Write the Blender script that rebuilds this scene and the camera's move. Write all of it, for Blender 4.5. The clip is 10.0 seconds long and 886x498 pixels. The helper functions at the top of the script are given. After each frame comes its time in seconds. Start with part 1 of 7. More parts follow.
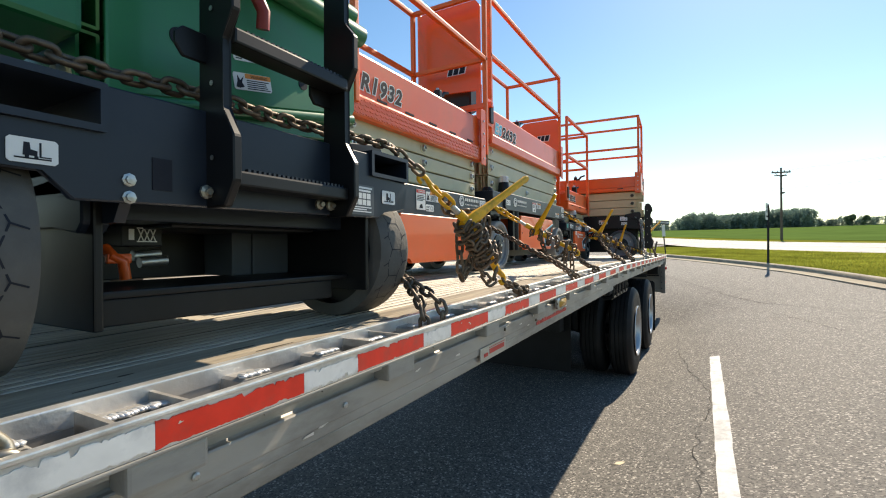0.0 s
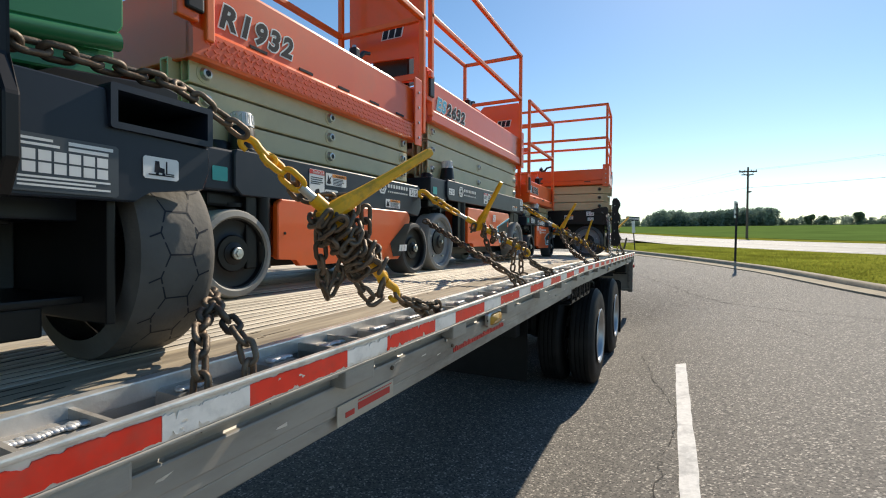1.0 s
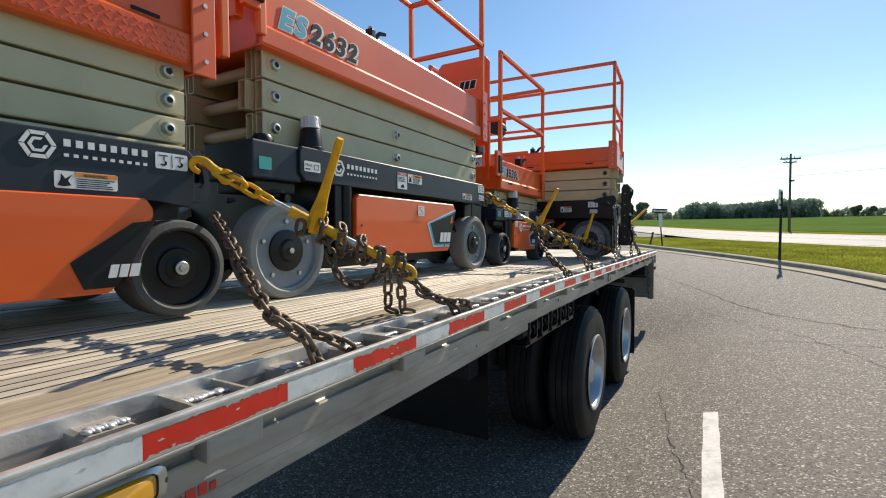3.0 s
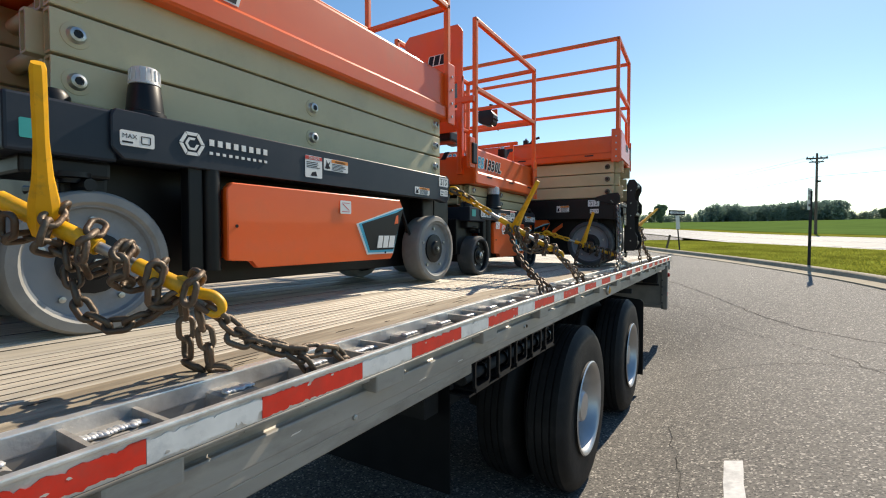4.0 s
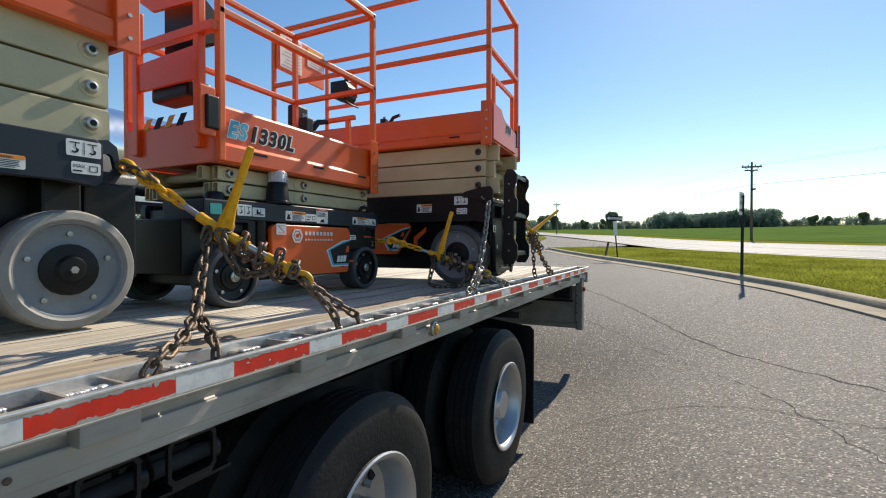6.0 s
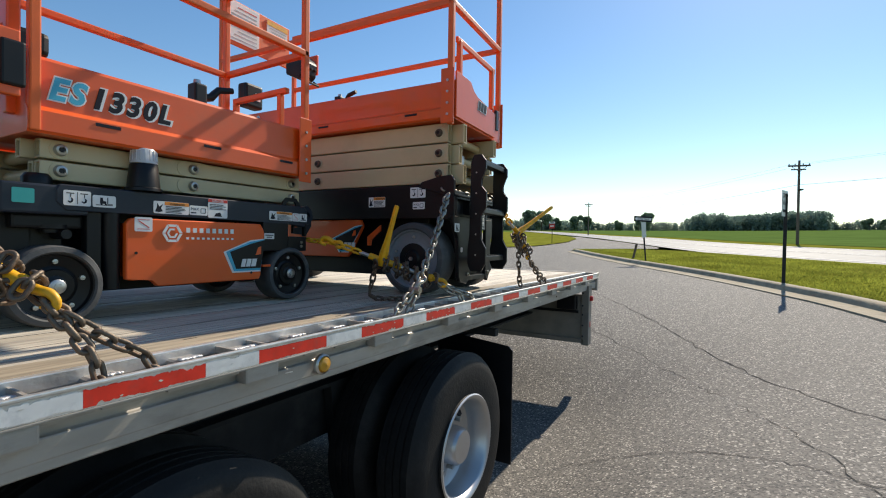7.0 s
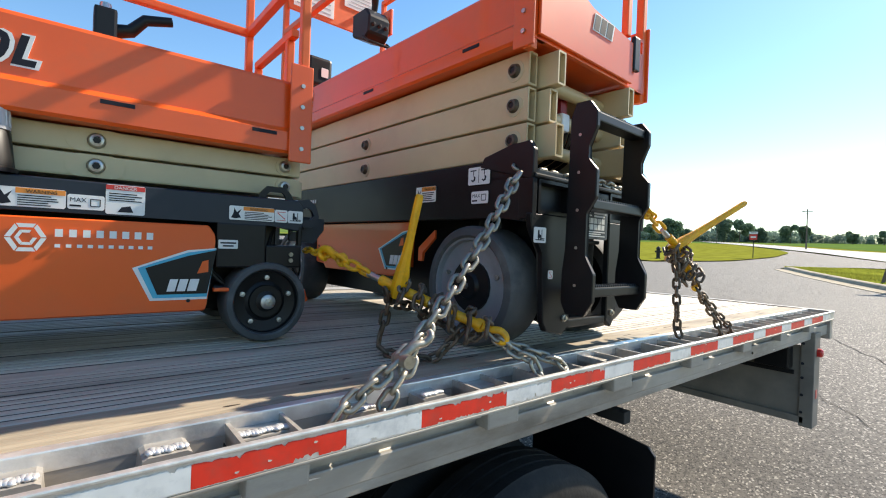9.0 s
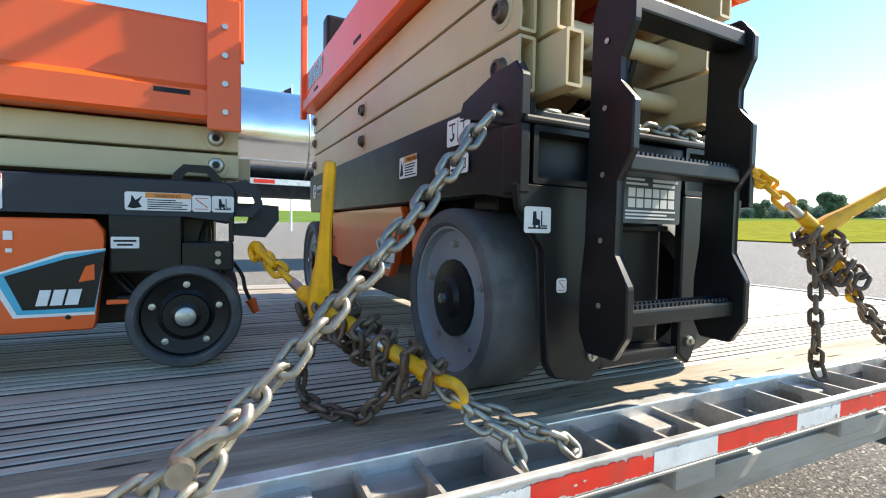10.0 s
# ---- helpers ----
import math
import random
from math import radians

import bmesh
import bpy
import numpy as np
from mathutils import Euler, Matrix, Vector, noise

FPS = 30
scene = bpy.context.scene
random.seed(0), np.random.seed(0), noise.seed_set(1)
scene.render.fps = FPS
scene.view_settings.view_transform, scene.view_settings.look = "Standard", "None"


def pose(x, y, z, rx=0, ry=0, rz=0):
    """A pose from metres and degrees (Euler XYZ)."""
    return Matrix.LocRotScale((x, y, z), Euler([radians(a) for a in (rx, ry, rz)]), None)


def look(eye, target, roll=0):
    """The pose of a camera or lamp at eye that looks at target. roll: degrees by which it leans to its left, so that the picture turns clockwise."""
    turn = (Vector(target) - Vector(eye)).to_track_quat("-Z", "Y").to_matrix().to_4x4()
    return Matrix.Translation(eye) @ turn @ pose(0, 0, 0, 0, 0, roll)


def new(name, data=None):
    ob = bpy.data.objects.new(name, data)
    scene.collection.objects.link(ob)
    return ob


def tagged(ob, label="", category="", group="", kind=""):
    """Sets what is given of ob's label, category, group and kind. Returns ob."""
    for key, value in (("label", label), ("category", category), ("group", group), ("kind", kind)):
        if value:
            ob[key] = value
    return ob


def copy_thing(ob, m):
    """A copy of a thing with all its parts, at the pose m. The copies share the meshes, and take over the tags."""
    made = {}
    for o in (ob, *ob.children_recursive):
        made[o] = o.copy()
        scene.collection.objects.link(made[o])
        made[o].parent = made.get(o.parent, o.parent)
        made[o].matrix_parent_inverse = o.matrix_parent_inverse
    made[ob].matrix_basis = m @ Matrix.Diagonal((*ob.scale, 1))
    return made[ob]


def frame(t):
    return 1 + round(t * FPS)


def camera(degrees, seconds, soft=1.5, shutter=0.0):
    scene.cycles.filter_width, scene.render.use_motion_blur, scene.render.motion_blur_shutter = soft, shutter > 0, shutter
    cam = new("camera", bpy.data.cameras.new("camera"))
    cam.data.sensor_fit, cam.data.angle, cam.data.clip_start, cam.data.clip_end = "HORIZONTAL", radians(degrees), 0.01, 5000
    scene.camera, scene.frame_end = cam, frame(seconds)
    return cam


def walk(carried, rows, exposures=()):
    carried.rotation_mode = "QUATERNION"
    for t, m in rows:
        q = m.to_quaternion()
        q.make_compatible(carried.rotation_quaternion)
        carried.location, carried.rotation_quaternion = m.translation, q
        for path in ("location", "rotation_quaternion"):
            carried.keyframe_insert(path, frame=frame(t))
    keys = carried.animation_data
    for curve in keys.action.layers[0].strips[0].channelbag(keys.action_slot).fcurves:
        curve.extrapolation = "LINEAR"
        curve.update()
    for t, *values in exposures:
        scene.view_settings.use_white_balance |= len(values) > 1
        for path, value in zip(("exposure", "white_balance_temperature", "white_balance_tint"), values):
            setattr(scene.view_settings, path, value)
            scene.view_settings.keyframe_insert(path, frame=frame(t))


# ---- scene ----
cam = camera(87.8, 10.0, 1.1)
METRES, EYE, TILT, LEAN, TURN = 7.45, 1.557, 0.0, 0.0, 29.4
ROWS = [
    (0.0, 0.0, 0.0, 0.0, 0.0, 0.04, 0.53),
    (0.5, 0.0201, 0.034, 0.0011, -1.47, -0.04, 0.69),
    (1.0, 0.0433, 0.0764, 0.0043, -3.04, -0.95, -0.45),
    (1.5, 0.0781, 0.1154, 0.0019, -3.73, -1.17, -0.07),
    (2.0, 0.1066, 0.1589, 0.0048, -2.16, -1.08, 0.93),
    (2.5, 0.1276, 0.2088, 0.0096, -1.08, -1.49, 0.38),
    (4.0, 0.205, 0.3474, 0.0135, 2.19, -1.29, -0.11),
    (4.5, 0.2433, 0.3834, 0.0111, 0.53, -1.11, 0.41),
    (5.0, 0.278, 0.4239, 0.0142, -0.15, -0.61, 1.37),
    (5.5, 0.3089, 0.4729, 0.0176, -1.35, -1.11, 0.39),
    (6.0, 0.3434, 0.5144, 0.0167, -2.85, -0.49, -0.04),
    (7.5, 0.4379, 0.6369, 0.0222, 5.59, -0.39, -0.8),
    (8.0, 0.4504, 0.6719, 0.0253, 11.44, 0.36, -0.53),
    (8.5, 0.4482, 0.7163, 0.0291, 16.71, 0.32, -2.22),
    (9.0, 0.4534, 0.7617, 0.0255, 21.70, -0.12, -2.25),
    (9.5, 0.4663, 0.8059, 0.0285, 27.93, -0.75, -0.75),
    (10.0, 0.4680, 0.8541, 0.0299, 35.43, -2.38, -1.08),
]
EXPOSURES = [(0.0, 0.8, 7900, 10), (0.6, 0.55, 7500, 10), (1.5, 0.47, 7500, 10), (2.5, 0.5, 7600, 10), (4.2, 0.62, 7600, 10), (5.5, 0.5, 7500, 10), (7.5, 0.52, 7300, 10), (8.5, 0.98, 7400, 10), (9.5, 1.44, 7400, 10), (10.0, 1.68, 7300, 10)]
walk(cam, [(t, pose(0.673, 0, EYE, TILT, LEAN, TURN) @ pose(METRES * x, METRES * y, METRES * z, 90 + pitch, roll, yaw)) for t, x, y, z, yaw, pitch, roll in ROWS], EXPOSURES)

# ---- world, sun, exposure ----
SUN_AZ, SUN_EL = -6.2, 40.0     # degrees left of +y, and up
world = bpy.data.worlds.new("sky")
scene.world = world
world.use_nodes = True
wn = world.node_tree.nodes
sky = wn.new("ShaderNodeTexSky")
sky.sky_type, sky.sun_disc = "NISHITA", False
sky.sun_elevation, sky.sun_rotation = radians(SUN_EL), radians(-SUN_AZ)
sky.altitude, sky.air_density, sky.dust_density, sky.ozone_density = 100, 1.0, 0.13, 1.5
tint = wn.new("ShaderNodeHueSaturation")
tint.inputs["Saturation"].default_value = 1.25
world.node_tree.links.new(sky.outputs[0], tint.inputs["Color"])
world.node_tree.links.new(tint.outputs[0], wn["Background"].inputs[0])
wn["Background"].inputs[1].default_value = 0.115
sun = new("sun", bpy.data.lights.new("sun", "SUN"))
sun.data.energy, sun.data.angle, sun.data.color = 3.9, radians(0.6), (1.0, 0.95, 0.87)
sa, se = radians(SUN_AZ), radians(SUN_EL)
SUN_DIR = Vector((-math.sin(sa) * math.cos(se), math.cos(sa) * math.cos(se), math.sin(se)))
sun.matrix_world = look(SUN_DIR * 60, (0, 0, 0))

# ---- materials ----
def mat(name, color, rough=0.5, metal=0.0, var=0.15, scale=6.0, bump=0.0, bscale=60.0, stain=None, stain_amt=0.35, stain_scale=2.5, rand=0.0, coat=0.0, stretch=(1, 1, 1), rvar=0.15):
    m = bpy.data.materials.new(name)
    m.use_nodes = True
    n, l = m.node_tree.nodes, m.node_tree.links
    p = n["Principled BSDF"]
    p.inputs["Metallic"].default_value = metal
    p.inputs["Coat Weight"].default_value = coat
    tc = n.new("ShaderNodeTexCoord")
    mp = n.new("ShaderNodeMapping")
    mp.inputs["Scale"].default_value = stretch
    l.new(tc.outputs["Object"], mp.inputs[0])
    nz = n.new("ShaderNodeTexNoise")
    nz.inputs["Scale"].default_value, nz.inputs["Detail"].default_value = scale, 6
    l.new(mp.outputs[0], nz.inputs["Vector"])
    cr = n.new("ShaderNodeValToRGB")
    lo, hi = [c * (1 - var) for c in color], [min(1, c * (1 + var)) for c in color]
    cr.color_ramp.elements[0].position, cr.color_ramp.elements[1].position = 0.3, 0.7
    cr.color_ramp.elements[0].color, cr.color_ramp.elements[1].color = (*lo, 1), (*hi, 1)
    l.new(nz.outputs[0], cr.inputs[0])
    last = cr.outputs[0]
    if stain:
        n2 = n.new("ShaderNodeTexNoise")
        n2.inputs["Scale"].default_value, n2.inputs["Detail"].default_value = stain_scale, 9
        n2.inputs["Roughness"].default_value = 0.65
        l.new(mp.outputs[0], n2.inputs["Vector"])
        r2 = n.new("ShaderNodeValToRGB")
        r2.color_ramp.elements[0].position, r2.color_ramp.elements[1].position = 0.5, 0.68
        r2.color_ramp.elements[1].color = (stain_amt,) * 3 + (1,)
        r2.color_ramp.elements[0].color = (0, 0, 0, 1)
        l.new(n2.outputs[0], r2.inputs[0])
        mx = n.new("ShaderNodeMix")
        mx.data_type = "RGBA"
        l.new(r2.outputs[0], mx.inputs[0])
        l.new(last, mx.inputs[6])
        mx.inputs[7].default_value = (*stain, 1)
        last = mx.outputs[2]
    if rand:
        oi = n.new("ShaderNodeObjectInfo")
        mr = n.new("ShaderNodeMapRange")
        mr.inputs[3].default_value, mr.inputs[4].default_value = 1 - rand, 1 + rand
        l.new(oi.outputs["Random"], mr.inputs[0])
        hv = n.new("ShaderNodeHueSaturation")
        l.new(mr.outputs[0], hv.inputs["Value"])
        l.new(last, hv.inputs["Color"])
        last = hv.outputs[0]
    l.new(last, p.inputs["Base Color"])
    rr = n.new("ShaderNodeMapRange")
    rr.inputs[3].default_value, rr.inputs[4].default_value = max(0.02, rough - rvar * rough), min(1, rough + rvar)
    l.new(nz.outputs[0], rr.inputs[0])
    l.new(rr.outputs[0], p.inputs["Roughness"])
    if bump:
        nb = n.new("ShaderNodeTexNoise")
        nb.inputs["Scale"].default_value, nb.inputs["Detail"].default_value = bscale, 4
        l.new(mp.outputs[0], nb.inputs["Vector"])
        b = n.new("ShaderNodeBump")
        b.inputs["Strength"].default_value, b.inputs["Distance"].default_value = bump, 0.01
        l.new(nb.outputs[0], b.inputs["Height"])
        l.new(b.outputs[0], p.inputs["Normal"])
    return m


ORANGE = mat("orange_paint", (0.88, 0.112, 0.012), 0.36, var=0.06, scale=3, coat=0.25, stain=(0.50, 0.13, 0.05), stain_amt=0.3, stain_scale=3)
ORANGE_RAIL = mat("orange_rail_paint", (0.85, 0.137, 0.020), 0.42, var=0.08, scale=9)
CREAM = mat("cream_paint", (0.55, 0.475, 0.295), 0.4, var=0.06, scale=4, stain=(0.30, 0.26, 0.16), stain_amt=0.25, stain_scale=3)
CREAM_WARM = mat("warm_cream_paint", (0.60, 0.47, 0.27), 0.4, var=0.06, scale=4, stain=(0.38, 0.27, 0.14), stain_amt=0.25, stain_scale=3)
NAVY = mat("dark_slate_paint", (0.0125, 0.0195, 0.0325), 0.36, var=0.12, scale=5, coat=0.15, stain=(0.04, 0.04, 0.042), stain_amt=0.25, stain_scale=5)
BLACK = mat("black_paint", (0.0075, 0.0077, 0.0088), 0.36, var=0.2, scale=8, coat=0.1, stain=(0.018, 0.016, 0.015), stain_amt=0.25, stain_scale=6)
GREEN = mat("green_paint", (0.007, 0.185, 0.064), 0.36, var=0.07, scale=4, coat=0.12, stain=(0.03, 0.12, 0.06), stain_amt=0.3, stain_scale=5)
RUBBER = mat("grey_rubber", (0.075, 0.078, 0.08), 0.75, var=0.15, scale=14, bump=0.15, bscale=90, stain=(0.2, 0.19, 0.18), stain_amt=0.4, stain_scale=7)
RUBBER_MID = mat("dusty_solid_rubber", (0.095, 0.09, 0.083), 0.8, var=0.18, scale=14, bump=0.15, bscale=90, stain=(0.17, 0.155, 0.135), stain_amt=0.45, stain_scale=6)
RUBBER_LIGHT = mat("light_grey_rubber", (0.29, 0.283, 0.265), 0.7, var=0.12, scale=12, bump=0.1, bscale=80, stain=(0.14, 0.13, 0.12), stain_amt=0.5, stain_scale=7)
TYRE = mat("tyre_rubber", (0.014, 0.0135, 0.013), 0.62, var=0.25, scale=10, bump=0.2, bscale=70, stain=(0.04, 0.037, 0.034), stain_amt=0.5, stain_scale=4)
HUB = mat("grey_wheel_hub", (0.24, 0.26, 0.28), 0.45, var=0.12, scale=9, stain=(0.12, 0.12, 0.12), stain_amt=0.4, stain_scale=8)
STEEL = mat("zinc_steel", (0.50, 0.50, 0.48), 0.34, metal=0.9, var=0.15, scale=30)
PIN_STEEL = mat("dull_zinc_steel", (0.30, 0.30, 0.29), 0.36, metal=0.9, var=0.2, scale=30)
ALU = mat("weathered_aluminium", (0.38, 0.352, 0.312), 0.46, metal=0.3, var=0.22, scale=8, stretch=(1, 0.3, 1), bump=0.1, bscale=40, stain=(0.12, 0.10, 0.08), stain_amt=0.7, stain_scale=5)
ALU_BRIGHT = mat("bright_worn_aluminium", (0.80, 0.78, 0.74), 0.34, metal=0.7, var=0.15, scale=14, bump=0.2, bscale=35, stain=(0.35, 0.35, 0.35), stain_amt=0.5, stain_scale=9)
WELD = mat("weld_aluminium", (0.68, 0.67, 0.65), 0.33, metal=0.45, var=0.1, scale=60)
MAKER = mat("tan_metal_plate", (0.52, 0.46, 0.38), 0.5, metal=0.3, var=0.1, scale=20)
BATTERY = mat("grey_battery_case", (0.075, 0.085, 0.095), 0.5, var=0.12, scale=6)
PLATE_DARK = mat("dark_data_plate", (0.06, 0.07, 0.08), 0.4, var=0.1, scale=20)
# near-black that paints the shade inside the deck grooves
GROOVE_SHADE = mat("deck_groove_shade", (0.035, 0.029, 0.024), 0.9, var=0.3, scale=9)
WOOD_SPLIT = mat("dark_wood_split", (0.05, 0.035, 0.025), 0.9, var=0.3, scale=20)
RIM = mat("dull_aluminium_wheel", (0.50, 0.50, 0.50), 0.36, metal=0.85, var=0.08, scale=10, stain=(0.4, 0.38, 0.35), stain_amt=0.3, stain_scale=5)
DECKWOOD = mat("worn_deck_plank", (0.47, 0.415, 0.335), 0.55, metal=0.1, var=0.22, scale=5, stretch=(7, 0.5, 1), bump=0.3, bscale=30, stain=(0.16, 0.13, 0.10), stain_amt=0.65, stain_scale=1.6, rand=0.2)
NAILER = mat("wood_nailer", (0.35, 0.29, 0.21), 0.8, var=0.3, scale=6, stretch=(6, 0.5, 1), bump=0.5, bscale=30, stain=(0.10, 0.075, 0.05), stain_amt=0.7, stain_scale=1.8)
TAPE_RED = mat("red_reflective_tape", (0.84, 0.035, 0.014), 0.4, var=0.12, scale=20, stain=(0.42, 0.10, 0.07), stain_amt=0.35, stain_scale=14)
TAPE_WHITE = mat("white_reflective_tape", (0.80, 0.78, 0.74), 0.4, var=0.08, scale=20, stain=(0.42, 0.42, 0.42), stain_amt=0.6, stain_scale=12)
ASPHALT = mat("asphalt", (0.16, 0.155, 0.147), 0.8, var=0.3, scale=40, stain=(0.06, 0.06, 0.06), stain_amt=0.45, stain_scale=0.8)
def speckle(m, lo, hi, scale, dark):
    """Stones of many tones bound in tar: cells with their own brightness, and dark gaps."""
    n, l = m.node_tree.nodes, m.node_tree.links
    tc = n.new("ShaderNodeTexCoord")
    vo = n.new("ShaderNodeTexVoronoi")
    vo.inputs["Scale"].default_value = scale
    l.new(tc.outputs["Object"], vo.inputs["Vector"])
    sp = n.new("ShaderNodeSeparateColor")
    l.new(vo.outputs["Color"], sp.inputs[0])
    cr = n.new("ShaderNodeValToRGB")
    e = cr.color_ramp.elements
    e[0].position, e[0].color = 0.0, (dark, dark, dark, 1)
    e[1].position, e[1].color = 1.0, (*hi, 1)
    k = e.new(0.45)
    k.color = (*lo, 1)
    k = e.new(0.86)
    k.color = (*[c * 1.25 for c in lo], 1)
    l.new(sp.outputs[0], cr.inputs[0])
    p = n["Principled BSDF"]
    old = p.inputs["Base Color"].links[0].from_socket
    mx = n.new("ShaderNodeMix")
    mx.data_type = "RGBA"
    mx.inputs[0].default_value = 0.85
    l.new(old, mx.inputs[6])
    l.new(cr.outputs[0], mx.inputs[7])
    l.new(mx.outputs[2], p.inputs["Base Color"])
    bp = n.new("ShaderNodeBump")
    bp.inputs["Strength"].default_value, bp.inputs["Distance"].default_value = 0.9, 0.008
    l.new(sp.outputs[1], bp.inputs["Height"])
    l.new(bp.outputs[0], p.inputs["Normal"])


speckle(ASPHALT, (0.142, 0.129, 0.113), (0.62, 0.57, 0.50), 88, 0.022)
ROAD = mat("road_asphalt", (0.24, 0.235, 0.225), 0.7, var=0.1, scale=3, stain=(0.28, 0.27, 0.26), stain_amt=0.4, stain_scale=0.3)
CONCRETE = mat("kerb_concrete", (0.34, 0.285, 0.20), 0.85, var=0.18, scale=9, bump=0.4, bscale=60, stain=(0.16, 0.13, 0.09), stain_amt=0.65, stain_scale=2.2)
PAINT_W = mat("road_paint", (0.72, 0.71, 0.69), 0.7, var=0.12, scale=30, bump=0.5, bscale=130, stain=(0.25, 0.25, 0.25), stain_amt=0.55, stain_scale=7)
GRASS_SOIL = mat("grass_sheet", (0.19, 0.195, 0.03), 0.9, var=0.35, scale=1.2, bump=0.6, bscale=40, stain=(0.17, 0.16, 0.05), stain_amt=0.4, stain_scale=0.35)
FIELD = mat("crop_field", (0.10, 0.16, 0.042), 0.9, var=0.2, scale=0.25, bump=0.4, bscale=8, stain=(0.12, 0.175, 0.03), stain_amt=0.5, stain_scale=0.03)
BLADE = mat("grass_blade", (0.22, 0.235, 0.04), 0.7, var=0.35, scale=0.8)
# Both foliage greens are paled and blued: distance haze mixed into the colour.
LEAF_HAZED = mat("hazed_tree_foliage", (0.17, 0.235, 0.16), 0.75, var=0.4, scale=0.5)
LEAF_FAR_HAZED = mat("hazed_far_foliage", (0.20, 0.27, 0.22), 0.85, var=0.3, scale=0.15)
BARK = mat("bark", (0.11, 0.085, 0.06), 0.9, var=0.3, scale=6, bump=0.5, bscale=12)
POLEWOOD = mat("pole_wood", (0.13, 0.10, 0.08), 0.9, var=0.25, scale=4, stretch=(4, 4, 0.4))
CHAIN = mat("rusty_chain_steel", (0.15, 0.115, 0.085), 0.5, metal=0.6, var=0.3, scale=40, rand=0.3, stain=(0.16, 0.07, 0.03), stain_amt=0.6, stain_scale=20, bump=0.2, bscale=120)
CHAIN_ZINC = mat("zinc_chain_steel", (0.38, 0.35, 0.29), 0.38, metal=0.8, var=0.2, scale=40, rand=0.2, stain=(0.16, 0.11, 0.06), stain_amt=0.4, stain_scale=25)
YELLOW = mat("yellow_paint", (0.88, 0.43, 0.01), 0.42, var=0.12, scale=15, stain=(0.22, 0.13, 0.03), stain_amt=0.5, stain_scale=18)
AMBER = mat("amber_lens", (0.52, 0.25, 0.015), 0.25, var=0.1, scale=20, coat=0.5)
REDLENS = mat("red_lens", (0.6, 0.02, 0.015), 0.25, var=0.1, scale=20, coat=0.5)
WHITE = mat("white_decal", (0.78, 0.78, 0.76), 0.45, var=0.04, scale=20)
DECAL_GREY = mat("grey_decal", (0.45, 0.46, 0.47), 0.5, var=0.1, scale=60)
DECAL_ORANGE = mat("orange_decal", (0.80, 0.27, 0.04), 0.45, var=0.05, scale=20)
DECAL_RED = mat("red_decal", (0.62, 0.04, 0.03), 0.45, var=0.05, scale=20)
INK = mat("dark_print", (0.02, 0.022, 0.03), 0.5, var=0.1, scale=20)
BLUE = mat("cyan_print", (0.04, 0.42, 0.60), 0.4, var=0.05, scale=20)
TEAL = mat("teal_decal", (0.02, 0.36, 0.34), 0.4, var=0.05, scale=20)
CLEAR = mat("frosted_lens", (0.86, 0.86, 0.86), 0.2, var=0.05, scale=10, coat=0.5)
TAR = mat("crack_tar", (0.085, 0.08, 0.075), 1.0, var=0.2, scale=10)
TAR.node_tree.nodes["Principled BSDF"].inputs["Specular IOR Level"].default_value = 0.0
for dull in (GRASS_SOIL, FIELD, BLADE, LEAF_HAZED, LEAF_FAR_HAZED):
    dull.node_tree.nodes["Principled BSDF"].inputs["Specular IOR Level"].default_value = 0.0
def leafy(m, share, boost):
    """Light passes through thin leaves."""
    n, l = m.node_tree.nodes, m.node_tree.links
    p = n["Principled BSDF"]
    tr = n.new("ShaderNodeBsdfTranslucent")
    hv = n.new("ShaderNodeHueSaturation")
    hv.inputs["Value"].default_value = boost
    l.new(p.inputs["Base Color"].links[0].from_socket, hv.inputs["Color"])
    l.new(hv.outputs[0], tr.inputs["Color"])
    ms = n.new("ShaderNodeMixShader")
    ms.inputs[0].default_value = share
    l.new(p.outputs[0], ms.inputs[1])
    l.new(tr.outputs[0], ms.inputs[2])
    l.new(ms.outputs[0], n["Material Output"].inputs["Surface"])


leafy(BLADE, 0.5, 1.3)
for thin in (LEAF_HAZED, LEAF_FAR_HAZED):
    leafy(thin, 0.3, 1.1)
DARK_FRAME = mat("dirty_dark_frame", (0.03, 0.03, 0.03), 0.7, var=0.3, scale=6, stain=(0.08, 0.075, 0.07), stain_amt=0.4, stain_scale=3)
for deep, level in ((INK, 0.15), (BLACK, 0.32), (NAVY, 0.38), (TYRE, 0.25), (DARK_FRAME, 0.2)):
    deep.node_tree.nodes["Principled BSDF"].inputs["Specular IOR Level"].default_value = level
    deep.node_tree.nodes["Principled BSDF"].inputs["Coat Weight"].default_value = 0.0
CLEAR.node_tree.nodes["Principled BSDF"].inputs["Transmission Weight"].default_value = 0.35
RED_HOSE = mat("dark_red_paint", (0.30, 0.02, 0.02), 0.35, var=0.1, scale=10)
SILVER = mat("polished_tank", (0.8, 0.82, 0.85), 0.14, metal=1.0, var=0.05, scale=2)
WEATHER_PANEL = mat("grey_panel", (0.21, 0.19, 0.16), 0.6, var=0.2, scale=5, stain=(0.08, 0.08, 0.08), stain_amt=0.4, stain_scale=3)


# ---- mesh helpers ----
def part(name, bm, material, parent=None, label="", smooth=False):
    me = bpy.data.meshes.new(name)
    bmesh.ops.recalc_face_normals(bm, faces=bm.faces)
    bm.to_mesh(me)
    bm.free()
    me.materials.append(material)
    if smooth:
        me.polygons.foreach_set("use_smooth", [True] * len(me.polygons))
        me.set_sharp_from_angle(angle=radians(38))
    ob = new(name, me)
    if parent is not None:
        ob.parent = parent
    if label:
        ob["label"] = label
    return ob


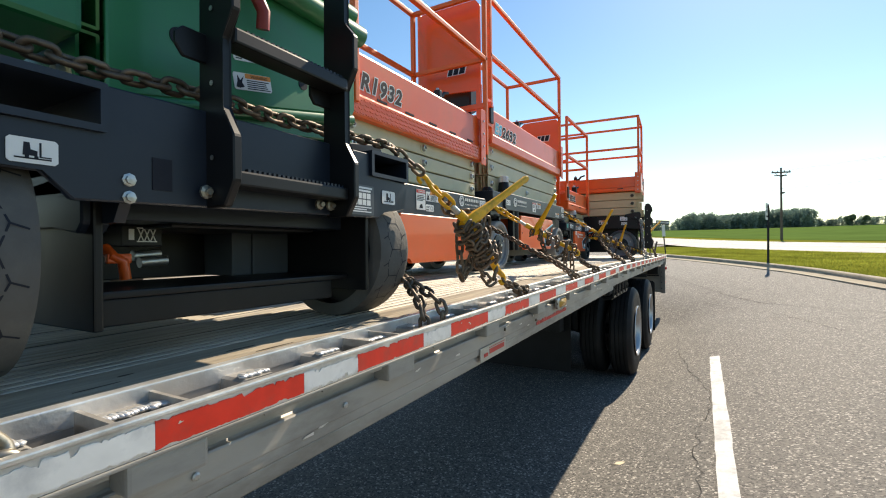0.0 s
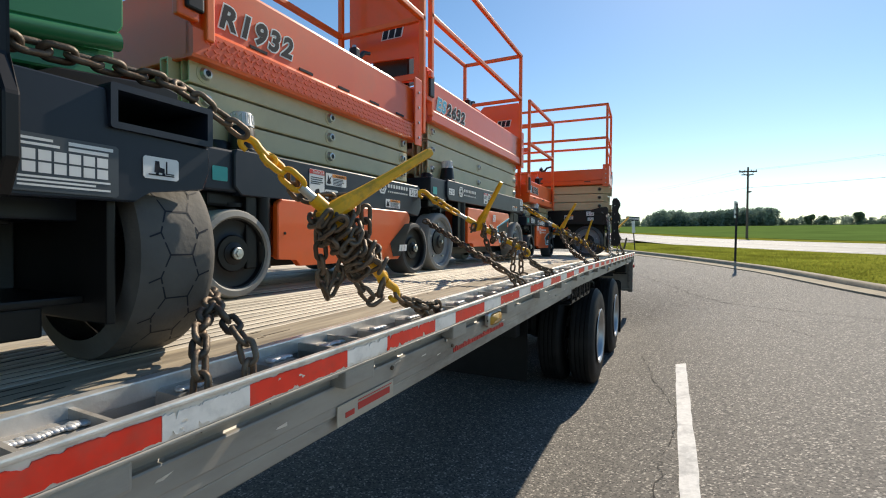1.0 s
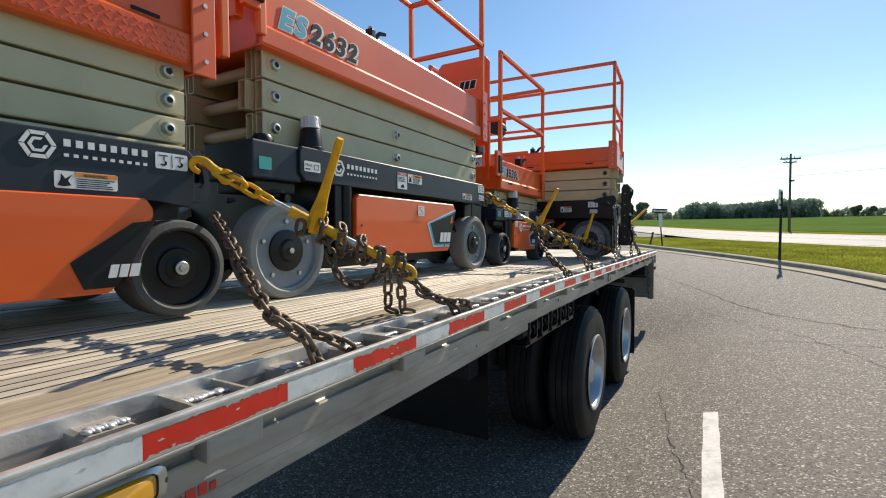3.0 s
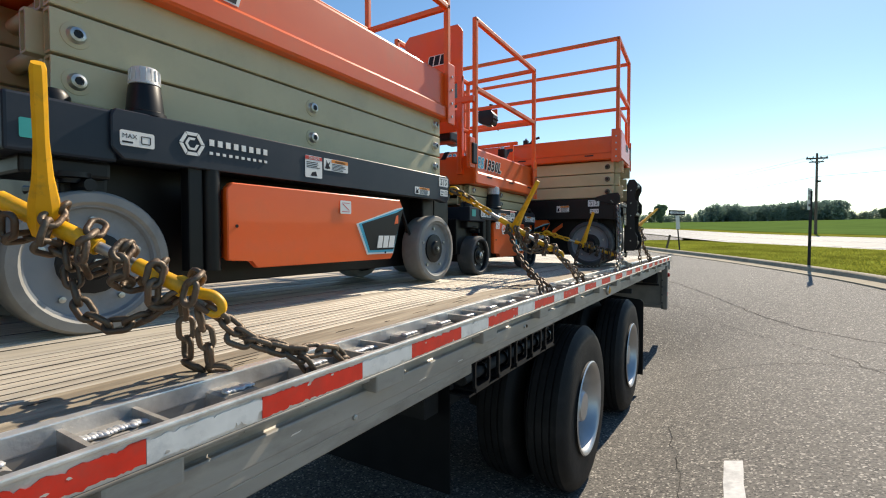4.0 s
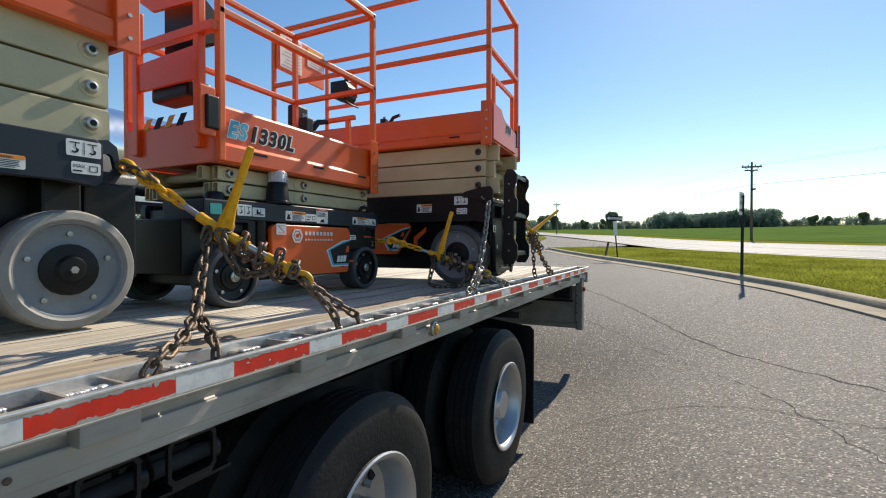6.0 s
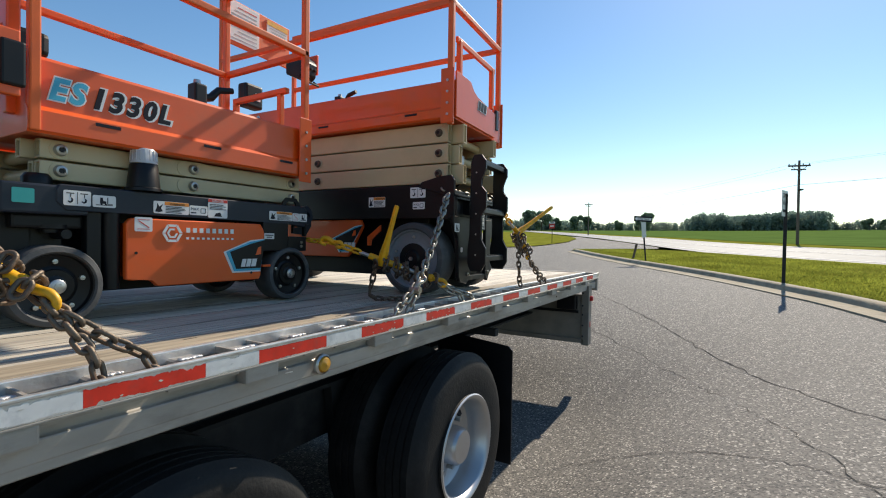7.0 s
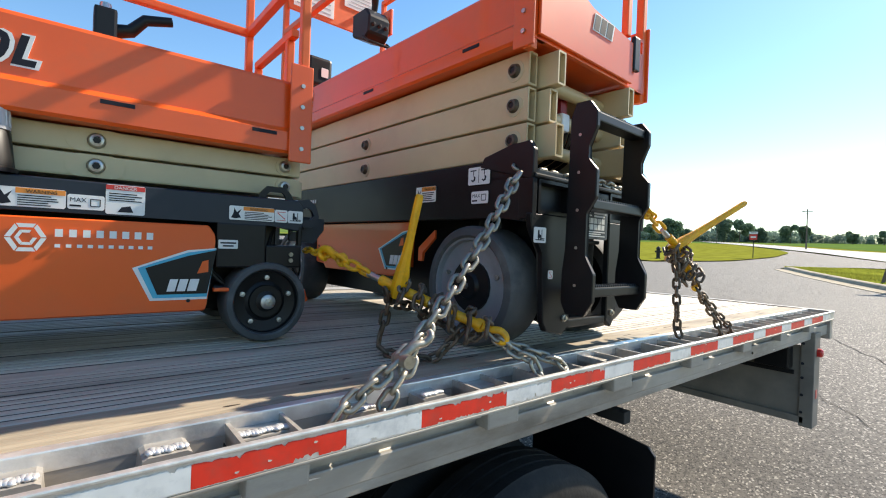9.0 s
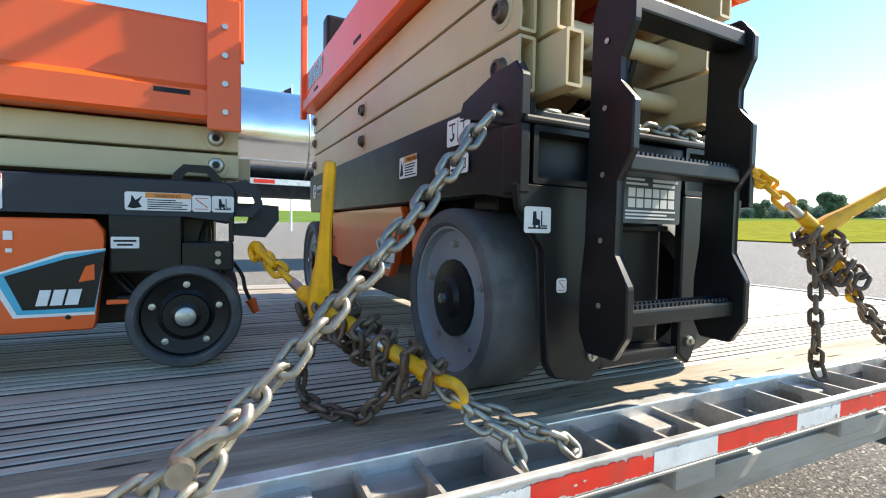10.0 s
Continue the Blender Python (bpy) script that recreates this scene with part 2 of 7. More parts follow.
def share(name, me, m, parent=None):
    ob = new(name, me)
    if parent is not None:
        ob.parent = parent
    ob.matrix_local = m
    return ob


def empty(name, m=None):
    e = new(name)
    e.empty_display_size = 0.1
    if m is not None:
        e.matrix_world = m
    return e


def box(bm, x0, x1, y0, y1, z0, z1, bevel=0.0, m=None):
    t = Matrix.LocRotScale(((x0 + x1) / 2, (y0 + y1) / 2, (z0 + z1) / 2), None, (abs(x1 - x0), abs(y1 - y0), abs(z1 - z0)))
    r = bmesh.ops.create_cube(bm, size=1.0, matrix=(m @ t) if m is not None else t)
    if bevel:
        es = {e for v in r["verts"] for e in v.link_edges}
        bmesh.ops.bevel(bm, geom=list(es), offset=bevel, segments=2, affect="EDGES", profile=0.6)
    return bm


def cyl(bm, a, b, r, seg=14, r2=None, caps=True):
    a, b = Vector(a), Vector(b)
    d = b - a
    m = Matrix.Translation((a + b) / 2) @ d.to_track_quat("Z", "Y").to_matrix().to_4x4()
    bmesh.ops.create_cone(bm, cap_ends=caps, segments=seg, radius1=r, radius2=r if r2 is None else r2, depth=d.length, matrix=m)
    return bm


def tube(bm, pts, r, seg=10):
    for a, b in zip(pts, pts[1:]):
        cyl(bm, a, b, r, seg)
    for p in pts[1:-1]:
        bmesh.ops.create_icosphere(bm, subdivisions=1, radius=r * 1.02, matrix=Matrix.Translation(p))
    return bm


def prism(bm, pts, axis, a, b, bevel=0.0):
    """A flat outline (two coordinates, in the order of the other axes) drawn from a to b along axis."""
    def at(p, s):
        return {"x": (s, p[0], p[1]), "y": (p[0], s, p[1]), "z": (p[0], p[1], s)}[axis]
    va, vb = [bm.verts.new(at(p, a)) for p in pts], [bm.verts.new(at(p, b)) for p in pts]
    fs = [bm.faces.new(va), bm.faces.new(vb[::-1])]
    n = len(pts)
    fs += [bm.faces.new((va[i], vb[i], vb[(i + 1) % n], va[(i + 1) % n])) for i in range(n)]
    if bevel:
        es = {e for f in fs for e in f.edges}
        bmesh.ops.bevel(bm, geom=list(es), offset=bevel, segments=1, affect="EDGES")
    return bm


def lathe(bm, prof, axis_a, axis_dir, seg=40):
    """Turns a profile of (radius, distance along the axis) round an axis."""
    q = Vector(axis_dir).to_track_quat("Z", "Y").to_matrix().to_4x4()
    m = Matrix.Translation(axis_a) @ q
    rings = [[bm.verts.new(m @ Vector((r * math.cos(2 * math.pi * i / seg), r * math.sin(2 * math.pi * i / seg), d))) for i in range(seg)] for r, d in prof]
    for ra, rb in zip(rings, rings[1:]):
        for i in range(seg):
            bm.faces.new((ra[i], ra[(i + 1) % seg], rb[(i + 1) % seg], rb[i]))
    return bm


def sweep(bm, pts, r, seg=8, closed=False, r_end=None):
    """A round bar swept along points."""
    pts = [Vector(p) for p in pts]
    n = len(pts)
    rings = []
    up = Vector((0.13, 0.21, 0.97))
    for i, p in enumerate(pts):
        a, b = (pts[i - 1] if (i or closed) else p), (pts[(i + 1) % n] if (i < n - 1 or closed) else p)
        d = (b - a).normalized()
        u = d.cross(up).normalized()
        v = d.cross(u).normalized()
        up = -v if v.dot(up) < 0 else v
        v = up
        u = v.cross(d).normalized()
        rr = r if r_end is None else r + (r_end - r) * i / (n - 1)
        rings.append([bm.verts.new(p + (u * math.cos(2 * math.pi * k / seg) + v * math.sin(2 * math.pi * k / seg)) * rr) for k in range(seg)])
    for i in range(n if closed else n - 1):
        ra, rb = rings[i], rings[(i + 1) % n]
        off = 0
        if closed and i == n - 1:
            off = min(range(seg), key=lambda o: (ra[0].co - rb[o].co).length)
        for k in range(seg):
            bm.faces.new((ra[k], ra[(k + 1) % seg], rb[(k + 1 + off) % seg], rb[(k + off) % seg]))
    if not closed:
        bm.faces.new(rings[0][::-1])
        bm.faces.new(rings[-1])
    return bm


def hollow(bm, x0, x1, y0, y1, z0, z1, t):
    """A square tube along y, open at both ends."""
    def ring(y, i):
        return [bm.verts.new(p) for p in ((x0 + i, y, z0 + i), (x1 - i, y, z0 + i), (x1 - i, y, z1 - i), (x0 + i, y, z1 - i))]
    if x0 > x1:
        x0, x1 = x1, x0
    a, b, c, d = ring(y0, 0), ring(y1, 0), ring(y0, t), ring(y1, t)
    for k in range(4):
        j = (k + 1) % 4
        for p, q in ((a, b), (d, c), (c, a), (b, d)):
            bm.faces.new((p[k], p[j], q[j], q[k]))
    es = [e for e in bm.edges if all(v in a + b for v in e.verts) and abs(e.verts[0].co.y - e.verts[1].co.y) > 0.1]
    bmesh.ops.bevel(bm, geom=es, offset=0.006, segments=2, affect="EDGES", profile=0.6)
    return bm


def catmull(pts, n):
    ps = [Vector(p) for p in pts]
    out = []
    for i in range(len(ps) - 1):
        p0, p1, p2, p3 = ps[max(i - 1, 0)], ps[i], ps[i + 1], ps[min(i + 2, len(ps) - 1)]
        for k in range(n):
            u = k / n
            out.append(0.5 * ((2 * p1) + (p2 - p0) * u + (2 * p0 - 5 * p1 + 4 * p2 - p3) * u * u + (3 * p1 - p0 - 3 * p2 + p3) * u * u * u))
    out.append(ps[-1])
    return out


def ring_plate(bm, outer, inner, a, b):
    """A plate in the y-z plane from x = a to b, with one hole; both outlines have the same count of corners."""
    n = len(outer)
    ro, ri = [[[bm.verts.new((x, y, z)) for y, z in line] for x in (a, b)] for line in (outer, inner)]
    for k in range(n):
        j = (k + 1) % n
        for p, q in ((ro[0], ri[0]), (ri[1], ro[1]), (ro[1], ro[0]), (ri[0], ri[1])):
            bm.faces.new((p[k], p[j], q[j], q[k]))
    return bm


def BM():
    return bmesh.new()


def letters(text, size, m, material, name, parent=None, depth=0.002, shear=0.0, bold=0.0, space=1.0):
    cu = bpy.data.curves.new(name, "FONT")
    cu.body, cu.size, cu.extrude, cu.shear, cu.offset, cu.space_character = text, size, depth, shear, bold, space
    cu.resolution_u = 3
    tmp = bpy.data.objects.new(name, cu)
    scene.collection.objects.link(tmp)
    dg = bpy.context.evaluated_depsgraph_get()
    dg.update()
    me = bpy.data.meshes.new_from_object(tmp.evaluated_get(dg))
    bpy.data.objects.remove(tmp)
    me.materials.clear()
    me.materials.append(material)
    ob = new(name, me)
    if parent is not None:
        ob.parent = parent
    ob.matrix_local = m
    return ob


# ---- ground, road, kerb ----
D = 1.385                        # deck height
CX, CY = 0.9, 3.5


def gz(x, y):
    """Height of the ground: level under the trailer, a lot that rises to the road, then a long gentle slope."""
    d = math.hypot(x - CX, y - CY)
    far = 0.55 + 0.036 * min(d, 700)
    dx, dy = max(0.0, x - 0.1), max(0.0, y - 9.85, -8.0 - y)
    w = 1 - math.exp(-math.hypot(dx, dy) / 1.7)
    if x < -2.8:
        w = max(w, 1 - math.exp(-(-2.8 - x) / 6.0))
    return far * w


def sheet(name, left, right, nu, nv, dz, material):
    """A strip between two lines (functions of 0..1), laid on the ground."""
    bm = BM()
    grid = []
    for i in range(nu + 1):
        a, b = Vector(left(i / nu)), Vector(right(i / nu))
        row = []
        for j in range(nv + 1):
            p = a.lerp(b, j / nv)
            row.append(bm.verts.new((p.x, p.y, gz(p.x, p.y) + dz)))
        grid.append(row)
    for i in range(nu):
        for j in range(nv):
            bm.faces.new((grid[i][j], grid[i + 1][j], grid[i + 1][j + 1], grid[i][j + 1]))
    ob = part(name, bm, material, smooth=True)
    return ob


def poly(pts):
    """A smooth line through points, as a function of 0..1."""
    ps = [Vector((*p, 0)) for p in pts]
    def f(t):
        s = t * (len(ps) - 1)
        i = min(int(s), len(ps) - 2)
        u = s - i
        p0, p1, p2, p3 = ps[max(i - 1, 0)], ps[i], ps[i + 1], ps[min(i + 2, len(ps) - 1)]
        return 0.5 * ((2 * p1) + (p2 - p0) * u + (2 * p0 - 5 * p1 + 4 * p2 - p3) * u * u + (3 * p1 - p0 - 3 * p2 + p3) * u * u * u)
    return f


def ground_sheet():
    bm = BM()
    rs = [0.0] + [1.2 * 1.16 ** i for i in range(52)]
    n = 96
    rings = []
    def low(x, y):
        d = math.hypot(x - CX, y - CY)
        return gz(x, y) - (0.08 if d > 60 else 0.5)
    for r in rs[1:]:
        rings.append([bm.verts.new((CX + r * math.cos(2 * math.pi * i / n), CY + r * math.sin(2 * math.pi * i / n), low(CX + r * math.cos(2 * math.pi * i / n), CY + r * math.sin(2 * math.pi * i / n)))) for i in range(n)])
    c = bm.verts.new((CX, CY, gz(CX, CY) - 0.5))
    for i in range(n):
        bm.faces.new((c, rings[0][i], rings[0][(i + 1) % n]))
    for ra, rb in zip(rings, rings[1:]):
        for i in range(n):
            bm.faces.new((ra[i], rb[i], rb[(i + 1) % n], ra[(i + 1) % n]))
    return tagged(part("ground", bm, FIELD, smooth=True), "wide green crop field reaching the distant tree line", "field", kind="structure")


ground_sheet()
# kerb line of the grass island beside the lot
KERB = [(14.0, -14.0), (9.0, -2.0), (5.4, 6.5), (3.33, 13.1), (2.3, 15.4), (0.75, 18.1), (-1.1, 21.0), (-2.9, 24.2), (-4.5, 27.4)]
kerb_line = poly(KERB)
ROAD_NEAR = [(48.0, -26.0), (30.0, -6.0), (14.0, 12.0), (6.0, 21.5), (2.0, 26.6), (-0.6, 32.5), (-5.0, 45.0), (-14.0, 68.0), (-40.0, 125.0), (-90.0, 230.0)]
ROAD_FAR = [(57.0, -19.0), (38.0, 2.0), (21.0, 19.5), (9.2, 32.0), (3.2, 42.5), (-0.8, 53.0), (-5.5, 66.0), (-12.8, 80.0), (-37.0, 137.0), (-87.0, 242.0)]
near_edge, far_edge = poly(ROAD_NEAR), poly(ROAD_FAR)
lot_edge = poly(KERB + [(-4.9, 29.0), (-3.5, 32.0), (-1.5, 34.5), (-5.5, 46.0), (-14.5, 68.0)])
lot = sheet("pavement", lambda t: Vector((-45.0, -16.0 + 84 * t, 0)), lot_edge, 170, 150, 0.0, ASPHALT)
tagged(lot, "coarse grey asphalt parking lot with fine cracks", "parking lot", kind="structure")
verge = sheet("ground", kerb_line, poly([(48.0, -26.0), (30.0, -6.0), (14.0, 12.0), (6.0, 21.5), (3.2, 25.2), (1.4, 27.6), (-0.6, 29.6), (-2.8, 29.8), (-4.8, 28.0)]), 70, 16, 0.075, GRASS_SOIL)
tagged(verge, "mown yellow-green grass verge behind the kerb", "grass", kind="structure")
lawn = sheet("ground", lambda t: Vector((-60.0, 27.0 + 110 * t, 0)), poly([(-9.7, 27.6), (-8.3, 31.5), (-8.3, 35.5), (-9.6, 46.0), (-15.5, 67.0), (-40.0, 124.0)]), 60, 20, 0.05, GRASS_SOIL)
tagged(lawn, "mown lawn across the driveway mouth", "grass", kind="structure")
crop = sheet("ground", lambda t: far_edge(t) + Vector((2.2, 2.4, 0)), lambda t: Vector((190 - 330 * t, 170 + 330 * t, 0)), 60, 50, 0.06, FIELD)
tagged(crop, "dense green crop field beyond the highway", "field", kind="structure")
road = sheet("road", near_edge, far_edge, 110, 8, 0.05, ROAD)
tagged(road, "pale sunlit two-lane highway", "road", kind="structure")
for s in (0.10, 0.47, 0.53, 0.9):
    ln = sheet("road_line", lambda t, s=s: near_edge(t).lerp(far_edge(t), s), lambda t, s=s: near_edge(t).lerp(far_edge(t), s + 0.012), 110, 1, 0.065, PAINT_W)
    tagged(ln, "painted line along the highway", "road marking", kind="structure")
strip = sheet("ground", far_edge, lambda t: far_edge(t) + Vector((2.4, 2.6, 0)), 110, 3, 0.04, GRASS_SOIL)
tagged(strip, "rough grass strip between highway and crop", "grass", kind="structure")


def kerb():
    """A rounded concrete kerb with a gutter, swept along its line."""
    prof = [(-0.36, 0.012), (-0.14, 0.02), (-0.06, 0.05), (-0.03, 0.15), (0.01, 0.185), (0.14, 0.185), (0.18, 0.16), (0.2, -0.05), (-0.36, -0.05)]
    bm = BM()
    n = 110
    rings = []
    for i in range(n + 1):
        t = i / n
        p, q = kerb_line(max(0, t - 0.004)), kerb_line(min(1, t + 0.004))
        d = (q - p).normalized()
        nrm = Vector((d.y, -d.x, 0))
        c = kerb_line(t)
        rings.append([bm.verts.new((c.x + nrm.x * u, c.y + nrm.y * u, gz(c.x, c.y) + v * 0.68)) for u, v in prof])
    m = len(prof)
    for a, b in zip(rings, rings[1:]):
        for j in range(m):
            bm.faces.new((a[j], b[j], b[(j + 1) % m], a[(j + 1) % m]))
    bm.faces.new(rings[0])
    bm.faces.new(rings[-1][::-1])
    return tagged(part("kerb", bm, CONCRETE, smooth=True), "weathered concrete kerb with a gutter apron", "kerb", kind="structure")


kerb()


def stripe(x0, y0, x1, y1, w, seed):
    """A worn painted line on the lot with ragged ends."""
    rnd = random.Random(seed)
    bm = BM()
    n = 60
    d = Vector((x1 - x0, y1 - y0, 0)).normalized()
    nr = Vector((d.y, -d.x, 0))
    prev = None
    for i in range(n + 1):
        c = Vector((x0, y0, 0)).lerp(Vector((x1, y1, 0)), i / n)
        a = c + nr * (w / 2 + rnd.uniform(-0.004, 0.004))
        b = c - nr * (w / 2 + rnd.uniform(-0.004, 0.004))
        cur = [bm.verts.new((p.x, p.y, gz(p.x, p.y) + 0.006)) for p in (a, b)]
        if prev:
            bm.faces.new((prev[0], cur[0], cur[1], prev[1]))
        prev = cur
    return tagged(part("parking_line", bm, PAINT_W), "worn white parking bay line", "road marking", kind="structure")


stripe(0.79, 6.5, 0.79, -3.0, 0.105, 3)


def crack(pts, w, seed):
    rnd = random.Random(seed)
    line = poly(pts)
    bm = BM()
    prev = None
    for i in range(81):
        p, q = line(i / 80), line(min(1, i / 80 + 0.01))
        d = (q - p).normalized() if (q - p).length > 1e-6 else Vector((1, 0, 0))
        nr = Vector((d.y, -d.x, 0))
        c = p + nr * rnd.uniform(-0.03, 0.03)
        ww = w * rnd.uniform(0.4, 1.2)
        cur = [bm.verts.new((v.x, v.y, gz(v.x, v.y) + 0.004)) for v in (c + nr * ww, c - nr * ww)]
        if prev:
            bm.faces.new((prev[0], cur[0], cur[1], prev[1]))
        prev = cur
    return tagged(part("pavement_crack", bm, TAR), "thin dark crack in the asphalt", "crack", kind="structure")


crack([(-3.0, 17.0), (-0.15, 13.3), (1.2, 11.2), (2.4, 9.3), (4.0, 7.5)], 0.006, 1)
crack([(0.35, 7.3), (0.55, 5.9), (0.74, 4.9), (0.62, 3.9), (0.7, 2.4)], 0.003, 2)
crack([(0.2, 8.8), (1.3, 8.9), (2.6, 8.3), (4.2, 8.6)], 0.004, 3)
crack([(-1.0, 12.4), (0.6, 11.0), (1.6, 9.4), (2.2, 7.4)], 0.003, 5)

# ---- the trailer ----
trailer = empty("flatbed_trailer")
tagged(trailer, "aluminium flatbed trailer with red and white reflective tape", "trailer")
Y0, Y1 = -2.6, 11.05             # built stretch of the deck
XW = -2.6                        # far side of the deck


def tpart(name, bm, material, label="", smooth=False):
    return part(name, bm, material, trailer, label, smooth)


tpart("rub_rail", box(BM(), -0.010, 0.0, Y0, Y1, 1.3355, D - 0.0035, 0.0), ALU_BRIGHT, "worn aluminium rub rail")
tpart("rail_lip", box(BM(), -0.013, 0.003, Y0, Y1, D - 0.003, D + 0.006, 0.003), ALU_BRIGHT, "bright worn rail lip")
tpart("rail_lip", box(BM(), -0.012, 0.004, Y0, Y1, 1.329, 1.335, 0.002), ALU)
bm = BM()
prism(bm, [(-0.165, 1.318), (-0.050, 1.318), (-0.050, 1.290), (-0.046, 1.287), (-0.036, 1.287), (-0.034, 1.284), (-0.034, 1.240), (-0.036, 1.236), (-0.036, 1.216), (-0.040, 1.212), (-0.165, 1.212)], "y", Y0, Y1)
tpart("side_rail", bm, ALU, "grey aluminium side rail")
bm = BM()
box(bm, -0.165, -0.152, Y0, Y1, 1.31, D + 0.002, 0.002)
tpart("pocket_back", bm, ALU, "inner wall behind the stake pockets")
bm = BM()
prism(bm, [(-0.060, 1.2125), (-0.049, 1.2125), (-0.046, 1.205), (-0.046, 1.178), (-0.052, 1.172), (-0.15, 1.172), (-0.15, 1.2125)], "y", Y0, 4.47)
tpart("side_plate", bm, ALU, "flat grey aluminium lower side plate")
bm = BM()
box(bm, -0.174, -0.151, Y0, Y1, D - 0.03, D + 0.006, 0.003)
box(bm, -0.192, -0.174, Y0, Y1, D - 0.03, D + 0.001, 0.002)
tpart("rail_inner_edge", bm, ALU_BRIGHT, "bright ribbed aluminium deck edge")


# stake pockets with their weld beads, and pipe spools between them
def shared_mesh(name, bm, material, smooth=False):
    bmesh.ops.recalc_face_normals(bm, faces=bm.faces)
    me = bpy.data.meshes.new(name)
    bm.to_mesh(me)
    bm.free()
    me.materials.append(material)
    if smooth:
        me.polygons.foreach_set("use_smooth", [True] * len(me.polygons))
    return me


def bead_mesh(length, seed):
    """Ripples of a fat weld bead."""
    rnd = random.Random(seed)
    bm = BM()
    n = max(4, int(length / 0.0058))
    for k in range(n):
        m = Matrix.Translation((rnd.uniform(-0.003, 0.003), length * (k + 0.5) / n, 0)) @ Matrix.Diagonal((1.3, 0.8, 0.36, 1)) @ Matrix.Rotation(rnd.uniform(-0.3, 0.3), 4, "Z")
        bmesh.ops.create_icosphere(bm, subdivisions=1, radius=0.0115 * rnd.uniform(0.9, 1.15), matrix=m)
    return shared_mesh("weld_bead", bm, WELD, True)


wall_me = shared_mesh("pocket_wall", box(BM(), -0.152, -0.010, 0, 0.008, -0.06, -0.006, 0.0), ALU)
bead_long, bead_short = bead_mesh(0.105, 1), bead_mesh(0.062, 2)
shelf_me = shared_mesh("pocket_shelf", box(BM(), -0.152, -0.086, 0, 0.115, -0.066, -0.020, 0.004), ALU)
spool_bm = BM()
prism(spool_bm, [(-0.008, -0.020), (0.0, -0.016), (0.060, -0.016), (0.068, -0.020), (0.072, -0.066), (-0.012, -0.066)], "x", -0.152, -0.084)
spool_me = shared_mesh("pipe_spool", spool_bm, ALU)
floor_me = shared_mesh("pocket_floor", box(BM(), -0.052, -0.010, 0, 0.105, 1.320, 1.328, 0.0), ALU)
boss_bm = BM()
box(boss_bm, -0.052, -0.003, 0, 0.118, 1.283, 1.3285, 0.006)
boss_me = shared_mesh("rail_bracket", boss_bm, ALU)
for i in range(-6, 16):
    y = 1.515 + 0.593 * i
    for s in (0.0, 0.107):
        share("pocket_wall", wall_me, Matrix.Translation((0, y + s, D)), trailer)
    share("pocket_shelf", shelf_me, Matrix.Translation((0, y, D)), trailer)
    if y < 7.2:
        tagged(share("weld_bead", bead_long, Matrix.Translation((-0.102, y + 0.012, D - 0.016)), trailer), kind="stuff")
    share("rail_bracket", boss_me, Matrix.Translation((0, y, 0)), trailer)
    for s in (0.112, 0.230, 0.375, 0.470):
        share("pocket_floor", floor_me, Matrix.Translation((0, y + s, 0)), trailer)
    for s in (0.25, 0.455):
        if y > 7.2:
            share("pocket_wall", wall_me, Matrix.Translation((0, y + s, D)), trailer)
            continue
        share("pipe_spool", spool_me, Matrix.Translation((0, y + s, D)), trailer)
        tagged(share("weld_bead", bead_short, Matrix.Translation((-0.104, y + s, D - 0.013)), trailer), kind="stuff")


# reflective tape, red 28 cm and white 18 cm, torn along its edges
def tape(name, y0, y1, material, seed):
    rnd = random.Random(seed)
    n = 56
    worn = rnd.choice((0.4, 0.8, 1.2, 1.6))
    def edge(z, s):
        out, depth = [], 0.0
        for k in range(n + 1):
            if rnd.random() < 0.35:
                depth = rnd.uniform(0.0, 0.0035) * worn if rnd.random() < 0.88 else rnd.uniform(0.003, 0.009) * worn
            out.append((y0 + (y1 - y0) * (k + (rnd.uniform(-0.3, 0.3) if 0 < k < n else 0)) / n, z + s * (depth * rnd.uniform(0.5, 1.3) + rnd.uniform(0, 0.0010))))
        return out
    pts = edge(1.3375, 1) + edge(D - 0.006, -1)[::-1]
    e = tpart(name, prism(BM(), pts, "x", 0.0004, 0.0018), material)
    for k in range(rnd.randint(0, 3)):
        yy, zz = rnd.uniform(y0 + 0.02, y1 - 0.03), rnd.uniform(1.343, 1.374)
        q = [(yy + 0.006 * rnd.uniform(0.3, 1.1) * math.cos(a), zz + 0.0028 * rnd.uniform(0.3, 1.2) * math.sin(a)) for a in [2 * math.pi * v / 8 for v in range(8)]]
        part("chip", prism(BM(), q, "x", 0.0016, 0.0021), ALU_BRIGHT, e)


TAPE_K, TAPE_Y = (-7, 0, 2, 3, 4, 9, 10, 12, 13, 16, 23), (-2.55, 0.641, 1.515, 1.961, 2.394, 4.788, 5.263, 6.132, 6.577, 7.97, 11.18)
for i in range(-6, 23):
    y = float(np.interp(i, TAPE_K, TAPE_Y))
    if y - 0.277 > Y0:
        tape("red_tape", y - 0.277, y - 0.0005, TAPE_RED, 100 + i)
    if y + 0.18 < Y1:
        tape("white_tape", y + 0.0005, float(np.interp(i + 1, TAPE_K, TAPE_Y)) - 0.2775, TAPE_WHITE, 300 + i)
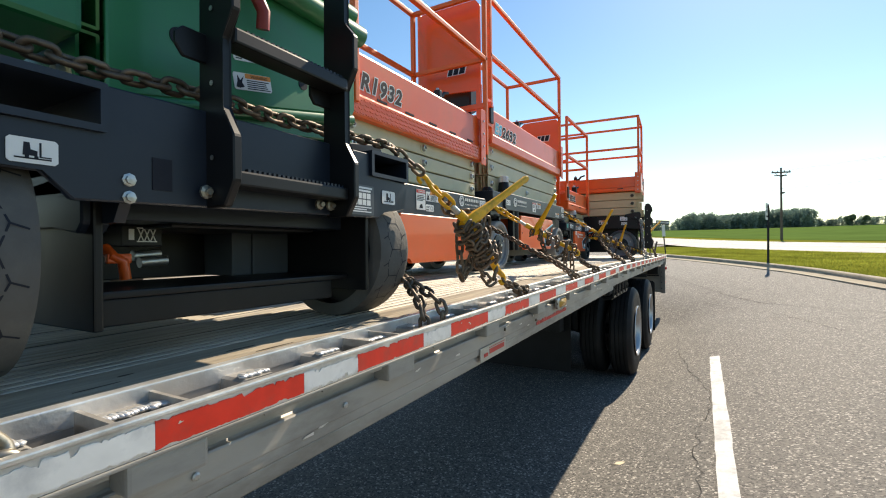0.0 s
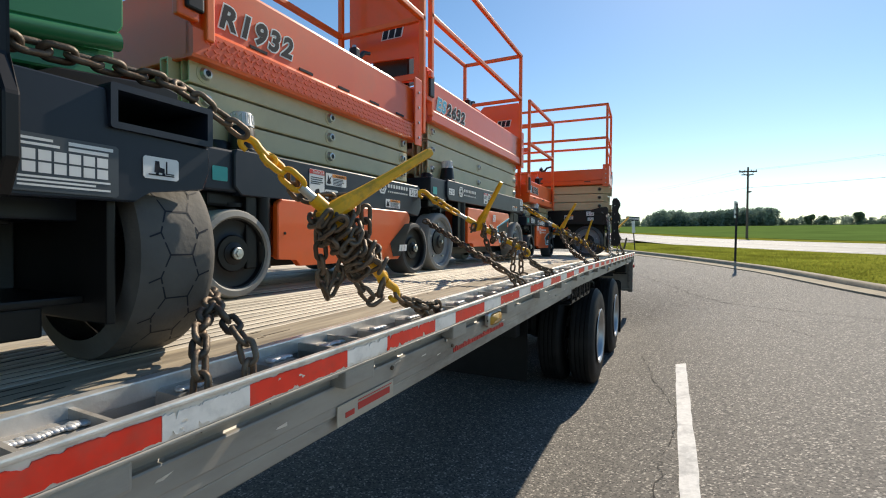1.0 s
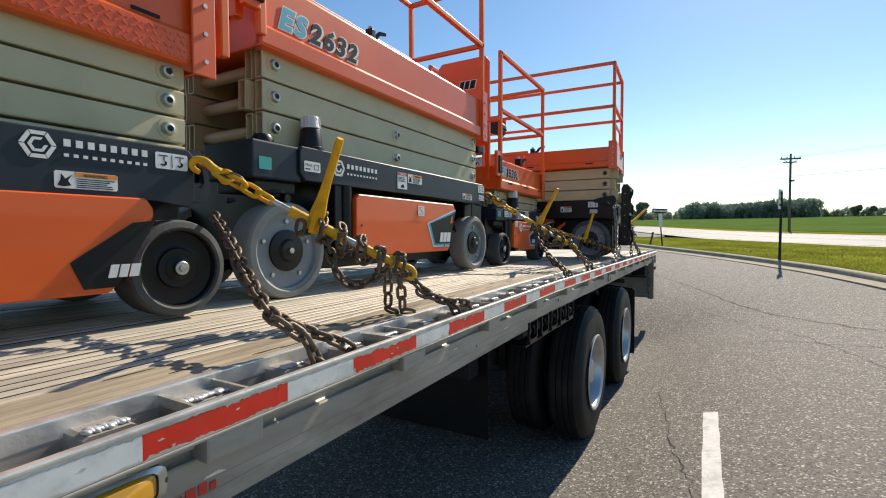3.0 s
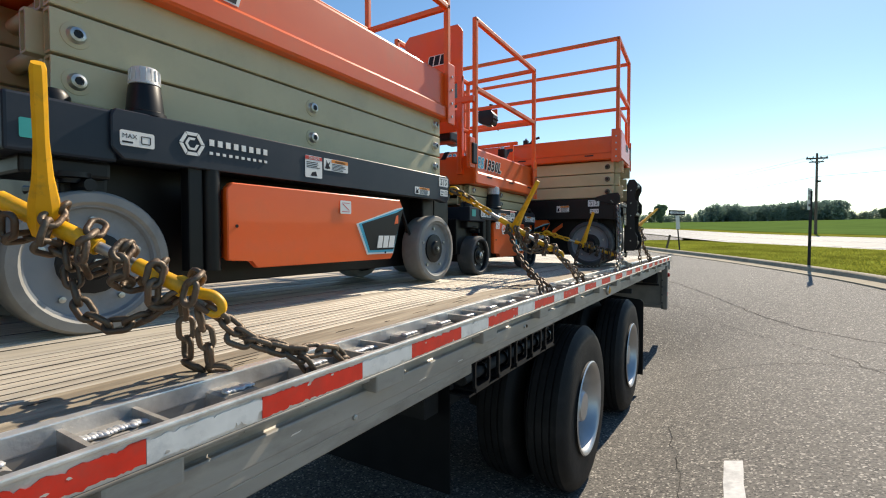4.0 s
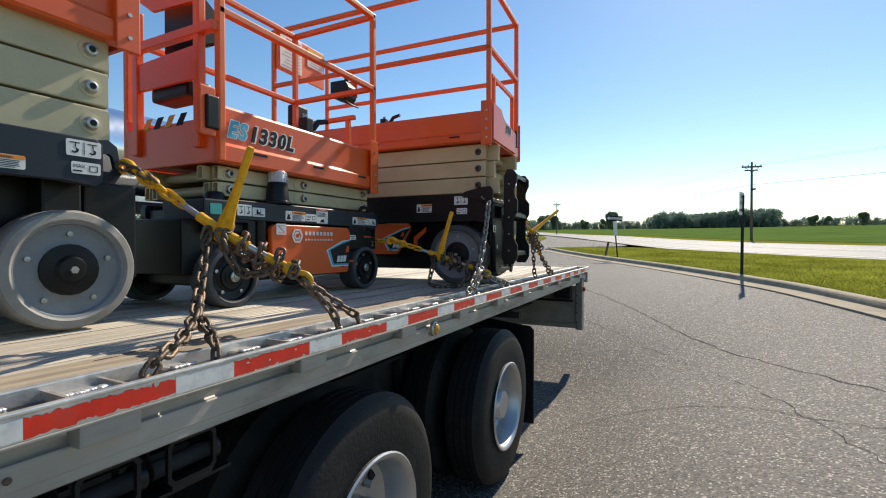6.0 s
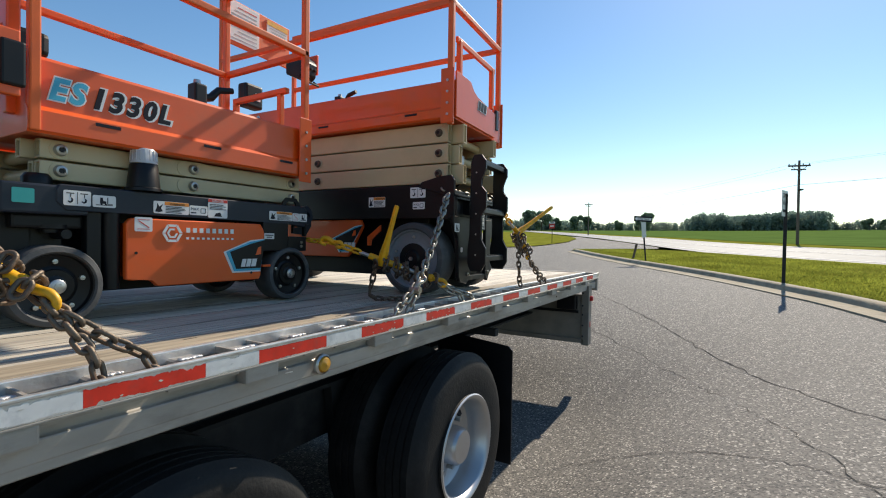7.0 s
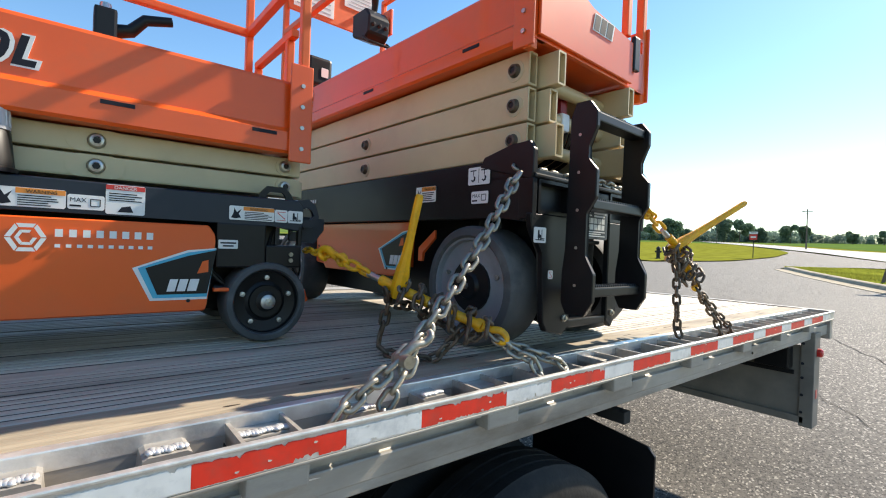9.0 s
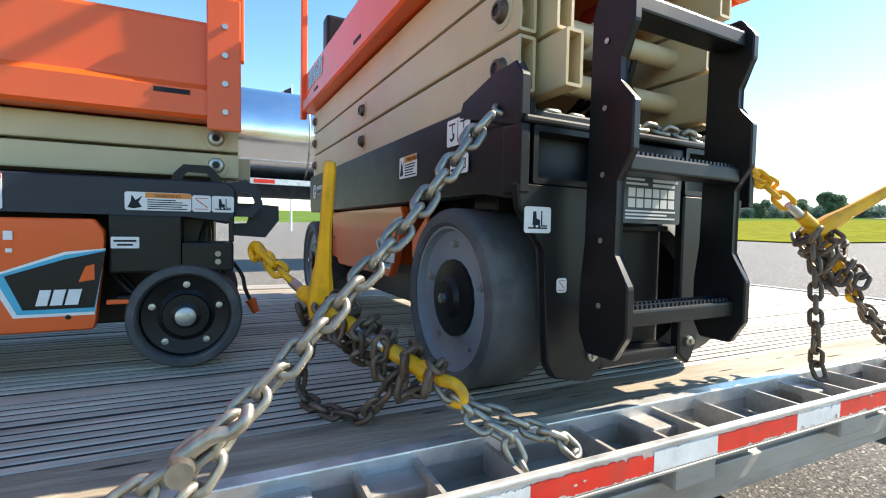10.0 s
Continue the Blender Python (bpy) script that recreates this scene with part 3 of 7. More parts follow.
# grazes, bolts and drip holes along the rail
rnd = random.Random(8)
for i in range(26):
    y = rnd.uniform(-0.2, 10.0)
    z = rnd.uniform(1.225, 1.278)
    if i % 3 == 0:
        tpart("rail_bolt", lathe(BM(), [(0.007, 0), (0.007, 0.004), (0.004, 0.006), (0, 0.006)], (-0.034, y, z), (1, 0, 0), 8), CHAIN if i % 2 else STEEL)
    else:
        q = [(y, z), (y + rnd.uniform(0.01, 0.05), z + rnd.uniform(-0.003, 0.003)), (y + 0.03, z + rnd.uniform(0.002, 0.006)), (y + 0.004, z + 0.003)]
        tpart("graze", prism(BM(), q, "x", -0.0345, -0.0332), ALU_BRIGHT)

# deck: wood nailer strip, then ribbed planks running lengthwise
bm = BM()
box(bm, -0.335, -0.192, Y0, Y1, D - 0.04, D, 0.003)
tpart("nailer_strip", bm, NAILER, "worn wood nailer strip along the deck edge")
rnd = random.Random(77)
for i in range(70):
    y, xx = rnd.uniform(-0.6, 10.4), rnd.uniform(-0.325, -0.205)
    ln, wd = rnd.uniform(0.02, 0.12), rnd.uniform(0.0008, 0.0035)
    q = [(xx, y), (xx + wd, y + ln * 0.3), (xx + wd * 0.6, y + ln * 0.7), (xx, y + ln), (xx - wd * 0.8, y + ln * 0.55), (xx - wd, y + ln * 0.2)]
    tpart("wood_split", prism(BM(), q, "z", D + 0.0003, D + 0.0012), WOOD_SPLIT)
# dark bed under the planks deepens the shade seen between ribs
tpart("groove_dirt", box(BM(), XW + 0.05, -0.345, Y0, Y1, D - 0.03, D - 0.0155, 0.0), GROOVE_SHADE, "dark bed between the deck ribs, coloured as groove shade")
plank_w = 0.215
x, kind = -0.338, 0
while x > XW + 0.05:
    bm = BM()
    n, g = 6, plank_w / 6
    flat_from = (6, 4, 5)[kind % 3]          # ribs up to here, then a flat board
    pts = [(x, D - 0.04)]
    for j in range(flat_from):
        u = x - g * j
        pts += [(u - 0.001, D - 0.014), (u - 0.0045, D - 0.0035), (u - 0.0072, D - 0.0008), (u - g + 0.0105, D - 0.0008), (u - g + 0.0080, D - 0.0035), (u - g + 0.005, D - 0.014)]
    if flat_from < n:
        u = x - g * flat_from
        pts += [(u - 0.001, D - 0.014), (u - 0.003, D - 0.004), (u - 0.006, D - 0.002), (x - plank_w + 0.009, D - 0.002), (x - plank_w + 0.006, D - 0.005), (x - plank_w + 0.005, D - 0.014)]
    pts += [(x - plank_w + 0.003, D - 0.04)]
    prism(bm, pts, "y", Y0, Y1)
    pk = part("plank", bm, DECKWOOD, trailer)
    pk.data.materials.append(GROOVE_SHADE)
    # groove walls and floors get the painted shade colour, rib tops stay plank
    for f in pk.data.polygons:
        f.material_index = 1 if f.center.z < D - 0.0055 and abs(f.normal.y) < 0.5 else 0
    x -= plank_w + 0.005
    kind += 1
bm = BM()
box(bm, XW, XW + 0.12, Y0, Y1, 1.2, D + 0.008, 0.004)
tpart("far_rail", bm, ALU)
bm = BM()
box(bm, XW + 0.12, -0.016, Y1 - 0.02, Y1 + 0.05, 1.18, D + 0.006, 0.004)
tpart("rear_sill", bm, ALU, "aluminium rear sill of the deck")
# underside: beams, crossmembers
for bx in (-0.75, -1.85):
    bm = BM()
    box(bm, bx - 0.09, bx + 0.09, Y0, Y1 - 0.4, 1.27, 1.29)
    box(bm, bx - 0.012, bx + 0.012, Y0, Y1 - 0.4, 0.92, 1.27)
    box(bm, bx - 0.09, bx + 0.09, Y0, Y1 - 0.4, 0.90, 0.92)
    tpart("main_beam", bm, DARK_FRAME, "dark dirty aluminium main beam")
y = Y0 + 0.3
while y < Y1 - 0.3:
    bm = BM()
    box(bm, XW + 0.1, -0.11, y, y + 0.05, 1.24, 1.34)
    tpart("crossmember", bm, DARK_FRAME)
    y += 0.61


def truck_wheel(y, x, outer):
    w = empty("wheel")
    w.parent = trailer
    R, W = 0.535, 0.27
    bm = BM()
    prof = [(0.292, 0.0), (0.30, -0.012), (0.36, -0.010), (0.45, -0.002), (0.49, -0.012), (0.515, -0.03), (0.528, -0.05)]
    for g in range(4):
        a = -0.055 - g * 0.045
        prof += [(R, a), (R, a - 0.034), (R - 0.014, a - 0.036), (R - 0.014, a - 0.043)]
    prof += [(0.528, -W + 0.03), (0.49, -W + 0.008), (0.40, -W), (0.292, -W + 0.01)]
    lathe(bm, [(r, d) for r, d in prof], (x, y, R), (1, 0, 0), 64)
    part("tyre", bm, TYRE, w, "black truck tyre with ribbed tread", True)
    bm = BM()
    if outer:
        lathe(bm, [(0.305, 0.004), (0.298, 0.010), (0.285, 0.006), (0.270, -0.012), (0.262, -0.10), (0.250, -0.13), (0.215, -0.15), (0.150, -0.165), (0.145, -0.15), (0.11, -0.148), (0.105, -0.05), (0.09, -0.03), (0.0, -0.028)], (x, y, R), (1, 0, 0), 56)
    else:
        lathe(bm, [(0.305, 0.004), (0.27, -0.012), (0.26, -0.1), (0.0, -0.12)], (x, y, R), (1, 0, 0), 40)
    part("rim", bm, RIM, w, "polished aluminium rim", True)
    if outer:
        for i in range(10):
            a = 2 * math.pi * i / 10
            bm = BM()
            p = Vector((x - 0.158, y + 0.168 * math.cos(a), R + 0.168 * math.sin(a)))
            cyl(bm, p, p + Vector((0.04, 0, 0)), 0.017, 6)
            part("lug_nut", bm, STEEL, w)
        for i in range(5):
            a = 2 * math.pi * (i + 0.5) / 5
            bm = BM()
            p = Vector((x - 0.15, y + 0.215 * math.cos(a), R + 0.215 * math.sin(a)))
            cyl(bm, p, p + Vector((0.006, 0, 0)), 0.028, 14)
            part("hand_hole", bm, INK, w)
    return w


AXLES = (6.11, 7.74)
for ay in AXLES:
    truck_wheel(ay, -0.03, True)
    truck_wheel(ay, -0.36, False)
    truck_wheel(ay, -2.0, False)
    bm = BM()
    cyl(bm, (-2.3, ay, 0.535), (-0.3, ay, 0.535), 0.065, 14)
    tpart("axle", bm, DARK_FRAME)
    bm = BM()
    prism(bm, [(ay - 0.45, 0.9), (ay - 0.40, 0.55), (ay - 0.25, 0.5), (ay + 0.35, 0.46), (ay + 0.4, 0.58), (ay + 0.3, 0.9)], "x", -0.72, -0.66)
    tpart("suspension_arm", bm, DARK_FRAME)
bm = BM()
box(bm, -2.0, -0.74, 5.2, 8.3, 0.60, 0.92, 0.01)
tpart("suspension_frame", bm, DARK_FRAME, "dark axle and suspension frame under the deck")
for fy in (5.35, 8.32):
    tpart("inner_flap", box(BM(), -2.3, -0.66, fy, fy + 0.012, 0.12, 0.95, 0.003), BLACK)
# mud flaps
for fy, x0, x1 in ((8.38, -0.62, -0.02),):
    bm = BM()
    prism(bm, [(x0, 0.18), (x1, 0.18), (x1, 0.97), (x1 - 0.03, 1.0), (x0, 1.06)], "y", fy, fy + 0.012, 0.002)
    tpart("mud_flap", bm, BLACK, "black rubber mud flap")
    bm = BM()
    box(bm, x0 - 0.2, x1 - 0.12, fy - 0.02, fy + 0.03, 1.06, 1.11, 0.004)
    tpart("flap_hanger", bm, DARK_FRAME)
# rear underride structure
bm = BM()
box(bm, -2.5, -0.06, 10.62, 10.64, 0.64, 1.16, 0.004)
box(bm, -2.5, -0.06, 10.60, 10.66, 0.62, 0.67, 0.004)
tpart("rear_apron", bm, WEATHER_PANEL, "grey weathered rear apron panel")
for px in (-0.06, -2.54):
    bm = BM()
    box(bm, px - 0.03, px + 0.05, 10.6, 10.74, 0.60, 1.26, 0.006)
    tpart("rear_post", bm, WEATHER_PANEL, "grey rear corner post")
bm = BM()
lathe(bm, [(0.03, 0.0), (0.03, 0.02), (0.02, 0.03), (0.0, 0.032)], (-0.008, 10.67, 1.12), (1, 0, 0), 16)
tpart("marker_lamp", bm, REDLENS, "red side marker lamp", True)
tpart("lamp_box", box(BM(), -0.34, -0.13, 10.50, 10.60, 1.00, 1.15, 0.012), BLACK, "black tail lamp box")
tpart("apron_rail", box(BM(), -2.5, -0.12, 10.585, 10.60, 0.955, 0.985, 0.003), BLACK)
for zz in (0.70, 0.82, 0.94, 1.04, 1.18):
    tpart("post_hole", cyl(BM(), (-0.075, 10.595, zz), (-0.075, 10.599, zz), 0.010, 10), INK)
tpart("reflector", box(BM(), -0.0095, -0.007, 10.65, 10.69, 0.80, 0.86, 0.0), REDLENS, "small red reflector")
# load-bar track rack under the rail
for y in (4.50, 4.705, 4.89, 5.085, 5.275):
    w = 0.128
    pts = [(y, 1.20), (y, 1.115), (y + 0.012, 1.10), (y + w - 0.012, 1.10), (y + w, 1.115), (y + w, 1.20), (y + w - 0.008, 1.215), (y + 0.008, 1.215)]
    for x0 in (-0.058, -0.145):
        part("winch_frame", ring_plate(BM(), pts, [(y + w / 2 + (p - y - w / 2) * 0.86, 1.158 + (q - 1.158) * 0.80) for p, q in pts], x0, x0 + 0.012), BLACK, trailer, "black steel winch frame under the rail")
    tpart("winch_drum", cyl(BM(), (-0.10, y - 0.012, 1.135), (-0.10, y + w + 0.030, 1.135), 0.022, 14), DARK_FRAME, "", True)
    tpart("winch_cap", lathe(BM(), [(0.034, 0), (0.034, 0.018), (0.022, 0.022), (0, 0.022)], (-0.10, y + w + 0.012, 1.135), (0, 1, 0), 14), BLACK, "", True)
    tpart("winch_foot", box(BM(), -0.145, -0.047, y + 0.01, y + w - 0.01, 1.088, 1.0995, 0.003), BLACK)
for z in (1.2155, 1.078):
    tpart("winch_track", box(BM(), -0.15, -0.06, 4.48, 5.46, z, z + 0.009, 0.002), BLACK)
# lamps on the rail
def oval_lamp(y, z, ry, rz, square=2.0):
    e = empty("side_lamp")
    e.parent = trailer

    def shaped(v):
        r = math.hypot(v.co.y, v.co.z)
        if r > 1e-6 and square > 2:
            c, q = abs(v.co.y / r), abs(v.co.z / r)
            r = (c ** square + q ** square) ** (-1 / square)
            return v.co.y * r, v.co.z * r
        return v.co.y, v.co.z

    bm = BM()
    lathe(bm, [(1.25, 0.0), (1.25, 0.012), (1.02, 0.018), (1.0, 0.004), (0.0, 0.004)], (0, 0, 0), (1, 0, 0), 32)
    for v in bm.verts:
        p, q = shaped(v)
        v.co = Vector((v.co.x - 0.022, y + p * ry, z + q * rz))
    part("bezel", bm, STEEL, e, "zinc lamp bezel", True)
    bm = BM()
    lathe(bm, [(1.0, 0.0), (0.98, 0.010), (0.8, 0.018), (0.0, 0.024)], (0, 0, 0), (1, 0, 0), 32)
    for v in bm.verts:
        p, q = shaped(v)
        v.co = Vector((v.co.x - 0.016, y + p * ry, z + q * rz))
    part("lens", bm, AMBER, e, "amber lens", True)


oval_lamp(2.55, 1.288, 0.070, 0.025, 5.0)
for yy in (2.467, 2.633):
    tpart("lamp_screw", lathe(BM(), [(0.006, 0), (0.006, 0.003), (0, 0.004)], (-0.012, yy, 1.288), (1, 0, 0), 8), CHAIN)
oval_lamp(6.575, 1.275, 0.029, 0.029)
# maker's plate and lettering blocks on the rail
def plate(name, y0, y1, z0, z1, x, material, bars=(), bar_mat=None, label=""):
    e = part(name, box(BM(), x, x + 0.003, y0, y1, z0, z1, 0.001), material, trailer, label)
    for (a, b, c, d) in bars:
        part("print_bar", box(BM(), x + 0.003, x + 0.0042, a, b, c, d), bar_mat, e)
    return e


plate("maker_plate", 1.52, 1.765, 1.186, 1.236, -0.034, MAKER, [(1.60, 1.745, 1.204, 1.222), (1.60, 1.755, 1.227, 1.229), (1.55, 1.585, 1.20, 1.213)], DECAL_RED, "small tan maker's plate with red print")
bars = []
random.seed(4)
y = 2.18
while y < 2.74:
    w = random.choice((0.012, 0.015, 0.018))
    bars.append((y, y + w, 1.196, 1.196 + random.choice((0.015, 0.015, 0.021))))
    y += w + 0.006
for a, b, c, d in bars:
    part("print_bar", box(BM(), -0.0365, -0.0335, a, b, c + 0.022, d + 0.022), DECAL_RED, trailer)


# the deck's camber: it falls gently towards the front of the row
def fall(x, y):
    wx, wy = min(1, max(0, (x + 0.85) / 0.5)), min(1, max(0, (1.62 - y) / 0.3))
    return -0.0135 * min(7.0, max(0.0, 4.8 - y)) * max(wx, wy)


def camber(ob):
    for c in ob.children:
        camber(c)
    if ob.type != "MESH":
        return
    if ob.location.length > 1e-6:
        ob.location.z += fall(-0.1, ob.location.y)
        return
    ys = [v.co.y for v in ob.data.vertices]
    if min(ys) > 4.8:
        return
    bm = BM()
    bm.from_mesh(ob.data)
    if max(ys) - min(ys) > 0.6:
        for k in range(30):
            yy = -2.4 + 0.25 * k
            if min(ys) < yy < min(4.9, max(ys)):
                bmesh.ops.bisect_plane(bm, geom=bm.verts[:] + bm.edges[:] + bm.faces[:], plane_co=(0, yy, 0), plane_no=(0, 1, 0))
    for v in bm.verts:
        v.co.z += fall(v.co.x, v.co.y)
    bm.to_mesh(ob.data)
    bm.free()


camber(trailer)


# ---- scissor lifts ----
SIDE = Matrix(((0, 0, 1, 0), (1, 0, 0, 0), (0, 1, 0, 0), (0, 0, 0, 1)))   # a flat drawing on the +x side: x to +y, y to up
FRONT = Matrix(((1, 0, 0, 0), (0, 0, -1, 0), (0, 1, 0, 0), (0, 0, 0, 1)))  # on the -y side
BACK = Matrix(((-1, 0, 0, 0), (0, 0, 1, 0), (0, 1, 0, 0), (0, 0, 0, 1)))   # on the +y side


def on(face, x, y, z):
    return Matrix.Translation((x, y, z)) @ face


def flat(name, w, h, m, material, parent, t=0.0016, r=0.004, label=""):
    """A thin rounded plate lying on a face, its lower left corner at the matrix."""
    bm = BM()
    pts = [(r, 0), (w - r, 0), (w, r), (w, h - r), (w - r, h), (r, h), (0, h - r), (0, r)]
    prism(bm, pts, "z", 0, t)
    ob = part(name, bm, material, parent, label)
    ob.matrix_local = m
    return ob


def strokes(name, shapes, m, material, parent, t=0.0026):
    bm = BM()
    for pts in shapes:
        prism(bm, pts, "z", 0.0, t)
    ob = part(name, bm, material, parent)
    ob.matrix_local = m
    return tagged(ob, kind="stuff") if len(shapes) > 1 else ob


def rect(x, y, w, h):
    return [(x, y), (x + w, y), (x + w, y + h), (x, y + h)]


def sticker(parent, m, w, h, kind):
    """Warning and instruction stickers; their small print is bars."""
    s = flat("sticker", w, h, m, WHITE, parent)
    up = Matrix.Translation((0, 0, 0.0016))
    rnd = random.Random(round(w * 1e4) + round(h * 1e3))
    if kind in ("warning", "danger"):
        band = DECAL_ORANGE if kind == "warning" else DECAL_RED
        x0 = w * 0.30 if kind == "warning" else 0.0
        flat("band", w - x0 - 0.001, h * (0.28 if kind == "warning" else 0.16), up @ Matrix.Translation((x0, h * (0.70 if kind == "warning" else 0.82), 0)), band, s, 0.0008, 0.001)
        letters(kind.upper(), h * (0.26 if kind == "warning" else 0.16), up @ Matrix.Translation((x0 + (w - x0) * 0.2, h * (0.73 if kind == "warning" else 0.845), 0.001)), INK if kind == "warning" else WHITE, "print", s, 0.0003)
        bars = [rect(x0 + w * 0.03, h * k, (w - x0) * rnd.uniform(0.6, 0.9), h * 0.055) for k in (0.08, 0.2, 0.32, 0.44, 0.56)]
        if kind == "danger":
            bars = [rect(w * 0.08, h * k, w * rnd.uniform(0.6, 0.84), h * 0.035) for k in (0.45, 0.52, 0.6, 0.68)]
            bars += [[(w * 0.3, h * 0.08), (w * 0.7, h * 0.08), (w * 0.62, h * 0.3), (w * 0.4, h * 0.25)]]
        else:
            bars += [[(w * 0.04, h * 0.15), (w * 0.13, h * 0.1), (w * 0.25, h * 0.18), (w * 0.2, h * 0.45), (w * 0.26, h * 0.8), (w * 0.16, h * 0.55), (w * 0.1, h * 0.85), (w * 0.09, h * 0.5)]]
        strokes("print", bars, up, INK, s, 0.0006)
    elif kind == "max":
        letters("MAX", h * 0.42, up @ Matrix.Translation((w * 0.06, h * 0.5, 0)), INK, "print", s, 0.0004)
        ring = [rect(w * 0.62, h * 0.22, w * 0.24, h * 0.06), rect(w * 0.62, h * 0.7, w * 0.24, h * 0.06), rect(w * 0.6, h * 0.25, w * 0.03, h * 0.5), rect(w * 0.86, h * 0.25, w * 0.03, h * 0.5), rect(w * 0.06, h * 0.18, w * 0.3, h * 0.12)]
        strokes("print", ring, up, INK, s, 0.0006)
    elif kind == "fork":
        a = [rect(w * 0.14, h * 0.16, w * 0.72, h * 0.06), [(w * 0.3, h * 0.3), (w * 0.58, h * 0.3), (w * 0.58, h * 0.5), (w * 0.45, h * 0.55), (w * 0.43, h * 0.82), (w * 0.32, h * 0.82)], rect(w * 0.62, h * 0.25, w * 0.04, h * 0.6), rect(w * 0.66, h * 0.25, w * 0.2, h * 0.05), rect(w * 0.34, h * 0.2, w * 0.08, h * 0.1), rect(w * 0.52, h * 0.2, w * 0.08, h * 0.1)]
        strokes("print", a, up, INK, s, 0.0006)
    elif kind == "hooks":
        a = [rect(w * 0.49, h * 0.1, w * 0.02, h * 0.8)]
        for u in (0.08, 0.58):
            a += [rect(w * (u + 0.02), h * 0.78, w * 0.28, h * 0.06), rect(w * (u + 0.16), h * 0.55, w * 0.03, h * 0.22), [(w * (u + 0.17), h * 0.55), (w * (u + 0.27), h * 0.42), (w * (u + 0.25), h * 0.24), (w * (u + 0.15), h * 0.16), (w * (u + 0.06), h * 0.26), (w * (u + 0.09), h * 0.32), (w * (u + 0.16), h * 0.26), (w * (u + 0.20), h * 0.36)]]
        strokes("print", a, up, INK, s, 0.0006)
    elif kind == "plate":
        a = [rect(w * (0.05 + 0.32 * (i % 3)), h * (0.1 + 0.14 * (i // 3)), w * rnd.uniform(0.12, 0.26), h * 0.07) for i in range(18)]
        strokes("print", a, up, INK, s, 0.0006)
    elif kind == "slash":
        a = [[(w * 0.2, h * 0.72), (w * 0.8, h * 0.24), (w * 0.82, h * 0.3), (w * 0.22, h * 0.78)], rect(w * 0.15, h * 0.15, w * 0.7, h * 0.04), rect(w * 0.15, h * 0.8, w * 0.7, h * 0.04)]
        strokes("print", a, up, DECAL_RED, s, 0.0006)
    return s


def model_text(parent, x, y0, z0, w, h, words):
    """Slanted model designation of a given width and height, dark or blue on a white edge."""
    total = "".join(t for t, _ in words)
    obs = []
    for edge in (True, False):
        cur = 0.0
        for t, ma in words:
            ob = letters(t, 1.0, Matrix(), WHITE if edge else ma, "model_number_edge" if edge else "model_number", parent, 0.004 if edge else 0.006, 0.26, 0.085 if edge else 0.04, 1.24)
            xs = [v.co.x for v in ob.data.vertices]
            obs.append((ob, cur, edge))
            cur += max(xs) + 0.03
            last = cur
    for ob, off, edge in obs:
        m = Matrix.Translation((x, y0, z0)) @ SIDE @ Matrix.Diagonal((w / last, h / 0.72, 0.3, 1)) @ Matrix.Translation((off, 0, 0.004))
        ob.matrix_local = m


def hex_logo(parent, m, h, material, two_rows=True):
    """A hexagon mark with a wordmark of plain bars."""
    shapes = []
    for i in range(6):
        a, b = math.radians(60 * i + 2), math.radians(60 * i + 58)
        R, r = h * 0.5, h * 0.36
        shapes.append([(h / 2 + R * math.cos(a), h / 2 + R * math.sin(a)), (h / 2 + R * math.cos(b), h / 2 + R * math.sin(b)), (h / 2 + r * math.cos(b), h / 2 + r * math.sin(b)), (h / 2 + r * math.cos(a), h / 2 + r * math.sin(a))])
    for i in range(1, 6):
        a, b = math.radians(60 * i + 1), math.radians(60 * i + 59)
        R, r = h * 0.27, h * 0.17
        shapes.append([(h / 2 + R * math.cos(a), h / 2 + R * math.sin(a)), (h / 2 + R * math.cos(b), h / 2 + R * math.sin(b)), (h / 2 + r * math.cos(b), h / 2 + r * math.sin(b)), (h / 2 + r * math.cos(a), h / 2 + r * math.sin(a))])
    for i in range(8):
        shapes.append(rect(h * (1.2 + 0.36 * i), h * 0.55, h * 0.20, h * 0.25))
    for i in range(10):
        shapes.append(rect(h * (1.2 + 0.285 * i), h * 0.2, h * 0.14, h * 0.11))
    e = empty("fleet_mark")
    e.parent = parent
    e.matrix_local = m
    for pts in shapes:
        part("mark_block", prism(BM(), pts, "z", 0, 0.0026), material, e)
    return e


def maker_mark(parent, m, w, material, border=None):
    """Three slanted block shapes standing for the maker's mark."""
    h, s = w * 0.42, w * 0.1
    def sl(pts):
        return [(x + s * y / h, y) for x, y in pts]
    u = w / 3.3
    shapes = [sl([(u * a, 0), (u * b, 0), (u * b, h), (u * a, h)]) for a, b in ((0.0, 0.8), (1.0, 1.85), (2.05, 3.0))]
    if border:
        o = w * 0.03
        strokes("mark_border", [sl([(-o * 1.5, -o), (u * 3.0 + o * 2, -o), (u * 3.0 + o * 2, h + o), (-o * 1.5, h + o)])], m, border, parent, 0.002)
    return strokes("maker_mark", shapes, m, material, parent, 0.003)


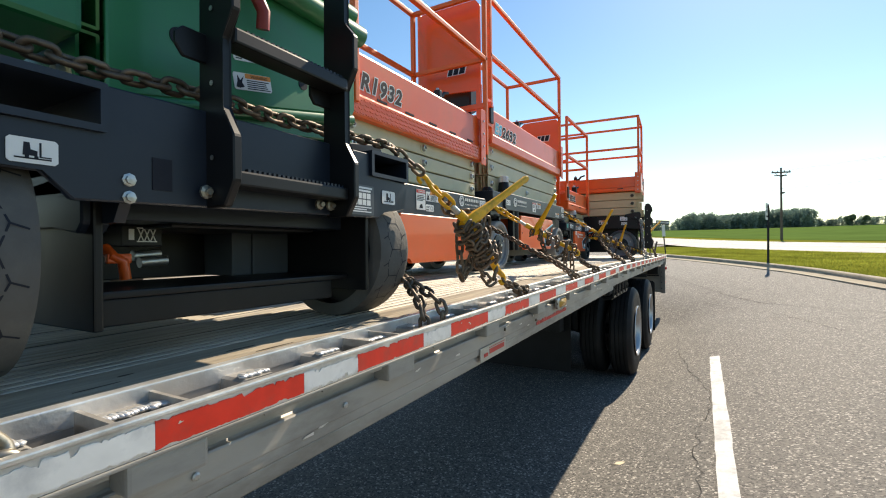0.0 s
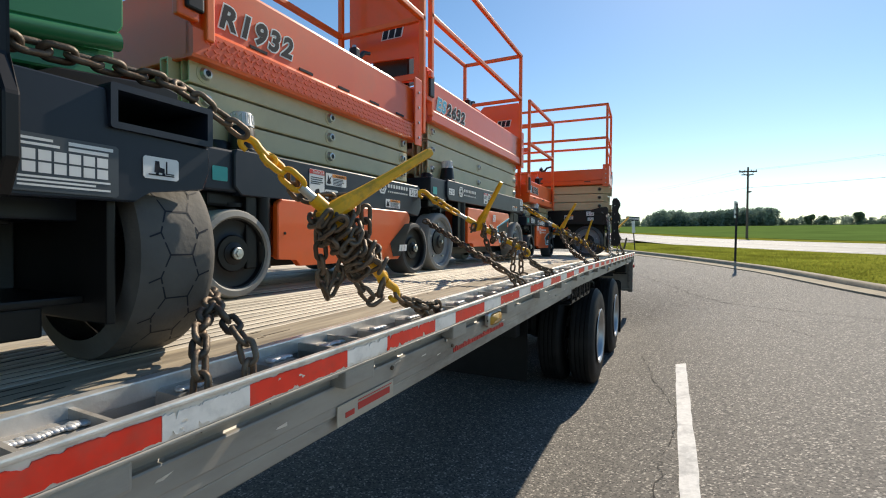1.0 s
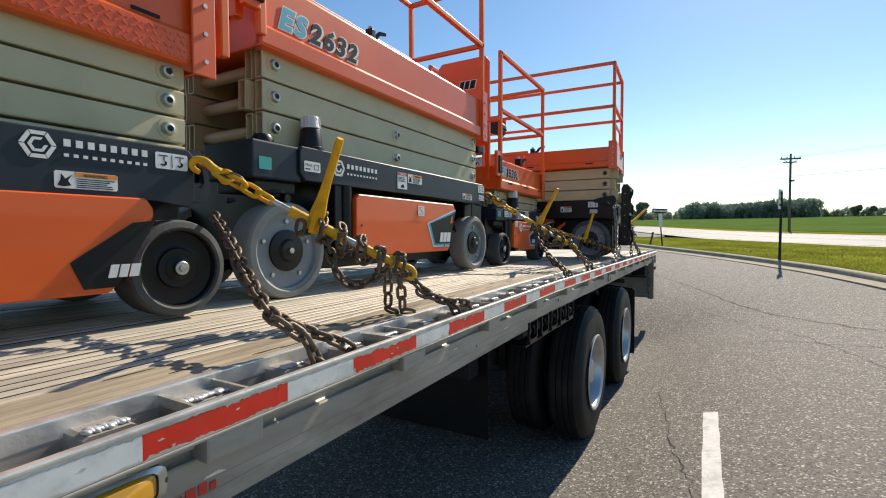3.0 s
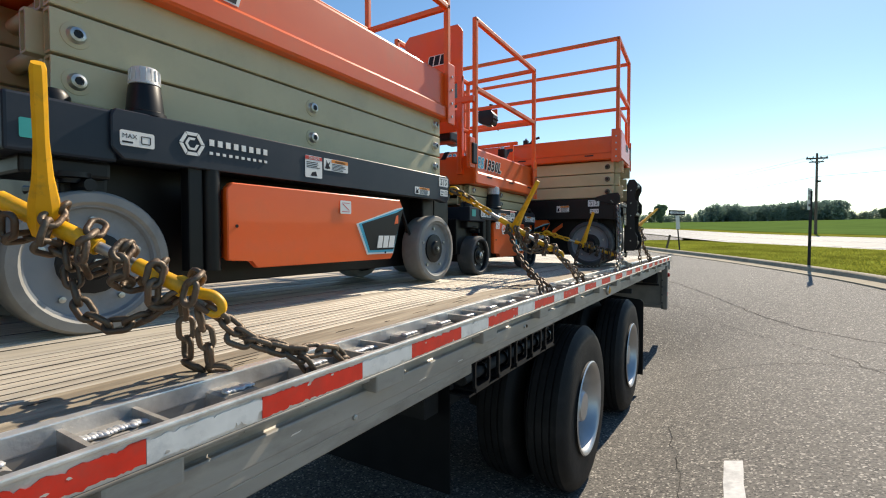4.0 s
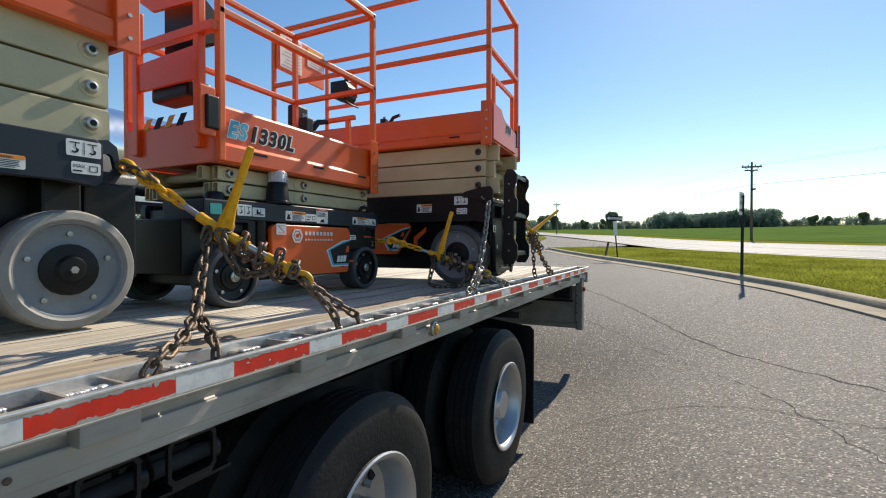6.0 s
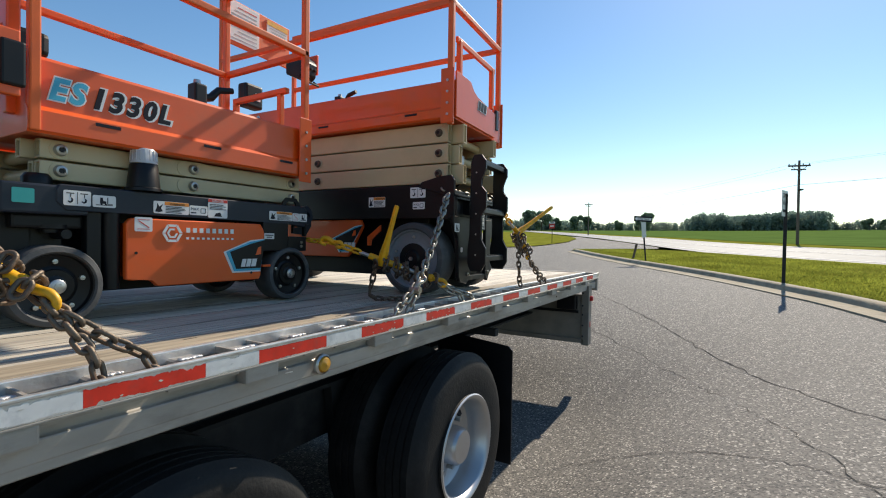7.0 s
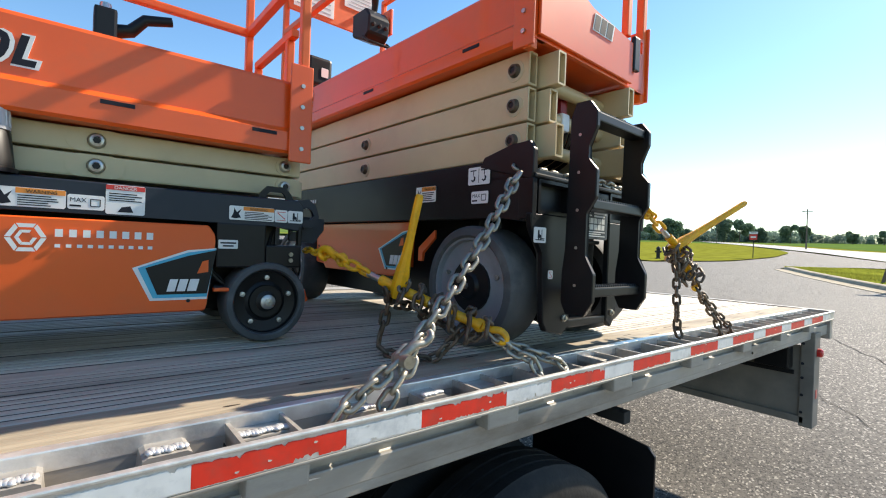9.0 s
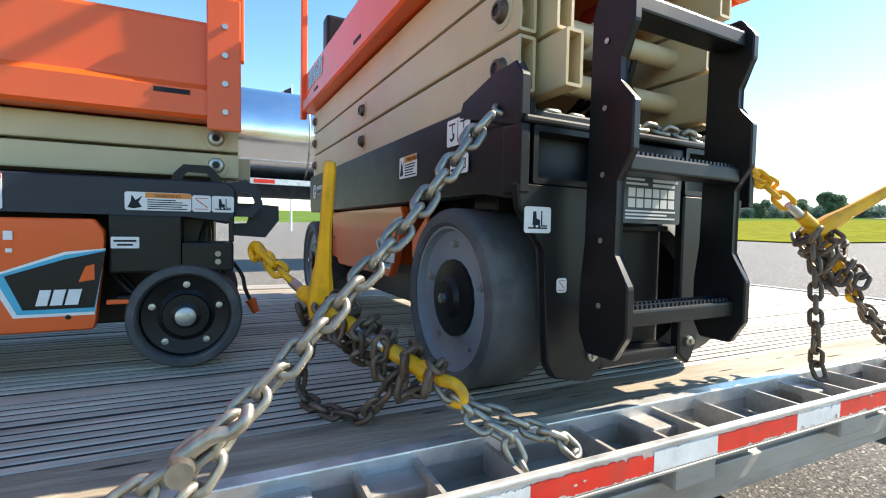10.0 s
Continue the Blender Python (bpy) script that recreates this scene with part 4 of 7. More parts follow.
def lift_wheel(parent, x, y, r, w, tyre_mat, hub_mat, side, holes=True, nut=0.0):
    e = empty("wheel")
    e.parent = parent
    e.location = (x, y, r)
    o = side
    bm = BM()
    lathe(bm, [(r * 0.80, -0.004), (r * 0.84, 0.004), (r * 0.955, 0.0), (r * 0.985, -0.008), (r, -0.02), (r, -w + 0.02), (r * 0.98, -w + 0.006), (r * 0.8, -w)], (0, 0, 0), (o, 0, 0), 48)
    part("tyre", bm, tyre_mat, e, "solid non-marking rubber tyre", True)
    part("wheel_disc", lathe(BM(), [(r * 0.81, -w * 0.6), (0.0, -w * 0.6)], (0, 0, 0), (o, 0, 0), 32), BLACK, e)
    bm = BM()
    lathe(bm, [(r * 0.805, -0.006), (r * 0.77, -0.008), (r * 0.75, -0.026), (r * 0.5, -0.034), (r * 0.42, -0.028), (r * 0.40, -0.02), (0.0, -0.02)], (0, 0, 0), (o, 0, 0), 40)
    part("rim", bm, hub_mat, e, "", True)
    bm = BM()
    cap = 0.6 if nut else 1.0
    lathe(bm, [(r * 0.43 * cap, -0.03), (r * 0.43 * cap, -0.018), (r * 0.24 * cap, -0.012), (r * 0.2 * cap, 0.0), (r * 0.1, 0.002), (0.0, 0.002)], (0, 0, 0), (o, 0, 0), 20)
    part("hub_cap", bm, BLACK, e, "", True)
    bm = BM()
    lathe(bm, [(0.013, 0.0), (0.013, 0.012), (0.0, 0.013)], (0, 0, 0), (o, 0, 0), 6)
    part("axle_nut", bm, STEEL, e)
    if nut:
        part("hub_washer", lathe(BM(), [(nut, -0.002), (nut, 0.004), (nut * 0.9, 0.006), (0.0, 0.006)], (0, 0, 0), (o, 0, 0), 20), STEEL, e, "", True)
    if holes:
        for i in range(5):
            a = 2 * math.pi * i / 5 + 0.3
            bm = BM()
            lathe(bm, [(0.009, -0.036), (0.009, -0.020), (0.0, -0.019)], (0, r * 0.60 * math.cos(a), r * 0.60 * math.sin(a)), (o, 0, 0), 8)
            part("wheel_bolt", bm, STEEL, e)
    return e


PIN_MATERIAL = {}


def pin(parent, x, y, z, side=1, r=0.024):
    bm = BM()
    lathe(bm, [(r * 1.15, 0.0), (r * 1.15, 0.006), (r, 0.010), (r * 0.9, 0.020), (r * 0.55, 0.022), (r * 0.5, 0.016), (0, 0.016)], (x, y, z), (side, 0, 0), 16)
    part("pin_boss", lathe(BM(), [(r * 1.75, 0.0), (r * 1.7, 0.004), (r * 1.2, 0.005), (0, 0.005)], (x, y, z), (side, 0, 0), 20), CREAM, parent, "", True)
    part("pin_socket", lathe(BM(), [(r * 0.52, 0.0165), (r * 0.50, 0.0185), (0, 0.0185)], (x, y, z), (side, 0, 0), 6), BLACK, parent)
    return part("pivot_pin", bm, PIN_MATERIAL.get(parent.name, PIN_STEEL), parent, "", True)


def beam(bm, x0, x1, y0, y1, z0, z1):
    box(bm, x0, x1, y0, y1, z0, z1, 0.007)


def scissors(parent, P, material, outer_mat=None):
    """Folded scissor arms: rows of hollow beams, outer and inner, both sides, with pivot pins and cross tubes."""
    n, z0, z1, ya, yb, xo = P["rows"], P["arm_z0"], P["arm_z1"], P["arm_y0"], P["arm_y1"], P["arm_x"]
    h = (z1 - z0) / n
    t = 0.045
    for s in (1, -1):
        for k in range(n):
            zc0, zc1 = z0 + h * k + 0.004, z0 + h * (k + 1) - 0.004
            wall = 0.007
            for (xa, sh) in ((xo, 0.0), (xo - 0.062, P.get("inner_out", 0.035))):
                y_0, y_1 = (ya - min(sh, 0.035) if k % 2 else ya, yb + sh * (1.0 if k % 2 == 0 else P.get("inner_out", 0.0) * 8))
                bm = hollow(BM(), s * (xa - t), s * xa, y_0, y_1, zc0, zc1, wall)
                part("scissor_arm", bm, material, parent)
            if s == 1 or k % 2 == 0:
                zz = (zc0 + zc1) / 2
                for j, py in enumerate((ya + 0.06, (ya + yb) / 2 + P.get("mid", 0), yb - 0.06)):
                    if j == 1 and k >= P.get("mid_rows", 9):
                        continue
                    pin(parent, s * (xo - 0.002), py, zz, s, P.get("pin", 0.022))
                if s == 1 and P.get("boss"):
                    yc, rb = (ya + yb) / 2 + P.get("mid", 0), P["boss"] * 0.75
                    pts = [(yc + q * 0.04 + rb * math.cos(a), zz + rb * math.sin(a)) for q, lo in ((1, -90), (-1, 90)) for a in [radians(lo + 22.5 * v) for v in range(9)]]
                    part("arm_boss", prism(BM(), pts, "x", xo - 0.006, xo + 0.003), material, parent)
    for k in range(n):
        zz = z0 + h * (k + 0.5)
        for yy in (ya + 0.06, yb - 0.06):
            bm = BM()
            cyl(bm, (-xo + 0.03, yy, zz), (xo - 0.03, yy, zz), 0.026, 14)
            part("cross_tube", bm, material, parent, "", True)


def railing(parent, P, material=None):
    """Guard rails of the platform: corner posts, top and middle rails, front and rear bars."""
    material = material or ORANGE_RAIL
    x, ya, yb, zb, zt, zm = P["rail_x"], P["rail_y0"], P["rail_y1"], P["plat_z1"] - 0.25, P["rail_top"], P["rail_mid"]
    r = 0.017
    def bar(name, a, b, rr=r):
        d = Vector(b) - Vector(a)
        bm = BM()
        m = Matrix.Translation((Vector(a) + Vector(b)) / 2) @ d.to_track_quat("Z", "Y").to_matrix().to_4x4()
        box(bm, -rr, rr, -rr, rr, -d.length / 2 - rr * 0.9, d.length / 2 + rr * 0.9, 0.006, m)
        part(name, bm, material, parent)
    for s in (1, -1):
        for yy in P.get("posts", (ya, yb)):
            bar("post", (s * x, yy, zb), (s * x, yy, zt))
        for zz in (zt, zm):
            bar("rail", (s * x, ya, zz), (s * x, yb, zz))
        if P.get("rail_join"):
            bm = BM()
            yj = P["rail_join"]
            cyl(bm, (s * x, yj, zt - 0.035), (s * x, yj, zt - 0.01), 0.012, 8)
            part("rail_pin", bm, BLACK, parent)
    for yy in P.get("bars", (yb,)):
        for zz in (zt, zm):
            bar("cross_rail", (-x, yy, zz), (x, yy, zz))


def front_panel(parent, x0, x1, y, z0, z1, lower, P):
    """Sheet-steel entry panel at the end of the platform, with the control box behind it."""
    bm = BM()
    prism(bm, [(x0, z0 + 0.1), (x0 + 0.05, z0 + 0.1), (x0 + 0.16, z0 + 0.02), (x1 - 0.05, z0), (x1, z0), (x1, z1 - 0.05), (x1 - 0.04, z1), (x0 + 0.04, z1), (x0, z1 - 0.04)], "y", y, y + 0.02, 0.003)
    e = part("end_panel", bm, ORANGE, parent, "orange sheet-steel end panel")
    maker_mark(e, on(FRONT, x1 - 0.30, y - 0.001, z0 + 0.16), 0.17, INK, WHITE)
    for xx in (x0 + 0.02, x1 - 0.02):
        bm = BM()
        box(bm, xx - 0.02, xx + 0.02, y - 0.005, y + 0.035, P["plat_z1"] - 0.2, z0 + 0.05, 0.006)
        part("panel_leg", bm, ORANGE, parent)
    bm = BM()
    box(bm, x0 - 0.02, x1 + 0.1, y - 0.01, y + 0.03, z0 - 0.16, z0 - 0.115, 0.006)
    part("gate_bar", bm, ORANGE, parent)
    bm = BM()
    prism(bm, [(x0 + 0.03, lower), (x1 - 0.05, lower), (x1 - 0.03, lower + 0.03), (x1 - 0.03, z0 - 0.2), (x0 + 0.03, z0 - 0.22)], "y", y + 0.005, y + 0.025, 0.003)
    part("gate_panel", bm, ORANGE, parent)
    bm = BM()
    prism(bm, [(y + 0.06, z0 - 0.18), (y + 0.19, z0 - 0.12), (y + 0.19, z0 + 0.05), (y + 0.12, z0 + 0.1), (y + 0.06, z0 + 0.06)], "x", x0 + 0.16, x1 - 0.12, 0.012)
    part("control_box", bm, BLACK, parent, "black platform control box")
    bm = BM()
    box(bm, x0 + 0.1, x1 - 0.12, y + 0.03, y + 0.16, lower - 0.06, lower + 0.03, 0.02)
    part("document_box", bm, BLACK, parent, "black document box")


def platform(parent, P, tread=False, slots=5):
    """Platform: floor pan with a folded orange skirt, a lower lip and dark slots."""
    x, ya, yb, z0, z1, zl = P["plat_x"], P["plat_y0"], P["plat_y1"], P["plat_z0"], P["plat_z1"], P["plat_lip"]
    bm = BM()
    box(bm, -x + 0.03, x - 0.03, ya + 0.02, yb - 0.02, z0 + 0.02, zl, 0.004)
    part("platform_floor", bm, ORANGE, parent)
    for s in (1, -1):
        bm = BM()
        pts = [(s * (x + 0.012), z0), (s * (x + 0.02), z0 + 0.01), (s * (x + 0.02), zl - 0.012), (s * (x + 0.002), zl + 0.006), (s * x, z1 - 0.012), (s * (x - 0.006), z1), (s * (x - 0.03), z1), (s * (x - 0.03), z1 - 0.012), (s * (x - 0.014), z1 - 0.014), (s * (x - 0.014), zl), (s * (x - 0.02), z0 + 0.012), (s * (x - 0.05), z0 + 0.01), (s * (x - 0.05), z0)]
        prism(bm, pts, "y", ya, yb)
        part("platform_skirt", bm, ORANGE, parent, "orange pressed-steel platform side")
        if s == 1:
            span = yb - ya
            for i in range(slots):
                yy = ya + span * (0.16 + 0.68 * i / max(1, slots - 1))
                bm = BM()
                box(bm, x - 0.01, x + (0.0225 if not tread else 0.006), yy, yy + 0.085, zl - 0.030 if not tread else zl + 0.010, zl - 0.018 if not tread else zl + 0.021)
                part("slot", bm, INK, parent, "dark slot")
    if tread:
        bm = BM()
        random.seed(5)
        h = zl - z0 - 0.03
        n = int((yb - ya - 0.1) / 0.022)
        for i in range(n):
            for j in range(4):
                yy, zz = ya + 0.05 + 0.022 * i + (0.011 if j % 2 else 0), z0 + 0.018 + h * j / 3.6
                a = 0.6 if (i + j) % 2 else -0.6
                m = Matrix.Translation((x + 0.0205, yy, zz)) @ Matrix.Rotation(a, 4, "X")
                box(bm, -0.001, 0.0025, -0.0075, 0.0075, -0.0026, 0.0026, 0, m)
        tagged(part("tread_pattern", bm, ORANGE, parent, "raised diamond tread"), kind="stuff")
    for yy, s in ((ya, -1), (yb, 1)):
        bm = BM()
        box(bm, -x - 0.005, x + 0.005, min(yy, yy - s * 0.02), max(yy, yy - s * 0.02), z0, z1 - 0.06, 0.004)
        part("platform_end", bm, ORANGE, parent)
    # extension deck flange at one end
    fy = yb if P.get("flange", 1) > 0 else ya
    for s in (1, -1):
        bm = BM()
        box(bm, s * (x + 0.024), s * (x + 0.034), fy - 0.075, fy + 0.01, z0 - 0.03, z1 + 0.06, 0.004)
        part("end_flange", bm, ORANGE, parent)
        for k in range(4):
            bm = BM()
            zz = z0 + 0.02 + (z1 - z0) * k / 3.5
            cyl(bm, (s * (x + 0.034), fy - 0.03, zz), (s * (x + 0.040), fy - 0.03, zz), 0.008, 8)
            part("bolt", bm, STEEL, parent)


def beacon(parent, x, y, z, s=1.0):
    e = empty("beacon_lamp")
    e.parent = parent
    bm = BM()
    lathe(bm, [(0.050 * s, 0), (0.049 * s, 0.012), (0.044 * s, 0.016), (0.037 * s, 0.078 * s), (0.035 * s, 0.082 * s), (0, 0.082 * s)], (x, y, z), (0, 0, 1), 28)
    part("base", bm, BLACK, e, "black plastic base", True)
    bm = BM()
    lathe(bm, [(0.037 * s, 0.083 * s), (0.0365 * s, 0.088 * s), (0.035 * s, 0.090 * s), (0.033 * s, 0.122 * s), (0.029 * s, 0.127 * s), (0, 0.129 * s)], (x, y, z), (0, 0, 1), 28)
    part("lens", bm, CLEAR, e, "clear lens", True)
    bm = BM()
    for k in range(18):
        a = 2 * math.pi * k / 18
        c, n = math.cos(a), math.sin(a)
        cyl(bm, (x + 0.0356 * s * c, y + 0.0356 * s * n, z + 0.091 * s), (x + 0.0338 * s * c, y + 0.0338 * s * n, z + 0.121 * s), 0.0016 * s, 5)
    tagged(part("lens_ribs", bm, CLEAR, e), kind="stuff")


def tray(parent, P, x, badge):
    """Orange swing-out battery tray with a dark badge panel at its end."""
    ya, yb, z0, z1 = P["tray_y0"], P["tray_y1"], P["tray_z0"], P["tray_z1"]
    e = empty("battery_tray")
    e.parent = parent
    bm = BM()
    h, sl = z1 - z0, P.get("slant", 0.1)
    prism(bm, [(ya, z0 + 0.035), (ya + 0.02, z0 + 0.03), (ya + 0.1, z0 + 0.03), (ya + 0.12, z0), (yb - sl, z0), (yb - sl * 0.82, z0 + 0.02), (yb, z0 + h * 0.80), (yb, z1 - 0.03), (yb - 0.02, z1), (ya + 0.02, z1), (ya, z1 - 0.02)], "x", x - 0.03, x, 0.004)
    box(bm, x - 0.24, x - 0.025, ya + 0.03, yb - sl - 0.04, z0 + 0.04, z1 - 0.02, 0.004)
    part("door", bm, ORANGE, e, "orange steel tray door")
    for yy, zz in ((ya + 0.035, z0 + h * 0.5), (yb - sl - 0.05, z0 + 0.035)):
        part("rivet", cyl(BM(), (x, yy, zz), (x + 0.003, yy, zz), 0.006, 8), BLACK, e)
    length, tip, top, low, foot, end = P["badge"]
    def sc(k):
        return [(yb - length + k, z0 + h * tip), (yb - foot + k * 0.55, z0 + h * low + k * 0.55), (yb - sl * 0.85, z0 + h * low + k * 0.55), (yb + 0.004, z0 + h * top - k * 0.2), (yb - end, z0 + h * (top - 0.03) - k * 0.55)]
    layers = ((0.0, WHITE, 0.0005), (h * 0.05, BLUE, 0.0015), (h * 0.12, BLACK, 0.0025)) if badge == "arrow" else ((0.0, BLACK, 0.0015),)
    for k, ma, xx in layers:
        part("badge", prism(BM(), sc(k), "x", x + xx, x + xx + 0.001), ma, e)
    maker_mark(e, on(SIDE, x + 0.0036, yb - length * 0.60, z0 + h * (low + 0.10)), length * 0.40, WHITE)
    if badge == "arrow":
        part("latch_slot", prism(BM(), [(yb - sl * 0.3 - 0.045, z0 + h * (top - 0.30)), (yb - sl * 0.3 - 0.012, z0 + h * (top - 0.28)), (yb - sl * 0.3 - 0.012, z0 + h * (top - 0.14)), (yb - sl * 0.3 - 0.03, z0 + h * (top - 0.16))], "x", x + 0.0035, x + 0.0045), ORANGE, e)
    return e


def chassis(parent, P, material):
    """Base frame: side beams, lower belly, axle boxes, hydraulic bits and an end loop."""
    W, ya, yb, z0, z1 = P["base_x"], P["base_y0"], P["base_y1"], P["base_z0"], P["base_z1"]
    for s in (1, -1):
        bm = BM()
        prism(bm, [(ya, z0 + 0.03), (ya + 0.03, z0), (yb - 0.12, z0), (yb - 0.02, z0 - 0.02), (yb, z0), (yb, z1 - 0.02), (yb - 0.02, z1), (ya + 0.01, z1), (ya, z1 - 0.02)], "x", s * (W - 0.05), s * W, 0.004)
        part("side_beam", bm, material, parent)
    bm = BM()
    box(bm, -W + 0.05, W - 0.05, ya + 0.02, yb - 0.02, z0 + 0.01, z1 - 0.03, 0.004)
    part("base_frame", bm, material, parent)
    bm = BM()
    box(bm, -W + 0.2, W - 0.2, ya + 0.06, yb - 0.06, P["belly"], z0 + 0.012, 0.006)
    part("belly_pan", bm, BLACK, parent)
    for wy in (P["w0"], P["w1"]) if P.get("axle", True) else (P["w0"],):
        bm = BM()
        box(bm, -W + 0.1, W - 0.1, wy - 0.06, wy + 0.06, P["r0"] - 0.05, z0 + 0.014, 0.01)
        part("axle_box", bm, BLACK, parent)
    # tie-down eye at the end
    if P.get("eye", True):
        pts = [(yb - 0.02, z0 + 0.0), (yb + 0.05, z0 + 0.0), (yb + 0.075, z0 + 0.04), (yb + 0.06, z1 - 0.01), (yb + 0.03, z1 + 0.012), (yb - 0.02, z1)]
        ym, zm = yb + 0.032, (z0 + z1) / 2
        part("tie_down_eye", ring_plate(BM(), pts, [(ym + (p - ym) * 0.48, zm + (q - zm) * 0.42) for p, q in pts], W - 0.05, W - 0.03), material, parent, "drilled tie-down eye")


def ladder(parent, x0, x1, y, z0, z1, steps, material):
    """Two bent plate stiles with serrated steps, standing off the end of the machine."""
    e = empty("ladder")
    e.parent = parent
    for xa in (x0, x1):
        bm = BM()
        s = 0.028
        # outline in y (out of the machine) and z: narrow foot, wide knuckles, narrow stile
        pts = [(y - 0.035, z0 + 0.02), (y - 0.015, z0 - 0.02), (y + 0.055, z0 - 0.02), (y + 0.085, z0 + 0.03), (y + 0.085, z0 + 0.12), (y + 0.05, z0 + 0.18), (y + 0.05, z0 + 0.32), (y + 0.085, z0 + 0.37), (y + 0.085, z0 + 0.46), (y + 0.05, z0 + 0.50), (y + 0.05, z1 - 0.12), (y + 0.08, z1 - 0.06), (y + 0.08, z1 - 0.01), (y + 0.05, z1 + 0.03), (y + 0.0, z1 + 0.03), (y - 0.02, z1 - 0.02), (y - 0.02, z0 + 0.2), (y - 0.035, z0 + 0.12)]
        prism(bm, pts, "x", xa - s * 0.35, xa + s * 0.35, 0.003)
        part("stile", bm, material, e, "black steel ladder stile")
        for k in range(5):
            bm = BM()
            zz = z0 + 0.08 + (z1 - z0 - 0.16) * k / 4
            sx = 1 if xa == max(x0, x1) else -1
            cyl(bm, (xa + 0.012 * sx, y + 0.02, zz), (xa + 0.013 * sx, y + 0.02, zz), 0.0055, 8)
            part("bolt", bm, STEEL, e)
    for zz in steps:
        bm = BM()
        box(bm, min(x0, x1) + 0.01, max(x0, x1) - 0.01, y + 0.005, y + 0.065, zz - 0.02, zz + 0.012, 0.005)
        st = part("step", bm, material, e, "serrated black step")
        bm = BM()
        n = int((abs(x1 - x0) - 0.05) / 0.013)
        for i in range(n):
            xx = min(x0, x1) + 0.025 + 0.013 * i
            for yy in (y + 0.018, y + 0.05):
                box(bm, xx - 0.0035, xx + 0.0035, yy - 0.006, yy + 0.006, zz + 0.012, zz + 0.019)
        part("step_teeth", bm, NAVY, st)
    return e


def base_lift(label, m, P, navy, arm_mat):
    e = empty("scissor_lift", m)
    PIN_MATERIAL[e.name] = P.get("pin_mat", STEEL)
    tagged(e, label, "scissor lift", group="scissor lifts on the trailer")
    chassis(e, P, navy)
    scissors(e, P, arm_mat)
    for wy, r, key in ((P["w0"], P["r0"], "t0"), (P["w1"], P["r1"], "t1")):
        for s in (1, -1):
            lift_wheel(e, s * (P["wheel_x"] if s == 1 else P.get("wheel_far", P["wheel_x"])), wy, r, P.get("wheel_w", 0.13), P[key], P["h" + key[1]], s, P.get("holes", True), P.get("nut", 0.0))
    return e


# slab scissor lift nearest the front of the row
P1 = dict(rows=4, arm_z0=0.475, arm_z1=0.85, arm_y0=-0.74, arm_y1=0.73, arm_x=0.285, pin=0.020, plat_x=0.315, plat_y0=-0.76, plat_y1=0.80, plat_z0=0.835, plat_lip=0.945, plat_z1=1.165,
          rail_x=0.33, rail_y0=-0.70, rail_y1=0.85, rail_top=2.15, rail_mid=1.64, bars=(0.85, -0.70), base_x=0.40, base_y0=-0.65, base_y1=0.69, base_z0=0.37, base_z1=0.535, belly=0.09,
          w0=-0.64, w1=0.64, r0=0.16, r1=0.155, t0=RUBBER_LIGHT, t1=RUBBER, h0=BLACK, h1=BLACK, wheel_x=0.40, tray_y0=-0.465, tray_y1=0.55, tray_z0=0.10, tray_z1=0.37, holes=False,
          nut=0.022, slant=0.125, badge=(0.215, 0.33, 0.76, 0.06, 0.185, 0.06))
lift_r = base_lift("orange scissor lift with cream arms and a tread-plate platform edge", pose(-1.12, 2.45, D, 0.5), P1, NAVY, CREAM)
platform(lift_r, P1, tread=True, slots=5)
railing(lift_r, P1)
tray(lift_r, P1, 0.415, "dark")
beacon(lift_r, 0.33, -0.56, 0.535, 1.2)
model_text(lift_r, 0.3175, -0.650, 0.985, 0.37, 0.085, [("R1932", INK)])
hex_logo(lift_r, on(SIDE, 0.401, 0.244, 0.452), 0.076, WHITE)
sticker(lift_r, on(SIDE, 0.401, -0.275, 0.40), 0.095, 0.115, "danger")
sticker(lift_r, on(SIDE, 0.401, -0.170, 0.455), 0.145, 0.055, "warning")
sticker(lift_r, on(SIDE, 0.401, -0.175, 0.395), 0.088, 0.04, "max")
sticker(lift_r, on(SIDE, 0.401, 0.313, 0.385), 0.147, 0.045, "warning")
sticker(lift_r, on(SIDE, 0.401, 0.565, 0.465), 0.10, 0.05, "hooks")

# long-platform lift behind it
P2 = dict(mid_rows=2, rows=3, arm_z0=0.665, arm_z1=1.065, arm_y0=-1.02, arm_y1=1.03, arm_x=0.29, mid=-0.07, pin=0.022, plat_x=0.325, plat_y0=-1.06, plat_y1=1.10, plat_z0=1.045, plat_lip=1.13, plat_z1=1.345,
          rail_x=0.335, rail_y0=-1.06, rail_y1=1.05, rail_top=2.24, rail_mid=1.77, bars=(1.05,), posts=(-1.06, 1.05), base_x=0.40, base_y0=-0.92, base_y1=0.955, base_z0=0.51, base_z1=0.655, belly=0.10,
          w0=-0.95, w1=0.875, r0=0.208, r1=0.205, t0=RUBBER_LIGHT, t1=RUBBER_LIGHT, h0=HUB, h1=HUB, wheel_x=0.365, tray_y0=-0.57, tray_y1=0.455, tray_z0=0.165, tray_z1=0.475,
          slant=0.10, badge=(0.365, 0.57, 0.88, 0.09, 0.29, 0.05))
lift_e = base_lift("orange electric scissor lift with long cream arms", pose(-1.17, 4.56, D, 0.4), P2, NAVY, CREAM)
platform(lift_e, P2, slots=0)
railing(lift_e, P2)
front_panel(lift_e, -0.31, 0.28, -1.13, 1.48, 2.22, 1.25, P2)
tray(lift_e, P2, 0.41, "arrow")
beacon(lift_e, 0.34, -0.80, 0.655, 1.2)
